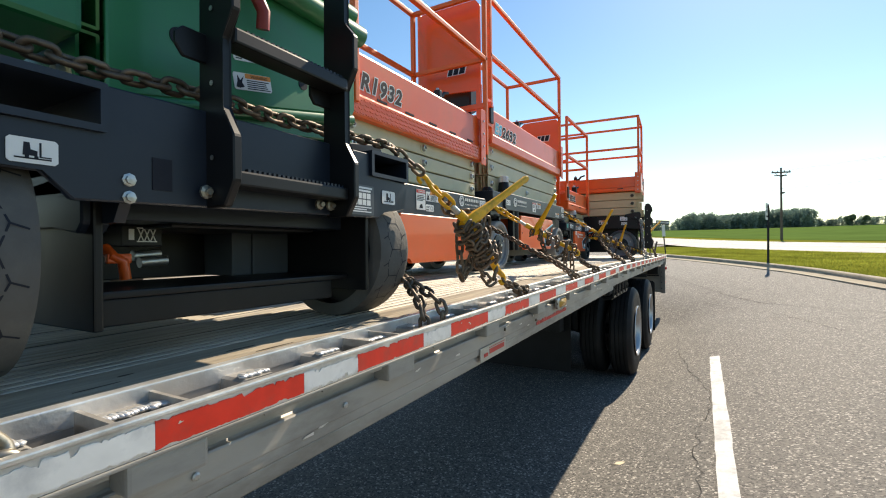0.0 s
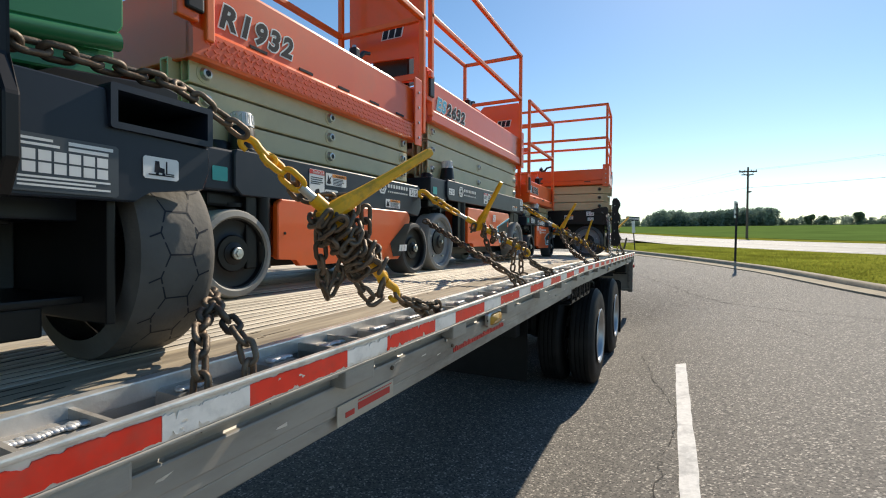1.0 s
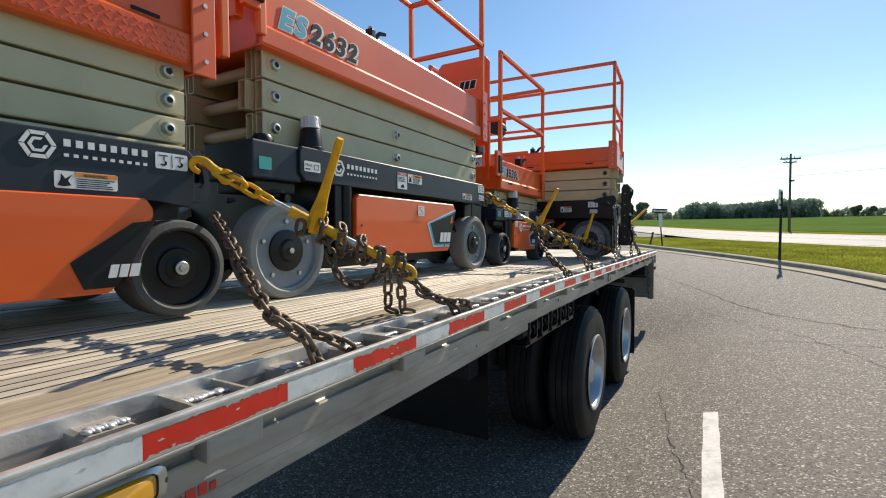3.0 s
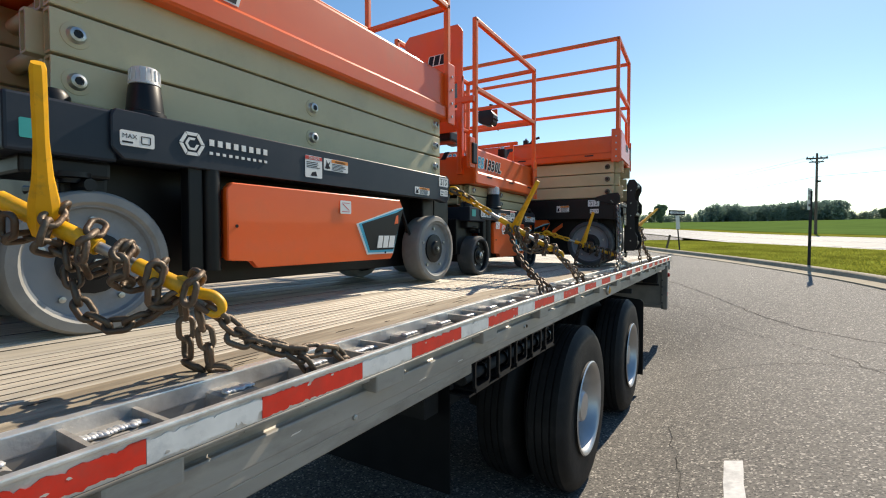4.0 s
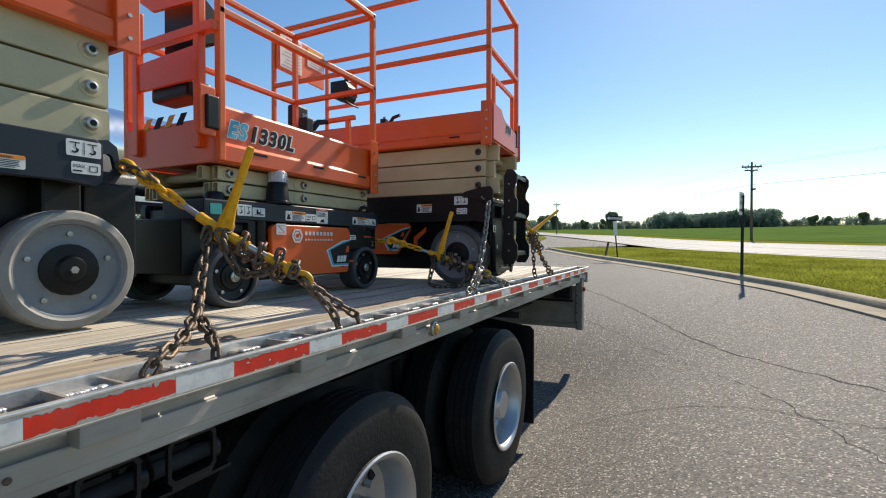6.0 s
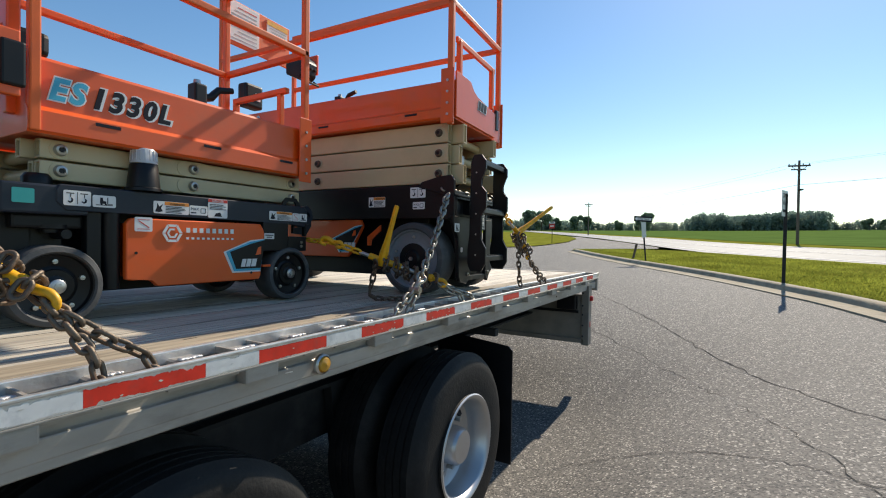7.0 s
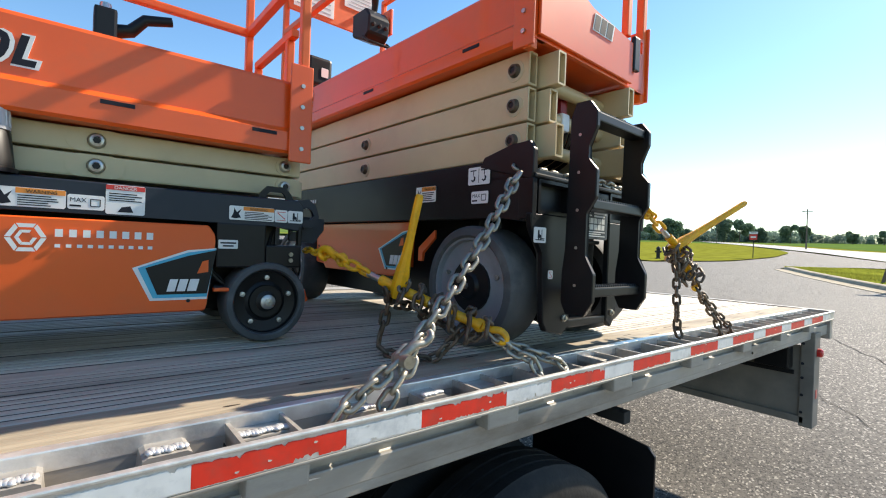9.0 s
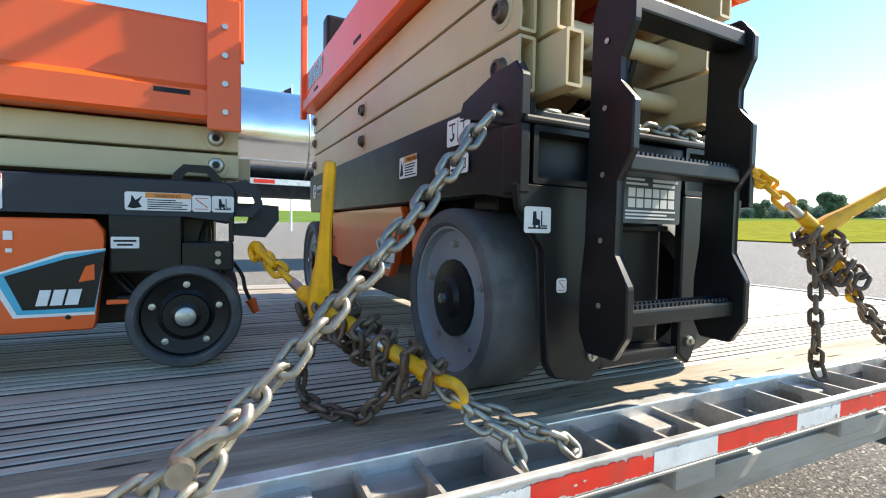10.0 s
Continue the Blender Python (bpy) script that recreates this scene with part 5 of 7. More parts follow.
model_text(lift_e, 0.3275, -0.965, 1.155, 0.51, 0.09, [("ES", BLUE), ("2632", INK)])
hex_logo(lift_e, on(SIDE, 0.401, -0.73, 0.545), 0.085, WHITE)
sticker(lift_e, on(SIDE, 0.401, -0.90, 0.55), 0.095, 0.045, "max")
sticker(lift_e, on(SIDE, 0.401, -0.21, 0.532), 0.094, 0.092, "danger")
sticker(lift_e, on(SIDE, 0.401, -0.105, 0.573), 0.15, 0.052, "warning")
sticker(lift_e, on(SIDE, 0.401, 0.585, 0.522), 0.15, 0.042, "warning")
sticker(lift_e, on(SIDE, 0.401, 0.842, 0.588), 0.104, 0.055, "hooks")
sticker(lift_e, on(SIDE, 0.401, 0.856, 0.530), 0.088, 0.04, "max")
sticker(lift_e, on(SIDE, 0.4145, -0.02, 0.385), 0.07, 0.06, "slash")

# small low-level lift
P3 = dict(rows=2, arm_z0=0.53, arm_z1=0.685, arm_y0=-0.60, arm_y1=0.60, arm_x=0.29, mid=-0.035, boss=0.046, pin=0.020, plat_x=0.35, plat_y0=-0.66, plat_y1=0.595, plat_z0=0.685, plat_lip=0.775, plat_z1=0.955,
          rail_x=0.36, rail_y0=-0.64, rail_y1=0.575, rail_top=1.885, rail_mid=1.385, bars=(0.575,), base_x=0.37, base_y0=-0.58, base_y1=0.59, base_z0=0.42, base_z1=0.515, belly=0.10,
          w0=-0.58, w1=0.465, r0=0.148, r1=0.143, t0=RUBBER, t1=RUBBER, h0=BLACK, h1=BLACK, wheel_x=0.38, tray_y0=-0.36, tray_y1=0.285, tray_z0=0.125, tray_z1=0.405,
          nut=0.026, slant=0.025, badge=(0.228, 0.50, 0.735, 0.137, 0.18, 0.08))
lift_l = base_lift("small orange low-level scissor lift with pale cream arms", pose(-1.22, 6.69, D, 0.2), P3, NAVY, CREAM)
platform(lift_l, P3, slots=3)
railing(lift_l, P3)
front_panel(lift_l, -0.25, 0.27, -0.68, 1.44, 1.87, 1.08, P3)
tray(lift_l, P3, 0.385, "arrow")
beacon(lift_l, 0.335, -0.272, 0.518, 1.38)
model_text(lift_l, 0.3525, -0.60, 0.815, 0.43, 0.078, [("ES", BLUE), ("1330L", INK)])
hex_logo(lift_l, on(SIDE, 0.387, -0.225, 0.305), 0.085, WHITE)
sticker(lift_l, on(SIDE, 0.387, -0.332, 0.352), 0.068, 0.058, "slash")
sticker(lift_l, on(SIDE, 0.371, -0.252, 0.430), 0.15, 0.052, "warning")
sticker(lift_l, on(SIDE, 0.371, -0.099, 0.432), 0.085, 0.042, "max")
sticker(lift_l, on(SIDE, 0.371, -0.012, 0.424), 0.098, 0.088, "danger")
sticker(lift_l, on(SIDE, 0.371, -0.560, 0.44), 0.085, 0.055, "hooks")
sticker(lift_l, on(SIDE, 0.371, -0.470, 0.44), 0.078, 0.045, "fork")
sticker(lift_l, on(SIDE, 0.371, 0.328, 0.430), 0.152, 0.048, "warning")
sticker(lift_l, on(SIDE, 0.371, 0.482, 0.430), 0.046, 0.045, "slash")
sticker(lift_l, on(SIDE, 0.371, 0.530, 0.430), 0.056, 0.045, "fork")

# the lift that stands across the deck near its rear end
P4 = dict(eye=False, mid_rows=2, wheel_far=0.455, pin_mat=CHAIN, rows=3, arm_z0=0.685, arm_z1=1.055, arm_y0=-1.0, arm_y1=0.96, arm_x=0.33, inner_out=0.075, mid=-0.05, pin=0.022, wheel_w=0.17, plat_x=0.37, plat_y0=-1.05, plat_y1=1.02, plat_z0=1.06, plat_lip=1.13, plat_z1=1.29,
          rail_x=0.38, rail_y0=-1.05, rail_y1=1.0, rail_top=2.225, rail_mid=1.74, bars=(1.0,), base_x=0.36, base_y0=-0.95, base_y1=1.0, base_z0=0.48, base_z1=0.68, belly=0.10,
          w0=-0.85, w1=0.74, r0=0.215, r1=0.225, t0=RUBBER, t1=RUBBER, h0=HUB, h1=HUB, wheel_x=0.375, tray_y0=-0.62, tray_y1=0.31, tray_z0=0.22, tray_z1=0.475,
          slant=0.13, badge=(0.26, 0.5, 0.86, 0.12, 0.20, 0.06))
lift_x = base_lift("orange scissor lift with warm cream arms, parked across the deck", pose(-1.2, 8.09, D, 0, 0, -87.5), P4, BLACK, CREAM_WARM)
platform(lift_x, P4, slots=3)
railing(lift_x, P4)
tray(lift_x, P4, 0.312, "arrow")
part("tray_bracket", prism(BM(), [(0.33, 0.30), (0.36, 0.30), (0.36, 0.34), (0.44, 0.40), (0.44, 0.44), (0.33, 0.36)], "x", 0.27, 0.285, 0.003), ORANGE, lift_x)
ladder(lift_x, 0.225, -0.14, 1.09, 0.175, 0.835, (0.237, 0.530, 0.822), BLACK)
bm = BM()
prism(bm, [(0.372, 1.07), (-0.25, 1.07), (-0.25, 1.24), (0.06, 1.265), (0.12, 1.285), (0.17, 1.335), (0.372, 1.34)], "y", 1.022, 1.034, 0.003)
part("end_guard", bm, ORANGE, lift_x, "orange end plate with a stepped top edge")
part("edge_plug", box(BM(), -0.30, -0.252, 1.021, 1.04, 1.13, 1.27, 0.006), BLACK, lift_x)
maker_mark(lift_x, on(BACK, 0.06, 1.0345, 1.19), 0.14, INK, WHITE)
model_text(lift_x, 0.3725, -0.95, 1.18, 0.33, 0.08, [("ES", BLUE), ("2632", BLUE)])
hex_logo(lift_x, on(SIDE, 0.361, -0.86, 0.55), 0.08, WHITE)
sticker(lift_x, on(SIDE, 0.361, 0.40, 0.55), 0.13, 0.065, "warning")
sticker(lift_x, on(SIDE, 0.3645, 0.72, 0.60), 0.11, 0.065, "hooks")
sticker(lift_x, on(SIDE, 0.3645, 0.74, 0.53), 0.085, 0.045, "max")

# the green-armed lift that stands across the deck at the front of the row
P0 = dict(axle=False, rows=3, arm_z0=0.50, arm_z1=1.10, arm_y0=-1.0, arm_y1=0.74, arm_x=0.37, pin=0.026, base_x=0.42, base_y0=-1.1, base_y1=0.88, base_z0=0.28, base_z1=0.475, belly=0.28,
          w0=-0.85, wheel_w=0.165, w1=0.764, r0=0.226, r1=0.226, t0=RUBBER_MID, t1=RUBBER_MID, h0=HUB, h1=HUB, wheel_x=0.675, wheel_far=0.505)
lift_g = base_lift("large scissor lift with glossy green arms and a slate base", pose(-1.2, 0.83, D - 0.053, 0, 0, -90), P0, NAVY, GREEN)
ladder(lift_g, 0.235, -0.125, 0.99, 0.335, 1.10, (0.378, 0.668, 0.97), BLACK)

# ends of the two lifts that stand across the deck
def fork_pocket(parent, x0, x1, y0, y1, z0, z1, material):
    part("fork_pocket", hollow(BM(), x0, x1, y0, y1, z0, z1, 0.012), material, parent, "open fork pocket")


def end_data_plate(parent, m, w, h):
    """A dark data plate: heading lines, a table of six pale cells in two rows, and small print."""
    pl = flat("data_plate", w, h, m, PLATE_DARK, parent, 0.002, 0.004, "dark grey data plate with a pale table")
    u, v = w / 0.20, h / 0.11
    r = [rect(u * (0.020 + 0.027 * i), v * z, u * 0.022, v * 0.020) for i in range(6) for z in (0.036, 0.060)]
    r += [rect(u * 0.012, v * (0.097 - 0.010 * i), u * (0.06 + 0.012 * (i % 2)), v * 0.005) for i in range(2)]
    r += [rect(u * 0.10, v * (0.096 - 0.011 * i), u * (0.088 - 0.01 * i), v * 0.007) for i in range(2)]
    r += [rect(u * 0.012, v * (0.026 - 0.008 * i), u * (0.17 - 0.03 * (i % 2)), v * 0.004) for i in range(3)]
    strokes("print", r, Matrix.Translation((0, 0, 0.002)), WHITE, pl, 0.0006)


fork_pocket(lift_g, -0.487, -0.288, 0.60, 0.998, 0.452, 0.532, NAVY)
part("pocket_bracket", prism(BM(), [(-0.20, 0.525), (-0.225, 0.545), (-0.26, 0.565), (-0.45, 0.590), (-0.487, 0.582), (-0.487, 0.533), (-0.20, 0.51)], "y", 0.86, 0.885, 0.003), BLACK, lift_g, "black bracket over the fork pocket")
fork_pocket(lift_g, 0.427, 0.683, 0.55, 0.998, 0.4275, 0.511, NAVY)
bm = BM()
prism(bm, [(0.683, 0.4265), (0.683, 0.358), (0.513, 0.356), (0.475, 0.311), (-0.335, 0.325), (-0.36, 0.348), (-0.472, 0.360), (-0.487, 0.40), (-0.487, 0.4505), (-0.287, 0.4505), (-0.287, 0.520), (0.426, 0.511), (0.426, 0.4265)], "y", 0.968, 0.988, 0.003)
part("end_plate", bm, NAVY, lift_g, "smooth dark slate end plate")
part("base_cover", box(BM(), -0.28, 0.42, 0.60, 0.966, 0.328, 0.495, 0.004), NAVY, lift_g)
for (x0, x1, z0, z1, ya, yb, ma, nm) in ((0.405, 0.388, 0.075, 0.325, 0.60, 0.89, BLACK, "guard_plate"), (-0.300, -0.316, 0.10, 0.33, 0.60, 0.96, BLACK, "guard_plate"), (0.388, -0.30, 0.135, 0.15, 0.55, 0.885, BLACK, "bottom_pan"), (0.388, -0.24, 0.08, 0.134, 0.86, 0.875, BLACK, "pan_lip"),
                                         (0.388, -0.32, 0.15, 0.325, 0.45, 0.48, BLACK, "back_plate"), (-0.08, -0.15, 0.15, 0.298, 0.48, 0.62, BATTERY, "battery_box"), (-0.154, -0.298, 0.15, 0.298, 0.48, 0.62, BATTERY, "battery_box"), (0.266, 0.173, 0.238, 0.29, 0.60, 0.70, BLACK, "valve_box")):
    part(nm, box(BM(), x1, x0, ya, yb, z0, z1, 0.004), ma, lift_g)
dg_m = on(BACK, 0.253, 0.7005, 0.248)
xs = []
for k in range(3):
    a, w = 0.022 + 0.014 * k, 0.0026
    xs += [[(a, 0.004), (a + w, 0.004), (a + 0.014, 0.032), (a + 0.014 - w, 0.032)], [(a, 0.032), (a + w, 0.032), (a + 0.014, 0.004), (a + 0.014 - w, 0.004)]]
strokes("diagram", xs + [rect(0.02, 0.033, 0.046, 0.003), rect(0.02, 0.001, 0.046, 0.003), rect(0.002, 0.006, 0.012, 0.026)], dg_m, WHITE, lift_g, 0.001)
part("release_valve", sweep(BM(), [(0.31, 0.72, 0.235), (0.305, 0.745, 0.215), (0.285, 0.745, 0.205), (0.278, 0.742, 0.165)], 0.012, 10), ORANGE, lift_g, "orange release valve", True)
part("valve_lever", box(BM(), 0.268, 0.318, 0.735, 0.75, 0.20, 0.222, 0.004), ORANGE, lift_g)
for k, zz in enumerate((0.200, 0.216)):
    part("cylinder_rod", cyl(BM(), (0.228, 0.70 - 0.03 * k, zz), (0.165, 0.70 - 0.03 * k, zz + 0.004), 0.013, 14), STEEL, lift_g, "", True)
# the great green arm over it, tilted with the folded stack
SLANT = Matrix.Rotation(radians(10.5), 4, "Z")
bm = BM()
prism(bm, [(0.357, 0.545), (-0.385, 0.682), (-0.397, 0.70), (-0.397, 1.02), (-0.30, 1.06), (0.05, 0.98), (0.30, 0.93), (0.357, 0.90)], "y", 0.825, 0.84, 0.004)
part("arm_end_plate", bm, GREEN, lift_g, "glossy green arm end plate")
part("plate_roll", sweep(BM(), [(0.357, 0.822, 0.535), (0.0, 0.822, 0.600), (-0.395, 0.822, 0.672)], 0.020, 12), GREEN, lift_g, "rolled lower edge", True)
part("arm_belly", prism(BM(), [(0.40, 0.50), (-0.40, 0.60), (-0.40, 0.66), (0.40, 0.53)], "y", 0.60, 0.80, 0.004), GREEN, lift_g)
for hx, hz, r in ((0.212, 0.713, 0.021), (-0.162, 0.72, 0.017)):
    part("hole", cyl(BM(), (hx, 0.838, hz), (hx, 0.842, hz), r, 20), INK, lift_g)
for (x0, x1, z0, z1) in ((0.72, 0.388, 0.655, 0.92), (0.72, 0.40, 0.95, 1.10), (-0.30, -0.385, 0.72, 1.10)):
    part("arm_end", box(BM(), x1, x0, 0.5, 0.82, z0, z1, 0.012), GREEN, lift_g)
for zz, yy in ((0.95, 0.86), (1.03, 0.82)):
    part("green_tube", cyl(BM(), (-0.4, yy, zz), (0.7, yy, zz), 0.035, 18), GREEN, lift_g, "", True)
part("red_knob", sweep(BM(), [(0.03, 0.9, 0.79), (0.035, 0.91, 0.83), (0.05, 0.905, 0.86), (0.07, 0.89, 0.90)], 0.017, 10), RED_HOSE, lift_g, "dark red lock knob", True)
sticker(lift_g, on(BACK, 0.558, 0.989, 0.361), 0.063, 0.038, "fork")
end_data_plate(lift_g, on(BACK, -0.152, 0.989, 0.330), 0.152, 0.090)
sticker(lift_g, on(BACK, -0.347, 0.989, 0.372), 0.069, 0.042, "fork")
sticker(lift_g, on(BACK, 0.068, 0.8405, 0.638) @ SLANT, 0.118, 0.043, "warning")
sticker(lift_g, on(BACK, 0.071, 0.8405, 0.712) @ SLANT, 0.118, 0.04, "plate")
for bx, bz in ((0.392, 0.353), (0.392, 0.322)):
    part("bolt", lathe(BM(), [(0.012, 0), (0.012, 0.003), (0.008, 0.004), (0.008, 0.010), (0, 0.011)], (bx, 0.988, bz), (0, 1, 0), 8), STEEL, lift_g)
part("dark_opening", box(BM(), 0.316, 0.352, 0.9875, 0.990, 0.34, 0.40), INK, lift_g)
for ex, ez in ((0.262, 0.64), (-0.09, 0.64)):
    part("stile_lug", prism(BM(), [(ex - 0.03, ez - 0.03), (ex + 0.03, ez - 0.03), (ex + 0.045, ez - 0.01), (ex + 0.045, ez + 0.015), (ex + 0.03, ez + 0.03), (ex - 0.03, ez + 0.03)], "y", 0.98, 0.99, 0.002), BLACK, lift_g, "drilled black lug")
for bx in (0.255, -0.06, -0.10):
    part("brass_bolt", lathe(BM(), [(0.014, 0), (0.014, 0.006), (0.007, 0.008), (0.007, 0.016), (0, 0.016)], (bx, 1.0, 0.345), (0, 1, 0), 8), CHAIN_ZINC, lift_g)

for s, out in ((1, 0.0), (-1, 0.055)):
    fork_pocket(lift_x, s * 0.335, s * 0.13, 0.60, 1.025, 0.49, 0.605, BLACK)
    bm = BM()
    w = 0.0 if s == 1 else 0.085
    prism(bm, [(s * 0.372, 0.49), (s * 0.365, 0.44), (s * (0.30 - w), 0.36), (s * (0.285 - w), 0.12), (s * (0.265 - w), 0.09), (s * 0.17, 0.07), (s * 0.13, 0.10), (s * 0.13, 0.49)], "y", 1.0, 1.025, 0.004)
    part("end_plate", bm, BLACK, lift_x, "black bent end plate")
    bm = BM()
    prism(bm, [(0.78, 0.66), (1.015, 0.60), (1.025, 0.62), (1.025, 0.70), (1.005, 0.73), (0.93, 0.725), (0.80, 0.695)], "x", s * 0.345 - out, s * 0.368 - out, 0.003)
    part("corner_ear", bm, BLACK, lift_x)
    part("side_return", box(BM(), s * 0.345 - out, s * 0.367 - out, 0.965, 1.026, 0.47, 0.605, 0.003), BLACK, lift_x)
    part("brass_bolt", lathe(BM(), [(0.013, 0), (0.013, 0.006), (0.007, 0.008), (0.007, 0.014), (0, 0.014)], (s * 0.165, 1.025, 0.13), (0, 1, 0), 8), CHAIN_ZINC, lift_x)
for (x0, x1, z0, z1, ya, yb, ma, nm) in ((0.13, -0.13, 0.12, 0.50, 0.93, 0.96, BLACK, "end_door"), (0.13, -0.13, 0.50, 0.60, 0.97, 1.02, BLACK, "end_beam"), (0.36, -0.36, 0.606, 0.622, 0.80, 1.03, BLACK, "top_ledge"), (0.13, -0.13, 0.09, 0.12, 0.88, 1.02, BLACK, "bottom_lip"), (0.13, -0.13, 0.40, 0.415, 0.961, 0.985, BLACK, "door_fold")):
    part(nm, box(BM(), x1, x0, ya, yb, z0, z1, 0.005), ma, lift_x)
end_data_plate(lift_x, on(BACK, 0.085, 1.022, 0.418), 0.20, 0.11)
part("plate_visor", box(BM(), -0.115, 0.085, 1.02, 1.05, 0.532, 0.536, 0.001), BLACK, lift_x)
sticker(lift_x, on(BACK, 0.355, 1.0255, 0.392), 0.066, 0.052, "fork")
sticker(lift_x, on(BACK, 0.268, 1.0255, 0.27), 0.026, 0.03, "slash")
part("valve_block", box(BM(), -0.03, 0.02, 0.80, 0.88, 0.86, 0.98, 0.015), RED_HOSE, lift_x, "dark red valve block")
part("valve_block", box(BM(), 0.03, 0.08, 0.86, 0.93, 0.83, 0.90, 0.008), WHITE, lift_x)
for i in range(5):
    hx = 0.03 - 0.03 * i
    pts = [(hx, 0.55, 0.65), (hx + 0.01, 0.70, 0.68 + 0.02 * (i % 2)), (hx, 0.85, 0.75), (hx - 0.02, 0.9, 0.86)]
    part("hose", sweep(BM(), [(hx, poly([(p[1], p[2]) for p in pts])(k / 12).x, poly([(p[1], p[2]) for p in pts])(k / 12).y) for k in range(13)], 0.008, 8), BLACK, lift_x, "", True)


def zigzag_tread(parent, r, w, n):
    """Shallow zigzag sipes round a solid tyre."""
    for e in [c for c in parent.children if c.name.split(".")[0] == "wheel"]:
        s = 1 if e.location.x > 0 else -1
        bm = BM()
        def groove(w0, a0, w1, a1):
            dw, da = w1 - w0, (a1 - a0) * r
            ln = math.hypot(dw, da)
            u, v = -da / ln * 0.0016, dw / ln * 0.0016 / r
            bm.faces.new([bm.verts.new((-s * x, (r + 0.0008) * math.cos(a), (r + 0.0008) * math.sin(a))) for x, a in ((w0 + u, a0 + v), (w0 - u, a0 - v), (w1 - u, a1 - v), (w1 + u, a1 + v))])
        step = 2 * math.pi / n
        for i in range(n):
            a = step * i
            groove(0.36 * w, a, 0.26 * w, a + step * 0.5)
            groove(0.26 * w, a + step * 0.5, 0.36 * w, a + step)
            groove(0.64 * w, a, 0.74 * w, a + step * 0.5)
            groove(0.74 * w, a + step * 0.5, 0.64 * w, a + step)
            groove(0.36 * w, a, 0.64 * w, a)
            groove(0.26 * w, a + step * 0.5, 0.02, a + step * 0.6)
            groove(0.74 * w, a + step * 0.5, w - 0.02, a + step * 0.4)
        tagged(part("tread_pattern", bm, INK, e), kind="stuff")


zigzag_tread(lift_g, P0["r1"], 0.165, 16)


# smaller fittings on the lifts
def steer_head(parent, P, x, y, z0):
    """Dark box and pivot over a steered wheel, with a small teal decal."""
    part("steer_cover", box(BM(), x - 0.30, x, y - 0.13, y + 0.12, z0, P["base_z1"] - 0.005, 0.008), NAVY, parent)
    part("king_pin", lathe(BM(), [(0.045, 0), (0.045, 0.03), (0.035, 0.045), (0.0, 0.047)], (x - 0.1, y, P["base_z1"] - 0.006), (0, 0, 1), 20), BLACK, parent, "", True)
    part("steer_arm", box(BM(), x - 0.28, x - 0.04, y - 0.09, y + 0.12, z0 - 0.05, z0 + 0.002, 0.01), BLACK, parent)
    part("steer_link", cyl(BM(), (x - 0.35, y + 0.02, z0 - 0.07), (x - 0.02, y + 0.06, z0 - 0.07), 0.018, 10), BLACK, parent)
    part("pivot_nut", lathe(BM(), [(0.05, 0), (0.05, 0.015), (0.03, 0.018), (0.03, 0.03), (0, 0.03)], (x - 0.07, y + 0.03, z0 - 0.035), (0, 0, -1), 16), BLACK, parent, "", True)
    flat("teal_decal", 0.06, 0.05, on(SIDE, x + 0.0015, y - 0.10, z0 + 0.035), TEAL, parent, 0.0012, 0.003, "teal lifting decal")


steer_head(lift_r, P1, 0.385, -0.63, 0.38)
steer_head(lift_e, P2, 0.385, -1.02, 0.50)
steer_head(lift_l, P3, 0.365, -0.60, 0.405)


def hose_bundle(parent, pts, n, r, material):
    for i in range(n):
        line = poly([(p[0], p[1]) for p in pts])
        zl = poly([(p[2], 0) for p in pts])
        part("hose", sweep(BM(), [(line(k / 14).x - 0.02 * i, line(k / 14).y + 0.012 * i, zl(k / 14).x) for k in range(15)], r, 8), material, parent, "", True)


for lf, P in ((lift_r, P1), (lift_e, P2), (lift_l, P3)):
    hose_bundle(lf, [(0.25, P["w1"] - 0.25, P["base_z0"]), (0.30, P["w1"] - 0.15, 0.22), (0.30, P["w1"] - 0.02, 0.20), (0.26, P["w1"] + 0.05, P["base_z0"])], 2, 0.008, BLACK)
    part("tray_hinge", cyl(BM(), (P["base_x"] - 0.03, P["tray_y0"] - 0.035, P["tray_z0"]), (P["base_x"] - 0.03, P["tray_y0"] - 0.035, P["base_z0"] + 0.01), 0.03, 12), BLACK, lf, "", True)
    part("tray_post", box(BM(), P["base_x"] - 0.07, P["base_x"] - 0.02, P["tray_y0"] - 0.12, P["tray_y0"] - 0.07, P["tray_z0"], P["base_z0"] + 0.01, 0.006), BLACK, lf)


def latch(parent, x, y, z, h=0.15):
    part("gate_latch", box(BM(), x, x + 0.022, y - 0.035, y + 0.03, z, z + h, 0.008), BLACK, parent, "black gate latch plate")
    part("latch_bracket", box(BM(), x - 0.02, x + 0.008, y - 0.06, y + 0.02, z - 0.03, z + h + 0.04, 0.006), ORANGE, parent)


latch(lift_e, 0.345, -1.09, 1.20)
latch(lift_l, 0.375, -0.70, 0.82)
latch(lift_r, 0.335, -0.76, 0.98)


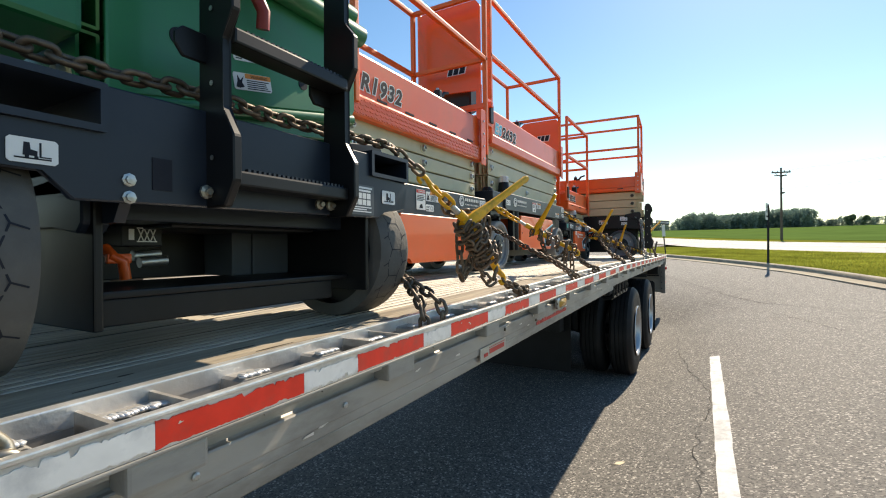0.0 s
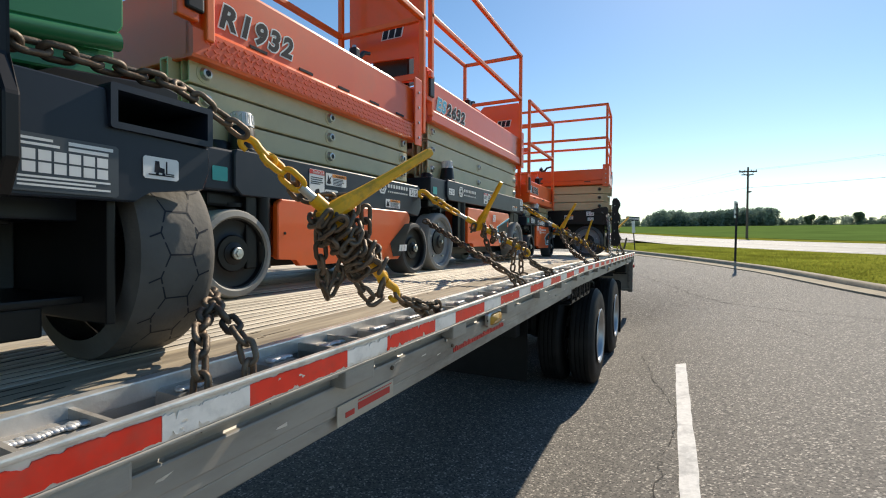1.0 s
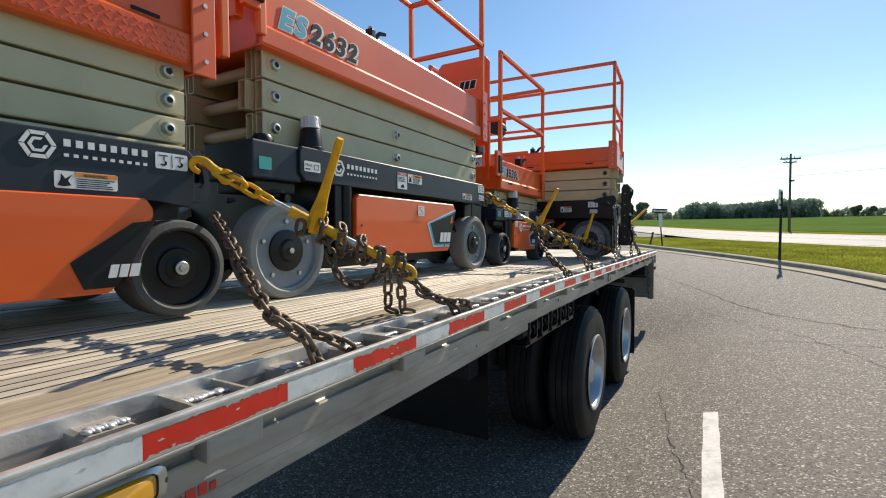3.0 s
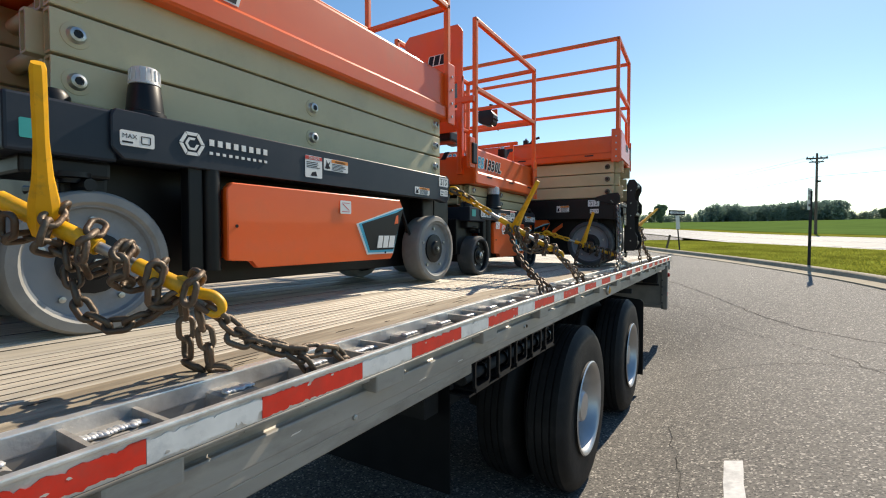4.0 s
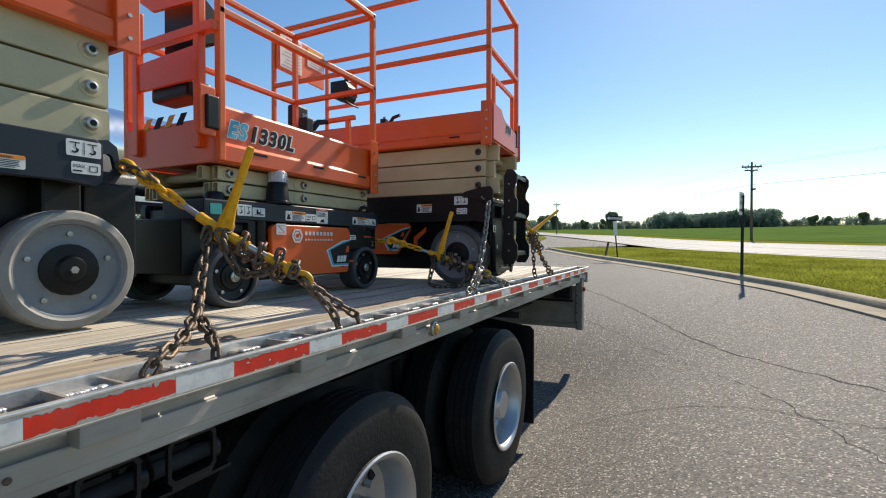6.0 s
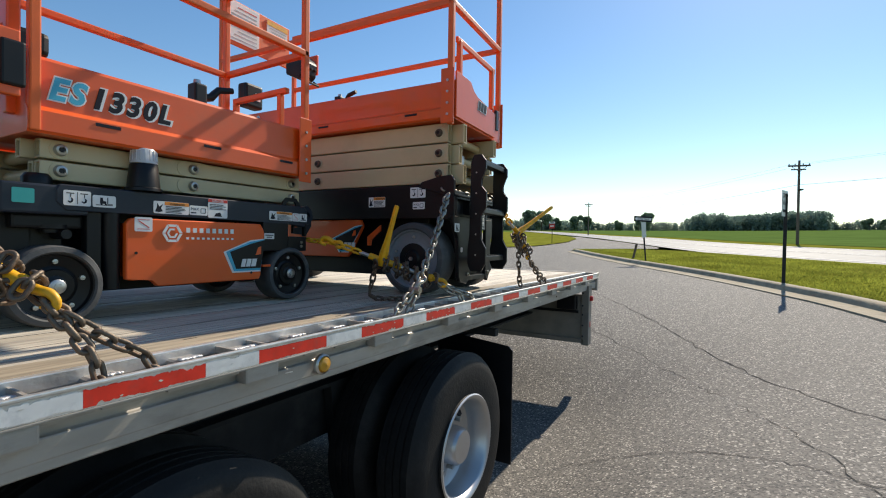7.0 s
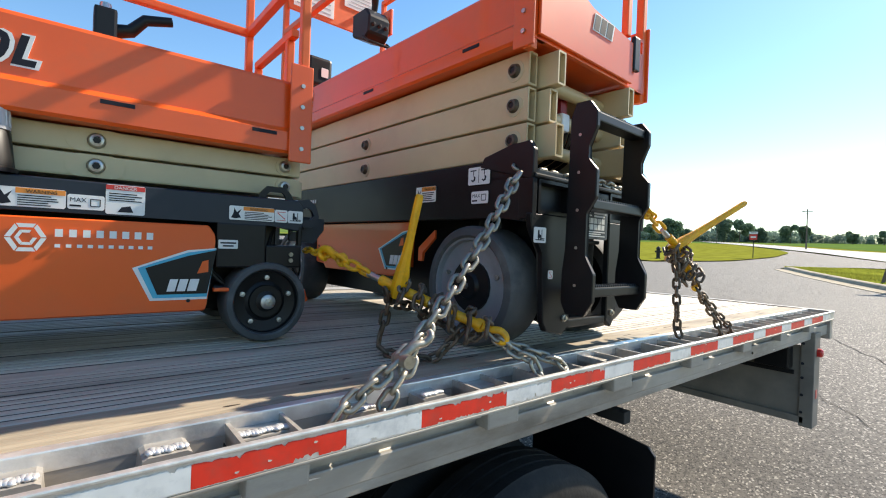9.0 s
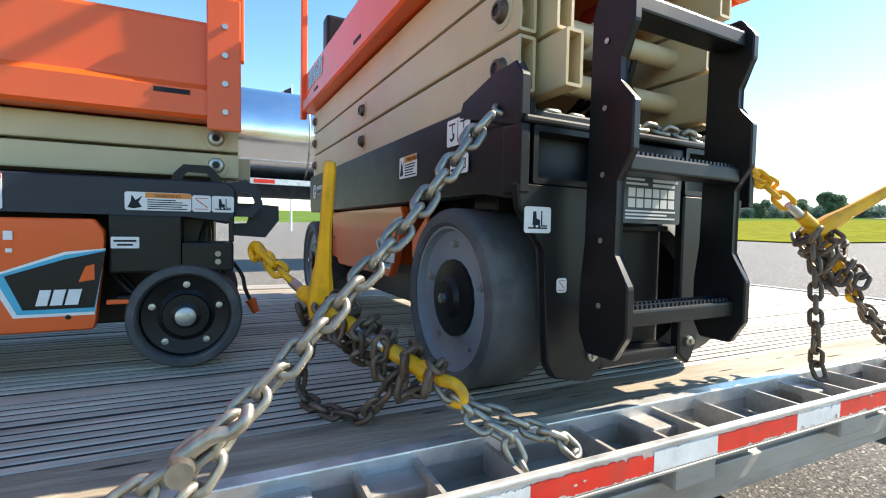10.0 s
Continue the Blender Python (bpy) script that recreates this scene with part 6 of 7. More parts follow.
def deck_lever(parent, x, y, z, k=1.0):
    """Black extension-deck handle on the platform edge."""
    part("deck_lever", box(BM(), x - 0.02 * k, x + 0.025 * k, y - 0.03 * k, y + 0.01 * k, z - 0.01, z + 0.06 * k, 0.008), BLACK, parent, "black deck release lever")
    part("lever_knob", lathe(BM(), [(0.012 * k, 0), (0.010 * k, 0.015 * k), (0, 0.018 * k)], (x, y - 0.01 * k, z + 0.06 * k), (0, 0, 1), 12), STEEL, parent, "", True)
    part("lever_grip", sweep(BM(), [(x, y + 0.0, z + 0.02 * k), (x + 0.005, y + 0.035 * k, z + 0.03 * k), (x + 0.01, y + 0.06 * k, z + 0.06 * k), (x + 0.012, y + 0.11 * k, z + 0.072 * k)], 0.015 * k, 10, r_end=0.010 * k), BLACK, parent, "", True)


deck_lever(lift_l, 0.30, -0.01, 0.955, 1.45)
deck_lever(lift_e, 0.28, -0.28, 1.345)
deck_lever(lift_r, 0.27, 0.22, 1.165)
deck_lever(lift_x, 0.20, 0.02, 1.29, 1.3)
for i in range(4):
    bm = BM()
    x0 = -0.20 + 0.09 * i
    prism(bm, [(x0, 0.88), (x0 + 0.045, 0.88), (x0 + 0.085, 0.935), (x0 + 0.04, 0.935)], "y", -0.663, -0.6605)
    part("hazard_stripe", bm, YELLOW if i % 2 == 0 else INK, lift_l)
part("lifting_lug", ring_plate(BM(), [(0.425, 0.505), (0.437, 0.535), (0.460, 0.560), (0.525, 0.560), (0.548, 0.535), (0.560, 0.505)], [(0.457, 0.516), (0.459, 0.529), (0.470, 0.540), (0.515, 0.540), (0.526, 0.529), (0.528, 0.516)], 0.338, 0.352), BLACK, lift_l, "black lifting lug")
flat("label_plate", 0.062, 0.030, on(SIDE, 0.372, 0.297, 0.330), WHITE, lift_l, 0.0016, 0.002, "small white label")
strokes("print", [rect(0.006, 0.017, 0.050, 0.005), rect(0.014, 0.007, 0.034, 0.005)], on(SIDE, 0.3737, 0.297, 0.330), INK, lift_l, 0.0006)
part("rear_housing", box(BM(), 0.22, 0.371, 0.292, 0.455, 0.265, 0.419, 0.006), BLACK, lift_l)
part("rear_housing", box(BM(), 0.22, 0.371, 0.456, 0.585, 0.265, 0.346, 0.006), BLACK, lift_l)
part("housing_post", box(BM(), 0.345, 0.371, 0.572, 0.586, 0.347, 0.419, 0.003), BLACK, lift_l)
part("tow_plate", ring_plate(BM(), [(0.575, 0.365), (0.575, 0.462), (0.640, 0.462), (0.716, 0.457), (0.716, 0.412), (0.676, 0.358)], [(0.588, 0.400), (0.588, 0.425), (0.600, 0.432), (0.622, 0.431), (0.628, 0.418), (0.622, 0.402)], 0.255, 0.272), NAVY, lift_l, "slotted dark tow plate")
part("steering_rod", cyl(BM(), (0.30, 0.30, 0.19), (0.30, 0.46, 0.19), 0.016, 12), BLACK, lift_l, "", True)
part("tray_pin", box(BM(), 0.355, 0.378, 0.286, 0.335, 0.185, 0.197, 0.003), ORANGE, lift_l)
part("charger_cable", sweep(BM(), catmull([(0.25, 0.585, 0.28), (0.26, 0.61, 0.24), (0.265, 0.618, 0.20), (0.265, 0.632, 0.165)], 5), 0.006, 8), BLACK, lift_l, "", True)
part("charger_plug", cyl(BM(), (0.265, 0.632, 0.167), (0.265, 0.650, 0.125), 0.016, 10, 0.011), ORANGE, lift_l, "orange charger plug", True)
for bz in (0.292, 0.314):
    part("bolt", cyl(BM(), (0.371, 0.545, bz), (0.378, 0.545, bz), 0.008, 8), CHAIN_ZINC, lift_l)
for xx in (-0.30, 0.12):
    part("gate_post", box(BM(), xx - 0.016, xx + 0.016, 0.59, 0.622, 0.93, 1.20, 0.005), ORANGE_RAIL, lift_l)
part("gate_bar", box(BM(), -0.316, 0.18, 0.59, 0.622, 1.201, 1.233, 0.005), ORANGE_RAIL, lift_l, "low rear gate bar")
part("gate_hinge", box(BM(), -0.34, -0.317, 0.595, 0.617, 1.02, 1.12, 0.003), STEEL, lift_l)
part("rear_housing", box(BM(), -0.34, 0.30, 0.94, 1.12, 0.16, 0.52, 0.008), BLACK, lift_e, "black rear housing")
part("front_housing", box(BM(), -0.32, 0.28, -0.78, -0.62, 0.16, 0.42, 0.008), BLACK, lift_l, "black front housing")
# control box and sheet holder on the crosswise lift's rail
part("control_box", prism(BM(), [(-0.62, 1.66), (-0.48, 1.60), (-0.43, 1.64), (-0.42, 1.74), (-0.47, 1.80), (-0.62, 1.80)], "x", -0.02, 0.13, 0.01), BLACK, lift_x, "black control box on the rail")
part("control_guard", box(BM(), -0.055, -0.035, -0.56, -0.44, 1.68, 1.84, 0.006), ORANGE, lift_x, "orange guard plate")
part("joystick", sweep(BM(), [(0.05, -0.50, 1.79), (0.05, -0.49, 1.84), (0.06, -0.475, 1.875)], 0.018, 10, r_end=0.024), BLACK, lift_x, "", True)
for k in range(3):
    part("switch", lathe(BM(), [(0.012, 0), (0.010, 0.02), (0, 0.022)], (0.01 + 0.045 * k, -0.43, 1.69), (0, 1, 0), 10), DARK_FRAME, lift_x, "", True)
part("guard_loop", sweep(BM(), [(-0.03, -0.47, 1.62), (-0.03, -0.42, 1.58), (0.13, -0.42, 1.58), (0.14, -0.47, 1.62)], 0.008, 8), BLACK, lift_x, "", True)
part("sheet_board", box(BM(), -0.28, 0.38, -1.03, -1.012, 1.90, 2.26, 0.004), ORANGE_RAIL, lift_x, "orange board")
part("sheet_holder", box(BM(), 0.06, 0.35, -1.0115, -1.006, 1.93, 2.25, 0.002), WHITE, lift_x, "sheet of printed instructions")
part("sheet_holder", box(BM(), -0.25, -0.02, -1.0115, -1.006, 2.06, 2.24, 0.002), WHITE, lift_x, "sheet of printed instructions")
part("print_bar", box(BM(), -0.25, -0.02, -1.0055, -1.004, 2.20, 2.24), YELLOW, lift_x)
for i in range(9):
    part("print_bar", box(BM(), 0.085, 0.33 - 0.03 * (i % 3), -1.0055, -1.0045, 1.95 + 0.032 * i, 1.958 + 0.032 * i), DECAL_RED if i == 8 else DECAL_GREY, lift_x)
for i in range(5):
    part("print_bar", box(BM(), -0.23, -0.05 - 0.02 * (i % 2), -1.0055, -1.0045, 2.08 + 0.024 * i, 2.086 + 0.024 * i), DECAL_GREY, lift_x)
part("toggle_box", box(BM(), 0.12, 0.29, -0.98, -0.88, 1.40, 1.59, 0.02), BLACK, lift_x, "black switch box on the post")
flat("label_plate", 0.05, 0.06, on(BACK, 0.20, -0.878, 1.46), WHITE, lift_x, 0.0016, 0.003)
part("rail_step", box(BM(), -0.30, 0.30, 0.985, 1.005, 1.54, 1.575, 0.005), ORANGE_RAIL, lift_x)
for xx in (-0.26, 0.26):
    part("half_post", box(BM(), xx - 0.017, xx + 0.017, 0.98, 1.01, 1.28, 1.56, 0.005), ORANGE_RAIL, lift_x)

# ---- chains and load binders ----
LINK_P, LINK_R = 0.040, 0.0062


def link_mesh(material, name):
    bm = BM()
    hl, hw = LINK_P / 2 - 0.002, 0.0135
    pts = []
    for k in range(9):
        a = -math.pi / 2 + math.pi * k / 8
        pts.append((hl * 0.62 + hw * math.cos(a) * 0.98, hw * math.sin(a), 0))
    for k in range(9):
        a = math.pi / 2 + math.pi * k / 8
        pts.append((-hl * 0.62 + hw * math.cos(a) * 0.98, hw * math.sin(a), 0))
    sweep(bm, pts, LINK_R, 7, closed=True)
    bmesh.ops.recalc_face_normals(bm, faces=bm.faces)
    me = bpy.data.meshes.new(name)
    bm.to_mesh(me)
    bm.free()
    me.materials.append(material)
    me.polygons.foreach_set("use_smooth", [True] * len(me.polygons))
    return me


ME_RUST, ME_ZINC, ME_YELLOW = link_mesh(CHAIN, "rusty_link"), link_mesh(CHAIN_ZINC, "zinc_link"), link_mesh(YELLOW, "painted_link")


def links_along(parent, pts, me, seed=0, scale=1.0, smooth=True):
    """Links laid end to end along a line, every other one turned by a quarter."""
    rnd = random.Random(seed)
    line = catmull(pts, 16) if smooth else [Vector(p) for p in pts]
    dist = [0.0]
    for a, b in zip(line, line[1:]):
        dist.append(dist[-1] + (b - a).length)
    pitch = (LINK_P - 0.004) * scale
    n = max(2, int(dist[-1] / pitch))
    j = 0
    for k in range(n):
        s = (k + 0.5) * dist[-1] / n
        while j < len(dist) - 2 and dist[j + 1] < s:
            j += 1
        a, b = line[j], line[j + 1]
        p = a.lerp(b, (s - dist[j]) / max(1e-6, dist[j + 1] - dist[j]))
        q = (b - a).to_track_quat("X", "Z").to_matrix().to_4x4()
        m = Matrix.Translation(p) @ q @ Matrix.Rotation(radians(45 + 90 * (k % 2) + rnd.uniform(-14, 14)), 4, "X") @ Matrix.Rotation(rnd.uniform(-0.12, 0.12), 4, "Z") @ Matrix.Scale(scale, 4)
        share("link", me, m, parent)


def chain(label, pts, me=None, seed=0, scale=1.0):
    pts = [(p[0], p[1], p[2] + fall(p[0], p[1]) * min(1, max(0, (1.62 - p[2]) / 0.15))) for p in pts]
    e = empty("tie_down_chain")
    tagged(e, label, "chain", group="tie-down chains")
    links_along(e, pts, me or ME_RUST, seed, scale)
    return e


def wrap(parent, a, b, turns, radius, me, seed, scale=1.0):
    """Spare chain wound round a binder."""
    a, b = Vector(a), Vector(b)
    d = (b - a).normalized()
    u = d.cross(Vector((0.2, 0.1, 1))).normalized()
    v = d.cross(u)
    rnd = random.Random(seed)
    pts = []
    n = int(turns * 10)
    for k in range(n + 1):
        t = k / n
        w = 2 * math.pi * turns * t
        r = radius * rnd.uniform(0.8, 1.25)
        pts.append(a.lerp(b, t) + u * r * math.cos(w) + v * r * math.sin(w) + Vector((0, 0, -0.012)))
    links_along(parent, pts, me, seed, scale, smooth=False)


def hook(parent, p, d, size=1.0, name="grab_hook"):
    """A yellow grab hook: eye, shank and a curled claw, pointing along d from p."""
    p, d = Vector(p), Vector(d).normalized()
    side = d.cross(Vector((0, 0, 1))).normalized()
    up = side.cross(d)
    def at(a, b):
        return p + d * (a * size) + up * (b * size)
    eye = [at(0.014 * math.cos(t) - 0.0, 0.014 * math.sin(t)) for t in [2 * math.pi * k / 14 for k in range(14)]]
    part("hook_eye", sweep(BM(), eye, 0.0075 * size, 8, closed=True), YELLOW, parent, "", True)
    claw = [at(0.014, 0.0), at(0.04, 0.004), at(0.062, 0.010), at(0.082, 0.004), at(0.089, -0.010), at(0.080, -0.021), at(0.062, -0.022)]
    part(name, sweep(BM(), catmull(claw, 4), 0.0125 * size, 10, r_end=0.007 * size), YELLOW, parent, "yellow forged grab hook", True)


def binder(label, start, base, tip, end, me=None, seed=0, turns=5.0, claw=1.25, wound=1.0):
    """Lever load binder: hook, yellow body, long lever, second hook, with chain wound round its lower end."""
    me = me or ME_RUST
    e = empty("load_binder")
    tagged(e, label, "load binder", group="load binders")
    s, b, t, f = Vector(start), Vector(base), Vector(tip), Vector(end)
    part("body", sweep(BM(), [b.lerp(s, 0.26), b.lerp(s, 0.05), b, b.lerp(f, 0.35)], 0.018, 12), YELLOW, e, "yellow binder tube", True)
    part("screw", sweep(BM(), [b.lerp(s, 0.26 + 0.02 * k) for k in range(11)], 0.0115, 10), STEEL, e, "steel screw end", True)
    links_along(e, [b.lerp(s, 0.44), b.lerp(s, 0.72), b.lerp(s, 1.0)], ME_YELLOW, seed + 90, 1.25)
    part("screw", cyl(BM(), b.lerp(f, 0.35), b.lerp(f, 0.62), 0.012, 10), STEEL, e, "", True)
    part("yoke", sweep(BM(), [b.lerp(f, 0.60), b.lerp(f, 0.78), b.lerp(f, 0.92)], 0.016, 10), YELLOW, e, "", True)
    d = t - b
    L = d.length
    q = d.to_track_quat("Z", "X").to_matrix().to_4x4()
    m = Matrix.Translation(b) @ q
    bm = BM()
    prof = [(-0.03, 0.016, 0.020), (0.0, 0.022, 0.026), (0.045, 0.022, 0.024), (0.10, 0.017, 0.016), (L * 0.55, 0.0135, 0.0115), (L * 0.97, 0.0125, 0.0115), (L, 0.010, 0.009)]
    rings = [[bm.verts.new(m @ Vector((sx * hx, sy * hy, z))) for sx, sy in ((1, 0.5), (0.5, 1), (-0.5, 1), (-1, 0.5), (-1, -0.5), (-0.5, -1), (0.5, -1), (1, -0.5))] for z, hx, hy in prof]
    for ra, rb in zip(rings, rings[1:]):
        for k in range(8):
            bm.faces.new((ra[k], ra[(k + 1) % 8], rb[(k + 1) % 8], rb[k]))
    bm.faces.new(rings[0])
    bm.faces.new(rings[-1])
    bmesh.ops.recalc_face_normals(bm, faces=bm.faces)
    part("lever", bm, YELLOW, e, "long yellow binder lever", True)
    hook(e, s.lerp(b, 0.10), s - b, claw)
    hook(e, f.lerp(b, 0.10), f - b, min(1.05, claw * 1.25))
    if turns:
        wrap(e, b.lerp(s, 0.12), b.lerp(f, wound), turns, 0.036, me, seed)
    return e


RUSTY = "rusty brown steel tie-down chain hooked to the deck rail"
GREYC = "zinc-plated steel tie-down chain with a grab hook"
# from the green lift to the rail
chain("long rusty chain lying across the green lift's end frame", [(-0.27, 0.05, 1.88), (-0.255, 0.28, 1.885), (-0.255, 0.40, 1.88), (-0.265, 0.62, 1.897), (-0.27, 0.80, 1.895), (-0.265, 0.99, 1.90), (-0.25, 1.16, 1.905), (-0.24, 1.27, 1.905)], seed=1)
chain(RUSTY, [(-0.24, 1.26, 1.907), (-0.225, 1.325, 1.873), (-0.195, 1.395, 1.828)], seed=2)
binder("yellow lever binder wrapped in rusty chain, beside the green lift", (-0.187, 1.438, 1.790), (-0.105, 1.578, 1.660), (0.032, 1.865, 1.855), (-0.078, 1.805, 1.462), seed=3, turns=7, claw=0.85, wound=0.70)
chain(RUSTY, [(-0.13, 1.585, 1.69), (-0.15, 1.595, 1.60), (-0.162, 1.620, 1.50), (-0.158, 1.642, 1.485), (-0.14, 1.662, 1.53), (-0.11, 1.675, 1.62)], seed=4)
chain(RUSTY, [(-0.10, 1.62, 1.69), (-0.125, 1.645, 1.59), (-0.12, 1.685, 1.53), (-0.10, 1.725, 1.48), (-0.088, 1.755, 1.46), (-0.078, 1.780, 1.50), (-0.084, 1.785, 1.53)], seed=5)
chain(RUSTY, [(-0.08, 1.645, 1.70), (-0.095, 1.650, 1.60), (-0.10, 1.675, 1.55), (-0.085, 1.70, 1.60), (-0.072, 1.685, 1.68)], seed=42)
chain(RUSTY, [(-0.155, 1.50, 1.755), (-0.175, 1.530, 1.715), (-0.16, 1.565, 1.695), (-0.125, 1.60, 1.70), (-0.09, 1.63, 1.705)], seed=43)
chain(RUSTY, [(-0.072, 1.842, 1.468), (-0.065, 1.90, 1.435), (-0.05, 1.97, 1.405), (-0.055, 2.01, 1.375), (-0.06, 2.0, 1.34)], seed=6)
chain(RUSTY, [(-0.067, 1.875, 1.450), (-0.045, 1.99, 1.415), (-0.05, 2.07, 1.405), (-0.055, 2.10, 1.35)], seed=7)
chain(RUSTY, [(-0.33, 1.40, 1.50), (-0.26, 1.36, 1.495), (-0.20, 1.305, 1.485), (-0.13, 1.235, 1.465), (-0.08, 1.198, 1.43), (-0.058, 1.185, 1.36)], seed=8)
chain(RUSTY, [(-0.215, 1.322, 1.492), (-0.15, 1.305, 1.475), (-0.085, 1.290, 1.445), (-0.056, 1.283, 1.415), (-0.05, 1.280, 1.36)], seed=9)
chain(GREYC, [(-0.20, -0.06, 1.56), (-0.11, 0.05, 1.48), (-0.07, 0.13, 1.42), (-0.055, 0.17, 1.33)], ME_ZINC, 10, 1.15)
chain(GREYC, [(-0.12, 0.03, 1.48), (-0.07, 0.12, 1.44), (-0.05, 0.20, 1.40), (-0.055, 0.225, 1.33)], ME_ZINC, 11, 1.15)
# between the first and second orange lifts
binder("yellow lever binder with rust-brown chain wound round it", (-0.66, 3.17, 1.86), (-0.42, 3.37, 1.69), (-0.25, 3.31, 1.95), (-0.19, 3.54, 1.545), seed=12, turns=5)
chain(RUSTY, [(-0.72, 3.16, 1.89), (-0.66, 3.18, 1.86), (-0.60, 3.22, 1.83)], ME_RUST, 13)
chain(RUSTY, [(-0.19, 3.54, 1.545), (-0.12, 3.62, 1.46), (-0.07, 3.70, 1.41), (-0.055, 3.74, 1.34)], seed=14)
chain(RUSTY, [(-0.14, 3.58, 1.47), (-0.08, 3.68, 1.43), (-0.05, 3.80, 1.40), (-0.055, 3.83, 1.34)], seed=15)
chain(RUSTY, [(-0.40, 3.40, 1.67), (-0.36, 3.40, 1.55), (-0.32, 3.43, 1.50), (-0.27, 3.48, 1.51), (-0.22, 3.52, 1.55)], seed=16)
chain(RUSTY, [(-0.24, 3.54, 1.54), (-0.25, 3.555, 1.46), (-0.25, 3.56, 1.405), (-0.22, 3.57, 1.395)], seed=17)
chain(RUSTY, [(-0.20, 3.55, 1.52), (-0.20, 3.57, 1.45), (-0.20, 3.58, 1.40), (-0.17, 3.60, 1.395)], seed=18)
chain(RUSTY, [(-0.72, 3.20, 1.72), (-0.50, 3.11, 1.62), (-0.30, 3.02, 1.54), (-0.14, 2.96, 1.48), (-0.08, 3.00, 1.43), (-0.055, 3.03, 1.34)], seed=19)
chain(RUSTY, [(-0.16, 2.97, 1.48), (-0.09, 3.05, 1.43), (-0.06, 3.12, 1.39), (-0.055, 3.13, 1.34)], seed=20)
# behind the second
binder("yellow lever binder tying down the long lift", (-0.74, 5.60, 1.95), (-0.40, 5.70, 1.725), (-0.24, 5.685, 2.008), (-0.185, 5.83, 1.585), seed=21, turns=5)
chain(RUSTY, [(-0.78, 5.56, 1.97), (-0.70, 5.60, 1.94), (-0.64, 5.62, 1.90)], ME_RUST, 22)
chain(RUSTY, [(-0.185, 5.83, 1.585), (-0.12, 5.87, 1.50), (-0.07, 5.90, 1.43), (-0.055, 5.92, 1.34)], seed=23)
chain(RUSTY, [(-0.16, 5.85, 1.55), (-0.09, 5.93, 1.47), (-0.055, 6.01, 1.41), (-0.055, 6.03, 1.34)], seed=24)
chain(RUSTY, [(-0.42, 5.66, 1.72), (-0.32, 5.56, 1.58), (-0.22, 5.47, 1.49), (-0.12, 5.36, 1.44), (-0.06, 5.25, 1.40), (-0.055, 5.22, 1.34)], seed=25)
chain(RUSTY, [(-0.26, 5.50, 1.52), (-0.20, 5.48, 1.45), (-0.10, 5.44, 1.41), (-0.055, 5.41, 1.34)], seed=26)
chain(RUSTY, [(-0.38, 5.67, 1.73), (-0.33, 5.70, 1.60), (-0.28, 5.74, 1.58), (-0.22, 5.80, 1.60)], seed=27)
# at the crosswise lift
chain(GREYC, [(-0.165, 7.70, 1.99), (-0.15, 7.65, 1.94), (-0.125, 7.55, 1.82), (-0.095, 7.42, 1.68), (-0.07, 7.27, 1.53), (-0.055, 7.15, 1.45), (-0.05, 7.06, 1.395), (-0.055, 7.03, 1.33)], ME_ZINC, 28, 1.1)
chain(GREYC, [(-0.075, 7.27, 1.52), (-0.06, 7.22, 1.45), (-0.055, 7.17, 1.39), (-0.055, 7.155, 1.33)], ME_ZINC, 29, 1.1)
zh = empty("chain_hook")
tagged(zh, "zinc-plated clevis grab hook on the chain", "chain hook")
part("hook_body", sweep(BM(), catmull([(-0.05, 7.20, 1.49), (-0.045, 7.235, 1.515), (-0.042, 7.262, 1.520), (-0.04, 7.278, 1.535), (-0.052, 7.280, 1.545)], 5), 0.0115, 10, r_end=0.008), CHAIN_ZINC, zh, "", True)
part("clevis_pin", cyl(BM(), (-0.075, 7.205, 1.485), (-0.02, 7.205, 1.485), 0.016, 12), CHAIN_ZINC, zh, "", True)
binder("yellow lever binder low over the deck, wrapped in dark chain", (-0.70, 7.345, 1.70), (-0.43, 7.44, 1.607), (-0.333, 7.44, 1.91), (-0.178, 7.61, 1.502), seed=30, turns=6)
chain(RUSTY, [(-0.95, 7.33, 1.72), (-0.83, 7.335, 1.71), (-0.70, 7.345, 1.70)], ME_YELLOW, 31)
chain(RUSTY, [(-0.178, 7.61, 1.50), (-0.12, 7.66, 1.44), (-0.08, 7.70, 1.415), (-0.055, 7.73, 1.34)], ME_ZINC, 32)
chain(RUSTY, [(-0.17, 7.63, 1.47), (-0.09, 7.75, 1.425), (-0.055, 7.82, 1.39), (-0.055, 7.83, 1.34)], ME_ZINC, 33)
chain("loose dark chain end lying on the deck", [(-0.46, 7.43, 1.60), (-0.48, 7.42, 1.50), (-0.49, 7.41, 1.42), (-0.44, 7.42, 1.396), (-0.37, 7.45, 1.395), (-0.31, 7.50, 1.40), (-0.27, 7.53, 1.45), (-0.24, 7.56, 1.50)], seed=34)
chain("rusty chain lying along the lift's end ledge", [(-0.235, 7.76, 2.03), (-0.225, 7.86, 2.028), (-0.23, 7.97, 2.026), (-0.215, 8.12, 2.028), (-0.22, 8.32, 2.028), (-0.23, 8.48, 2.01)], ME_ZINC, 35)
binder("yellow lever binder at the trailer's rear corner", (-0.20, 8.56, 1.95), (-0.15, 8.78, 1.80), (0.02, 9.10, 2.02), (-0.13, 8.90, 1.66), seed=36, turns=4)
chain(RUSTY, [(-0.24, 8.50, 1.99), (-0.20, 8.56, 1.95), (-0.18, 8.62, 1.92)], ME_YELLOW, 37)
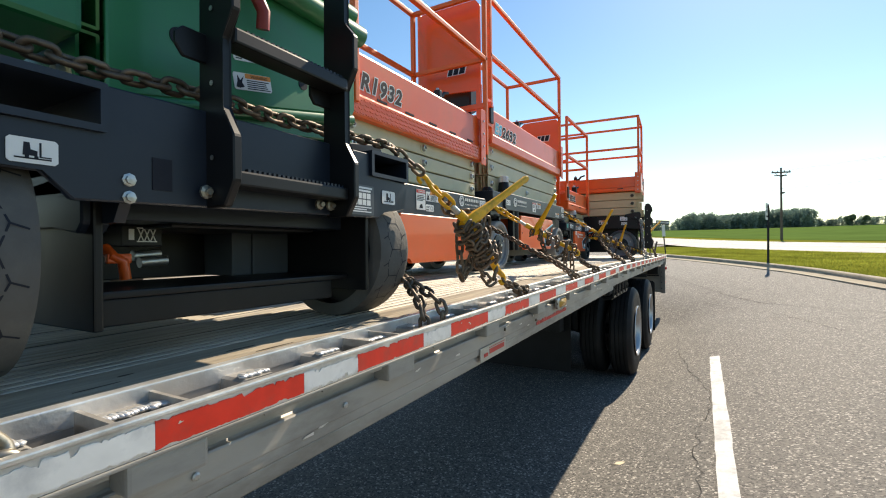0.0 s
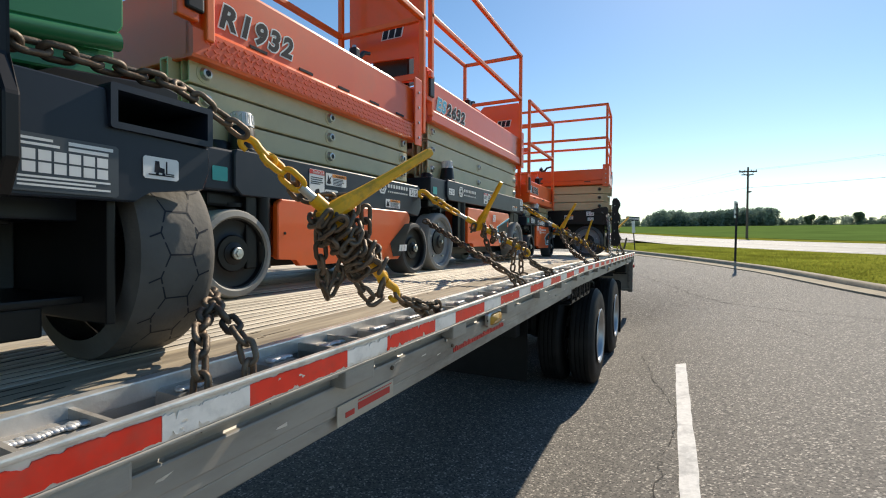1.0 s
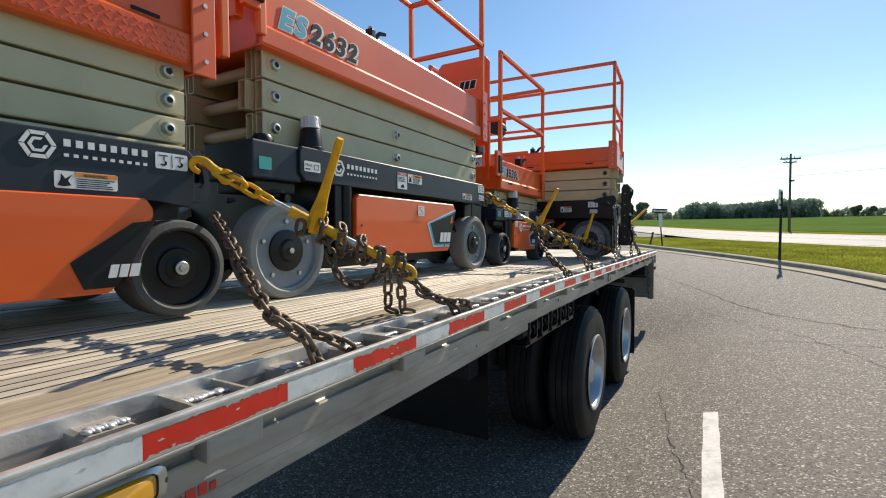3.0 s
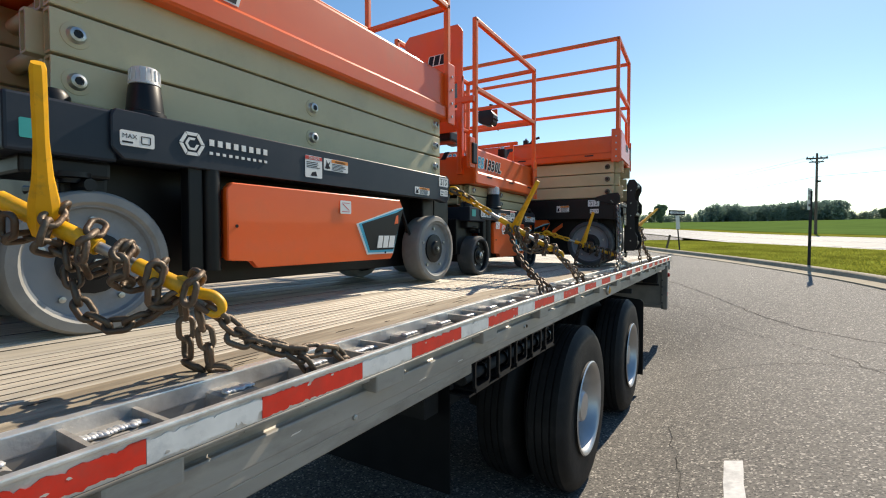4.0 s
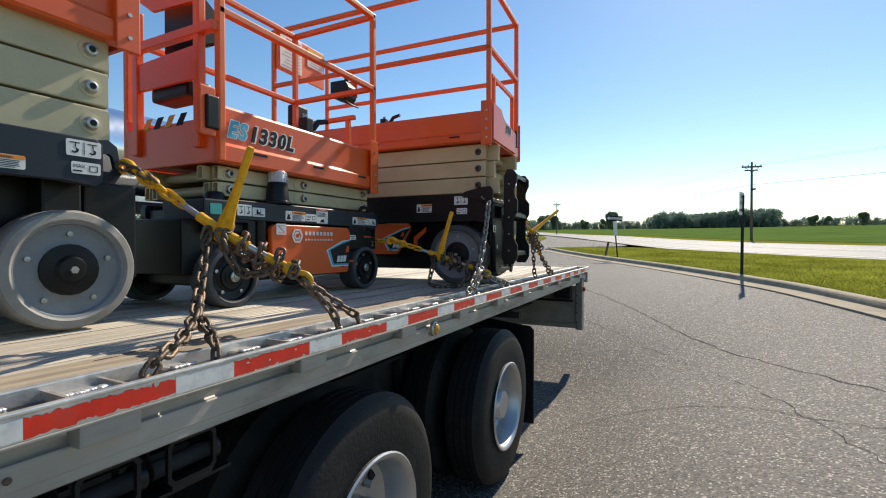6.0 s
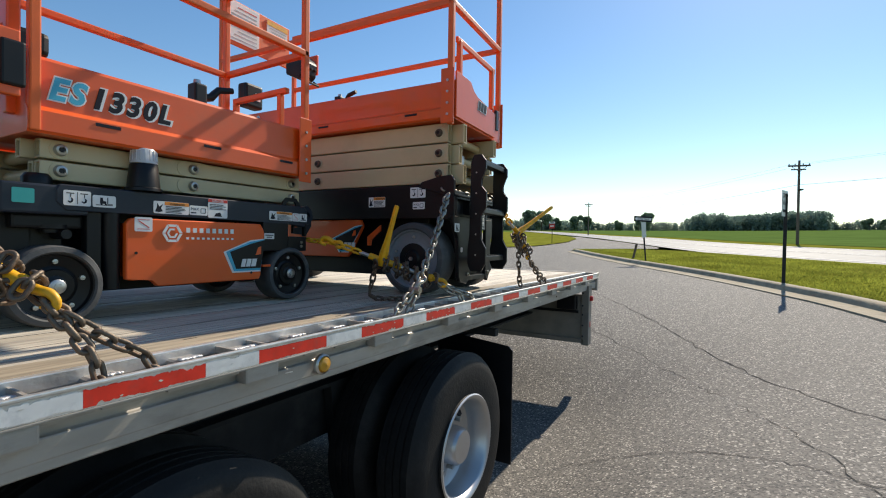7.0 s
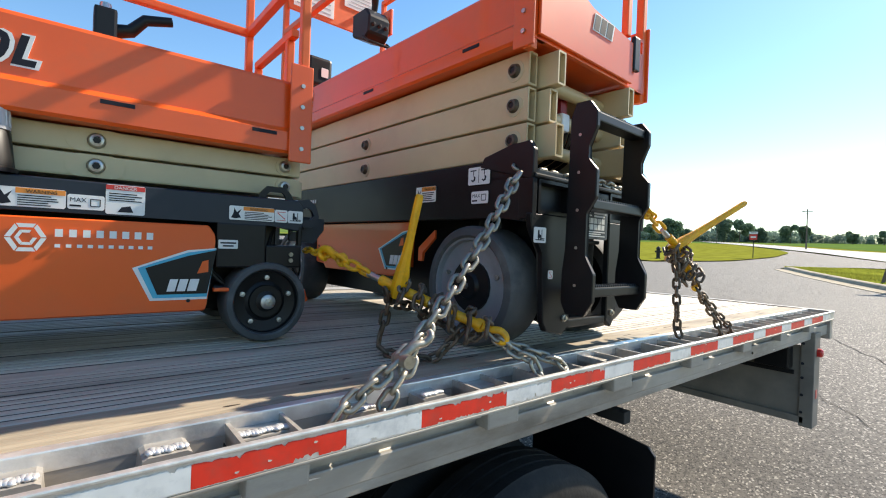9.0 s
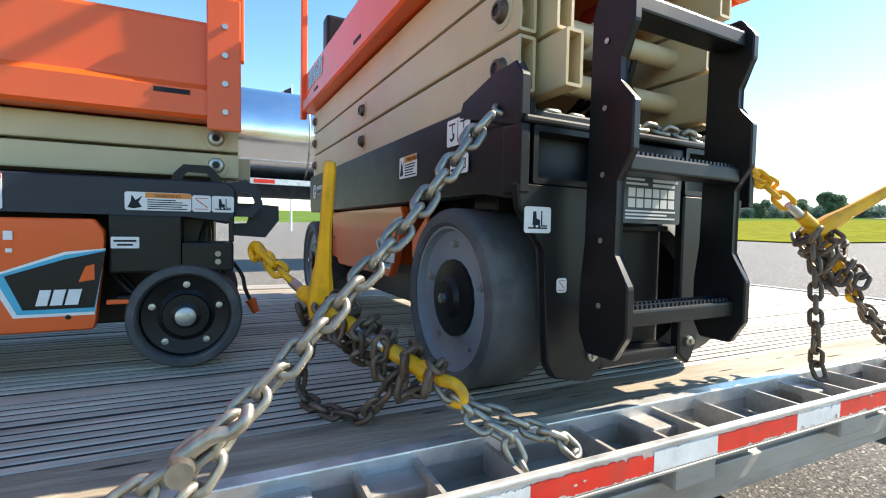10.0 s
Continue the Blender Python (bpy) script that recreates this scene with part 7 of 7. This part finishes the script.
chain(RUSTY, [(-0.13, 8.90, 1.66), (-0.10, 8.98, 1.54), (-0.07, 9.06, 1.44), (-0.055, 9.10, 1.34)], seed=38)
chain(RUSTY, [(-0.12, 8.94, 1.60), (-0.07, 9.10, 1.46), (-0.055, 9.19, 1.40), (-0.055, 9.20, 1.34)], seed=39)
chain(RUSTY, [(-0.15, 8.76, 1.79), (-0.13, 8.745, 1.66), (-0.12, 8.74, 1.52), (-0.115, 8.745, 1.42), (-0.10, 8.75, 1.395)], seed=40)
chain(RUSTY, [(-0.15, 8.80, 1.78), (-0.14, 8.82, 1.66), (-0.135, 8.86, 1.62)], seed=41)

# ---- road furniture and distance ----
def post(parent, x, y, z0, h, lean=0.0, r=0.03, material=None):
    part("post", box(BM(), -r, r, -r * 0.6, r * 0.6, -0.3, h, 0.004), material or DARK_FRAME, parent).matrix_local = pose(x, y, z0, 0, lean, 0)


g = gz(2.28, 15.75)
s1 = empty("road_sign")
tagged(s1, "white one-way sign with a black arrow, on a dark steel post", "road sign")
post(s1, 2.28, 15.75, g + 0.12, 1.62, 0.5, 0.027)
sp = part("sign_plate", box(BM(), -0.17, 0.17, -0.004, 0.004, -0.235, 0.235, 0.003), WHITE, s1, "white sign plate")
sp.matrix_local = pose(2.27, 15.71, g + 1.56, 0, 0, 70)
for dz, word in ((0.10, "ONE"), (-0.03, "WAY")):
    letters(word, 0.13, Matrix.Translation((-0.145, -0.0055, dz)) @ FRONT, INK, "print", sp, 0.0005)
strokes("arrow", [[(-0.13, -0.16), (0.03, -0.16), (0.03, -0.20), (0.14, -0.135), (0.03, -0.07), (0.03, -0.11), (-0.13, -0.11)]], Matrix.Translation((0, -0.0045, 0)) @ FRONT, INK, sp, 0.001)

g = gz(-0.65, 21.1)
s2 = empty("road_sign")
tagged(s2, "black and white one-way arrow sign on a leaning grey post", "road sign")
post(s2, -0.65, 21.1, g + 0.06, 1.40, -5.0, 0.022, DARK_FRAME)
ow = part("sign_plate", box(BM(), -0.27, 0.27, -0.006, 0.0, -0.085, 0.085, 0.003), INK, s2, "black one-way plate")
ow.matrix_local = pose(-0.75, 21.05, g + 1.40, 0, 3, 22)
strokes("arrow", [[(-0.25, 0.0), (-0.175, 0.068), (-0.175, 0.036), (0.245, 0.036), (0.245, -0.036), (-0.175, -0.036), (-0.175, -0.068)]], Matrix.Translation((0, -0.0062, 0)) @ FRONT, WHITE, ow, 0.001)
letters("ONE WAY", 0.07, Matrix.Translation((-0.145, -0.0085, -0.024)) @ FRONT, INK, "print", ow, 0.0005)
wp = part("sign_back", box(BM(), -0.075, 0.075, -0.003, 0.003, -0.24, 0.24, 0.003), WHITE, s2, "narrow white sign plate")
wp.matrix_local = pose(-0.72, 21.06, g + 1.06, 0, -4, 40)
st = empty("marker_post")
tagged(st, "short dark wooden stake leaning in the grass", "post")
post(st, -1.16, 22.1, gz(-1.16, 22.1) + 0.1, 0.5, 12, 0.035, POLEWOOD)

s3 = empty("road_sign")
tagged(s3, "red and white warning sign on a thin post", "road sign")
g = gz(-8.7, 37.5)
post(s3, -8.7, 37.5, g, 1.6, 0, 0.022)
for dz, w, h, ma in ((1.52, 0.42, 0.12, WHITE), (1.27, 0.38, 0.32, DECAL_RED)):
    p3 = part("sign_plate", box(BM(), -w / 2, w / 2, -0.004, 0.004, -h / 2, h / 2, 0.003), ma, s3)
    p3.matrix_local = pose(-8.7, 37.45, g + dz, 0, 0, 8)
    part("print_bar", box(BM(), -w * 0.35, w * 0.35, -0.006, -0.005, -h * 0.13, h * 0.13), INK if ma is WHITE else WHITE, p3)

cone = empty("traffic_cone", pose(-9.5, 28.6, gz(-9.5, 28.6) + 0.03))
tagged(cone, "small orange traffic cone on the lawn edge", "traffic cone")
part("cone_body", lathe(BM(), [(0.13, 0.03), (0.035, 0.48), (0.03, 0.50), (0, 0.50)], (0, 0, 0), (0, 0, 1), 20), DECAL_ORANGE, cone, "", True)
part("cone_base", box(BM(), -0.18, 0.18, -0.18, 0.18, 0, 0.03, 0.005), DECAL_ORANGE, cone)
hyd = empty("hydrant", pose(-10.6, 30.0, gz(-10.6, 30.0) + 0.03))
tagged(hyd, "dark fire hydrant standing on the lawn", "hydrant")
part("barrel", lathe(BM(), [(0.12, 0), (0.12, 0.05), (0.09, 0.06), (0.09, 0.5), (0.12, 0.52), (0.08, 0.6), (0, 0.66)], (0, 0, 0), (0, 0, 1), 16), DARK_FRAME, hyd, "", True)
part("cap", cyl(BM(), (-0.16, 0, 0.38), (0.16, 0, 0.38), 0.05, 10), DARK_FRAME, hyd)


def utility_pole(x, y, h, yaw):
    z = gz(x, y)
    e = empty("utility_pole", pose(x, y, z, 0, 0, yaw))
    tagged(e, "weathered wooden utility pole with a crossarm and wires", "utility pole", group="utility poles")
    part("shaft", cyl(BM(), (0, 0, -0.2), (0, 0, h), 0.095, 12, 0.065), POLEWOOD, e, "", True)
    part("crossarm", box(BM(), -0.62, 0.62, -0.045, 0.045, h - 0.40, h - 0.30, 0.005), POLEWOOD, e)
    part("crossarm", box(BM(), -0.42, 0.42, 0.06, 0.12, h - 0.62, h - 0.54, 0.005), POLEWOOD, e)
    for s in (-1, 1):
        part("brace", cyl(BM(), (s * 0.42, -0.03, h - 0.40), (0, -0.07, h - 0.75), 0.016, 6), DARK_FRAME, e)
        for xx in (0.22, 0.56):
            part("insulator", lathe(BM(), [(0.03, 0), (0.04, 0.04), (0.025, 0.08), (0.03, 0.1), (0, 0.12)], (s * xx, 0, h - 0.30), (0, 0, 1), 10), DECAL_GREY, e, "", True)
    return e, z + h


POLES = [(5.95, 43.3, 5.55, 12), (-16.5, 82.5, 5.4, 20), (34.0, 12.0, 5.6, 30), (-60.0, 170.0, 6.5, 20)]
tops = {}
for i, (x, y, h, yaw) in enumerate(POLES):
    _, tops[i] = utility_pole(x, y, h, yaw)
part("lamp_head", box(BM(), -0.12, 0.12, -0.45, -0.1, 3.55, 3.65, 0.02), DARK_FRAME, bpy.data.objects["utility_pole"])


def wire(a, b, sag, r):
    a, b = Vector(a), Vector(b)
    pts = [a.lerp(b, k / 24) - Vector((0, 0, sag * 4 * (k / 24) * (1 - k / 24))) for k in range(25)]
    return tagged(part("power_line", sweep(BM(), pts, r, 5), DARK_FRAME), "thin dark overhead power line between poles", "power line")


for i, j in ((2, 0), (0, 1), (1, 3)):
    for dx, dz in ((-0.5, -0.25), (0.5, -0.25), (0.0, -1.6)):
        a, b = POLES[i], POLES[j]
        wire((a[0] + dx, a[1], tops[i] + dz), (b[0] + dx, b[1], tops[j] + dz), 0.5, 0.011 if dx == 0 else 0.005)


# trees
def crown(bm, rnd, cx, cy, cz, rx, rz, n, leaf):
    """Loose clumps of small leaf blades, uneven, with gaps."""
    for c in range(9):
        a, u = rnd.uniform(0, 6.28), rnd.uniform(-0.8, 1)
        rr = math.sqrt(max(0.05, 1 - u * u)) * rnd.uniform(0.45, 0.85)
        px, py, pz = cx + rx * rr * math.cos(a), cy + rx * rr * math.sin(a), cz + rz * u * 0.75
        cr = rx * rnd.uniform(0.28, 0.5)
        for k in range(n // 9):
            d = Vector((rnd.gauss(0, 1), rnd.gauss(0, 1), rnd.gauss(0, 0.8))).normalized() * cr * rnd.uniform(0.5, 1.05)
            p = Vector((px, py, pz)) + d
            s = leaf * rnd.uniform(0.6, 1.4)
            u1 = Vector((rnd.gauss(0, 1), rnd.gauss(0, 1), rnd.gauss(0, 1))).normalized() * s
            u2 = Vector((rnd.gauss(0, 1), rnd.gauss(0, 1), rnd.gauss(0, 1))).normalized() * s
            bm.faces.new([bm.verts.new(p + q) for q in (u1, u2, -u1 * 0.7 - u2 * 0.5)])


def tree(seed, h, label):
    rnd = random.Random(seed)
    e = empty("tree")
    tagged(e, label, "tree", group="trees along the field")
    bm = BM()
    cyl(bm, (0, 0, -0.5), (0, 0, h * 0.45), h * 0.03, 8, h * 0.018)
    for k in range(5):
        a = rnd.uniform(0, 6.28)
        cyl(bm, (0, 0, h * (0.25 + 0.05 * k)), (math.cos(a) * h * 0.22, math.sin(a) * h * 0.22, h * (0.48 + 0.06 * k)), h * 0.012, 6, h * 0.004)
    part("trunk", bm, BARK, e)
    bm = BM()
    crown(bm, rnd, 0, 0, h * 0.50, h * 0.44, h * 0.50, 9000, h * 0.036)
    part("crown", bm, LEAF_HAZED, e)
    return e


protos = [tree(s, h, "broad dark-green deciduous tree at the field's edge") for s, h in ((1, 9.0), (2, 10.5), (3, 8.0), (4, 9.5))]


def put(az, d):
    a = radians(az)
    x, y = 0.9 - d * math.sin(a), 4.5 + d * math.cos(a)
    return x, y, gz(x, y)


spots = [(24.8, 205, 1, 1.0), (26.6, 215, 0, 0.8), (23.4, 235, 2, 0.9), (19.6, 220, 3, 1.0), (18.2, 216, 0, 1.0), (16.6, 240, 2, 0.85), (14.0, 225, 1, 0.8), (13.1, 235, 3, 0.75), (30.0, 200, 2, 0.9), (33.0, 190, 0, 1.0), (36.5, 185, 3, 0.9), (9.4, 250, 2, 0.7), (6.3, 235, 3, 0.9), (7.3, 240, 0, 0.6), (-12.4, 262, 1, 0.55), (-13.3, 262, 0, 0.5), (-15.8, 255, 3, 0.58), (-19, 250, 2, 0.62), (40, 180, 1, 1.0)]
for i, (az, d, k, s) in enumerate(spots):
    x, y, z = put(az, d)
    m = pose(x, y, z, 0, 0, 37 * i) @ Matrix.Scale(s, 4)
    c = copy_thing(protos[k], m)
    c.scale = (s, s, s)
for p in protos:
    for c in list(p.children):
        bpy.data.objects.remove(c)
    bpy.data.objects.remove(p)


def woods(name, label, spans, seed):
    """A far belt of woodland: many clumps of small leaf blades along an arc, thick at the foot and uneven at the top."""
    rng = np.random.default_rng(seed)
    vs = []
    for az0, az1, d, h, step, blades in spans:
        az = az0
        while az > az1:
            x, y, z = put(az, d + rng.uniform(-6, 12))
            hh = h * rng.uniform(0.80, 1.10)
            c = np.array([x, y, z + hh * 0.5])
            lobes = rng.normal(size=(7, 3))
            lobes /= np.linalg.norm(lobes, axis=1, keepdims=True)
            lobes *= np.array([hh * 0.40, hh * 0.40, hh * 0.30])
            pick = lobes[rng.integers(0, 7, blades)]
            spread = rng.normal(size=(blades, 3))
            spread /= np.linalg.norm(spread, axis=1, keepdims=True)
            p = c + pick + spread * (hh * 0.27 * rng.uniform(0.5, 1.05, (blades, 1)))
            low = rng.random(blades) < 0.3
            p[low, 2] = z + rng.uniform(0, 0.4, low.sum()) * hh
            p[:, 2] = np.maximum(p[:, 2], z + 0.05)
            u1, u2 = (rng.normal(size=(blades, 3)) * hh * 0.042 for _ in range(2))
            vs.append(np.stack([p + u1, p + u2, p - u1 * 0.7 - u2 * 0.5], 1).reshape(-1, 3))
            az -= step * rng.uniform(0.7, 1.3)
    v = np.concatenate(vs)
    me = bpy.data.meshes.new(name)
    me.from_pydata(v.tolist(), [], np.arange(len(v)).reshape(-1, 3).tolist())
    # belt colour already carries the distance haze
    me.materials.append(LEAF_FAR_HAZED)
    return tagged(new(name, me), label, "woodland", kind="stuff")


woods("woodland", "distant belt of dark-green woodland along the horizon", [(1.9, -9.2, 290, 9.0, 0.26, 1500), (-9.0, -26.0, 300, 4.6, 0.34, 700), (13.0, 1.8, 310, 5.2, 0.32, 700), (42.0, 12.5, 300, 6.0, 0.34, 800), (44.0, 13.5, 245, 6.4, 0.55, 1000), (75.0, 40.0, 280, 7.0, 0.6, 900)], 9)

# grass blades on the verge and lawn edge
def grass(name, label, n, region, hmin, hmax, seed, dz):
    rng = np.random.default_rng(seed)
    vs, fs = [], []
    while len(fs) < n:
        t, u = rng.random(), rng.random() ** 1.6
        p = region(t, u)
        a = rng.random() * math.pi
        w, h = rng.uniform(0.008, 0.02), rng.uniform(hmin, hmax)
        lx, ly = rng.normal(0, 0.03), rng.normal(0, 0.03)
        z = gz(p.x, p.y) + dz
        i = len(vs)
        vs += [(p.x - w * math.cos(a), p.y - w * math.sin(a), z), (p.x + w * math.cos(a), p.y + w * math.sin(a), z), (p.x + lx, p.y + ly, z + h)]
        fs.append((i, i + 1, i + 2))
    me = bpy.data.meshes.new(name)
    me.from_pydata(vs, [], fs)
    me.materials.append(BLADE)
    return tagged(new(name, me), label, "grass", kind="stuff")


inner = poly([(48.0, -26.0), (30.0, -6.0), (14.0, 12.0), (6.0, 21.5), (3.2, 25.2), (1.4, 27.6), (-0.6, 29.6), (-2.8, 29.8), (-4.8, 28.0)])
grass("grass", "short mown grass blades behind the kerb", 60000, lambda t, u: (lambda s: kerb_line(s).lerp(inner(s), 0.04 + 0.9 * u))(0.24 + 0.75 * t), 0.025, 0.065, 21, 0.066)

# dry leaf on the lot
lf = empty("fallen_leaf", pose(0.15, 3.44, gz(0.15, 3.44) + 0.018, 8, -6, 40))
tagged(lf, "pale dry leaf lying on the asphalt", "leaf")
bm = BM()
prism(bm, [(-0.04, 0), (-0.015, 0.018), (0.02, 0.012), (0.045, 0.0), (0.02, -0.014), (-0.01, -0.02)], "z", 0, 0.002)
part("blade", bm, CREAM_WARM, lf)
part("stalk", sweep(BM(), [(-0.04, 0, 0.002), (-0.06, 0.006, 0.004), (-0.075, 0.004, 0.003)], 0.0015, 5), BARK, lf)

# polished tanker and flag beyond the trailer
tk = empty("tank_trailer", pose(-11.5, 7.8, gz(-11.5, 7.8)))
tagged(tk, "polished silver tank trailer parked beyond the flatbed", "tank trailer")
part("tank", lathe(BM(), [(0.0, -5.6), (0.6, -5.55), (0.98, -5.4), (1.06, -5.1), (1.06, 5.1), (0.98, 5.4), (0.6, 5.55), (0.0, 5.6)], (0, 0, 3.20), (0, 1, 0), 64), SILVER, tk, "mirror-polished tank shell", True)
for yy in (-3.6, -1.2, 1.2, 3.6):
    part("tank_band", lathe(BM(), [(1.062, -0.02), (1.072, 0.0), (1.062, 0.02)], (0, yy, 3.20), (0, 1, 0), 40), ALU, tk)
part("frame", box(BM(), -0.5, 0.5, -5.3, 5.3, 1.72, 2.13, 0.01), DARK_FRAME, tk)
part("side_guard", box(BM(), 0.9, 0.95, -5.0, 5.0, 1.95, 2.08, 0.005), ALU_BRIGHT, tk)
for i in range(10):
    part("tape", box(BM(), 0.951, 0.954, -5.0 + i, -4.55 + i, 1.97, 2.06), TAPE_RED if i % 2 else TAPE_WHITE, tk)
for yy in (-4.2, -2.9, 3.5):
    for xx in (-0.95, 0.95):
        part("tyre", lathe(BM(), [(0.0, -0.12), (0.30, -0.12), (0.5, -0.13), (0.52, -0.08), (0.52, 0.08), (0.5, 0.13), (0.3, 0.12), (0.0, 0.12)], (xx, yy, 0.52), (1, 0, 0), 32), TYRE, tk, "", True)
for yy in (3.2,):
    part("landing_leg", box(BM(), -0.6, -0.5, yy, yy + 0.1, 0.0, 1.6), DARK_FRAME, tk)
fp = empty("flagpole", pose(-27.0, 10.6, gz(-27.0, 10.6)))
tagged(fp, "white flagpole with a drooping striped flag", "flagpole")
part("pole", cyl(BM(), (0, 0, 0), (0, 0, 8.3), 0.06, 10, 0.03), WHITE, fp, "", True)
bm = BM()
for k in range(7):
    prism(bm, [(0.0 - 0.02 * k, 8.1 - 0.12 * k), (-0.75, 7.65 - 0.10 * k), (-0.75, 7.60 - 0.10 * k), (0.0 - 0.02 * k, 8.04 - 0.12 * k)], "x", -0.01, 0.01)
part("flag", bm, DECAL_RED, fp, "red-striped flag cloth")
bm = BM()
prism(bm, [(0.0, 8.12), (-0.4, 7.88), (-0.42, 7.5), (-0.02, 7.72)], "x", -0.012, 0.012)
part("flag_canton", bm, NAVY, fp)
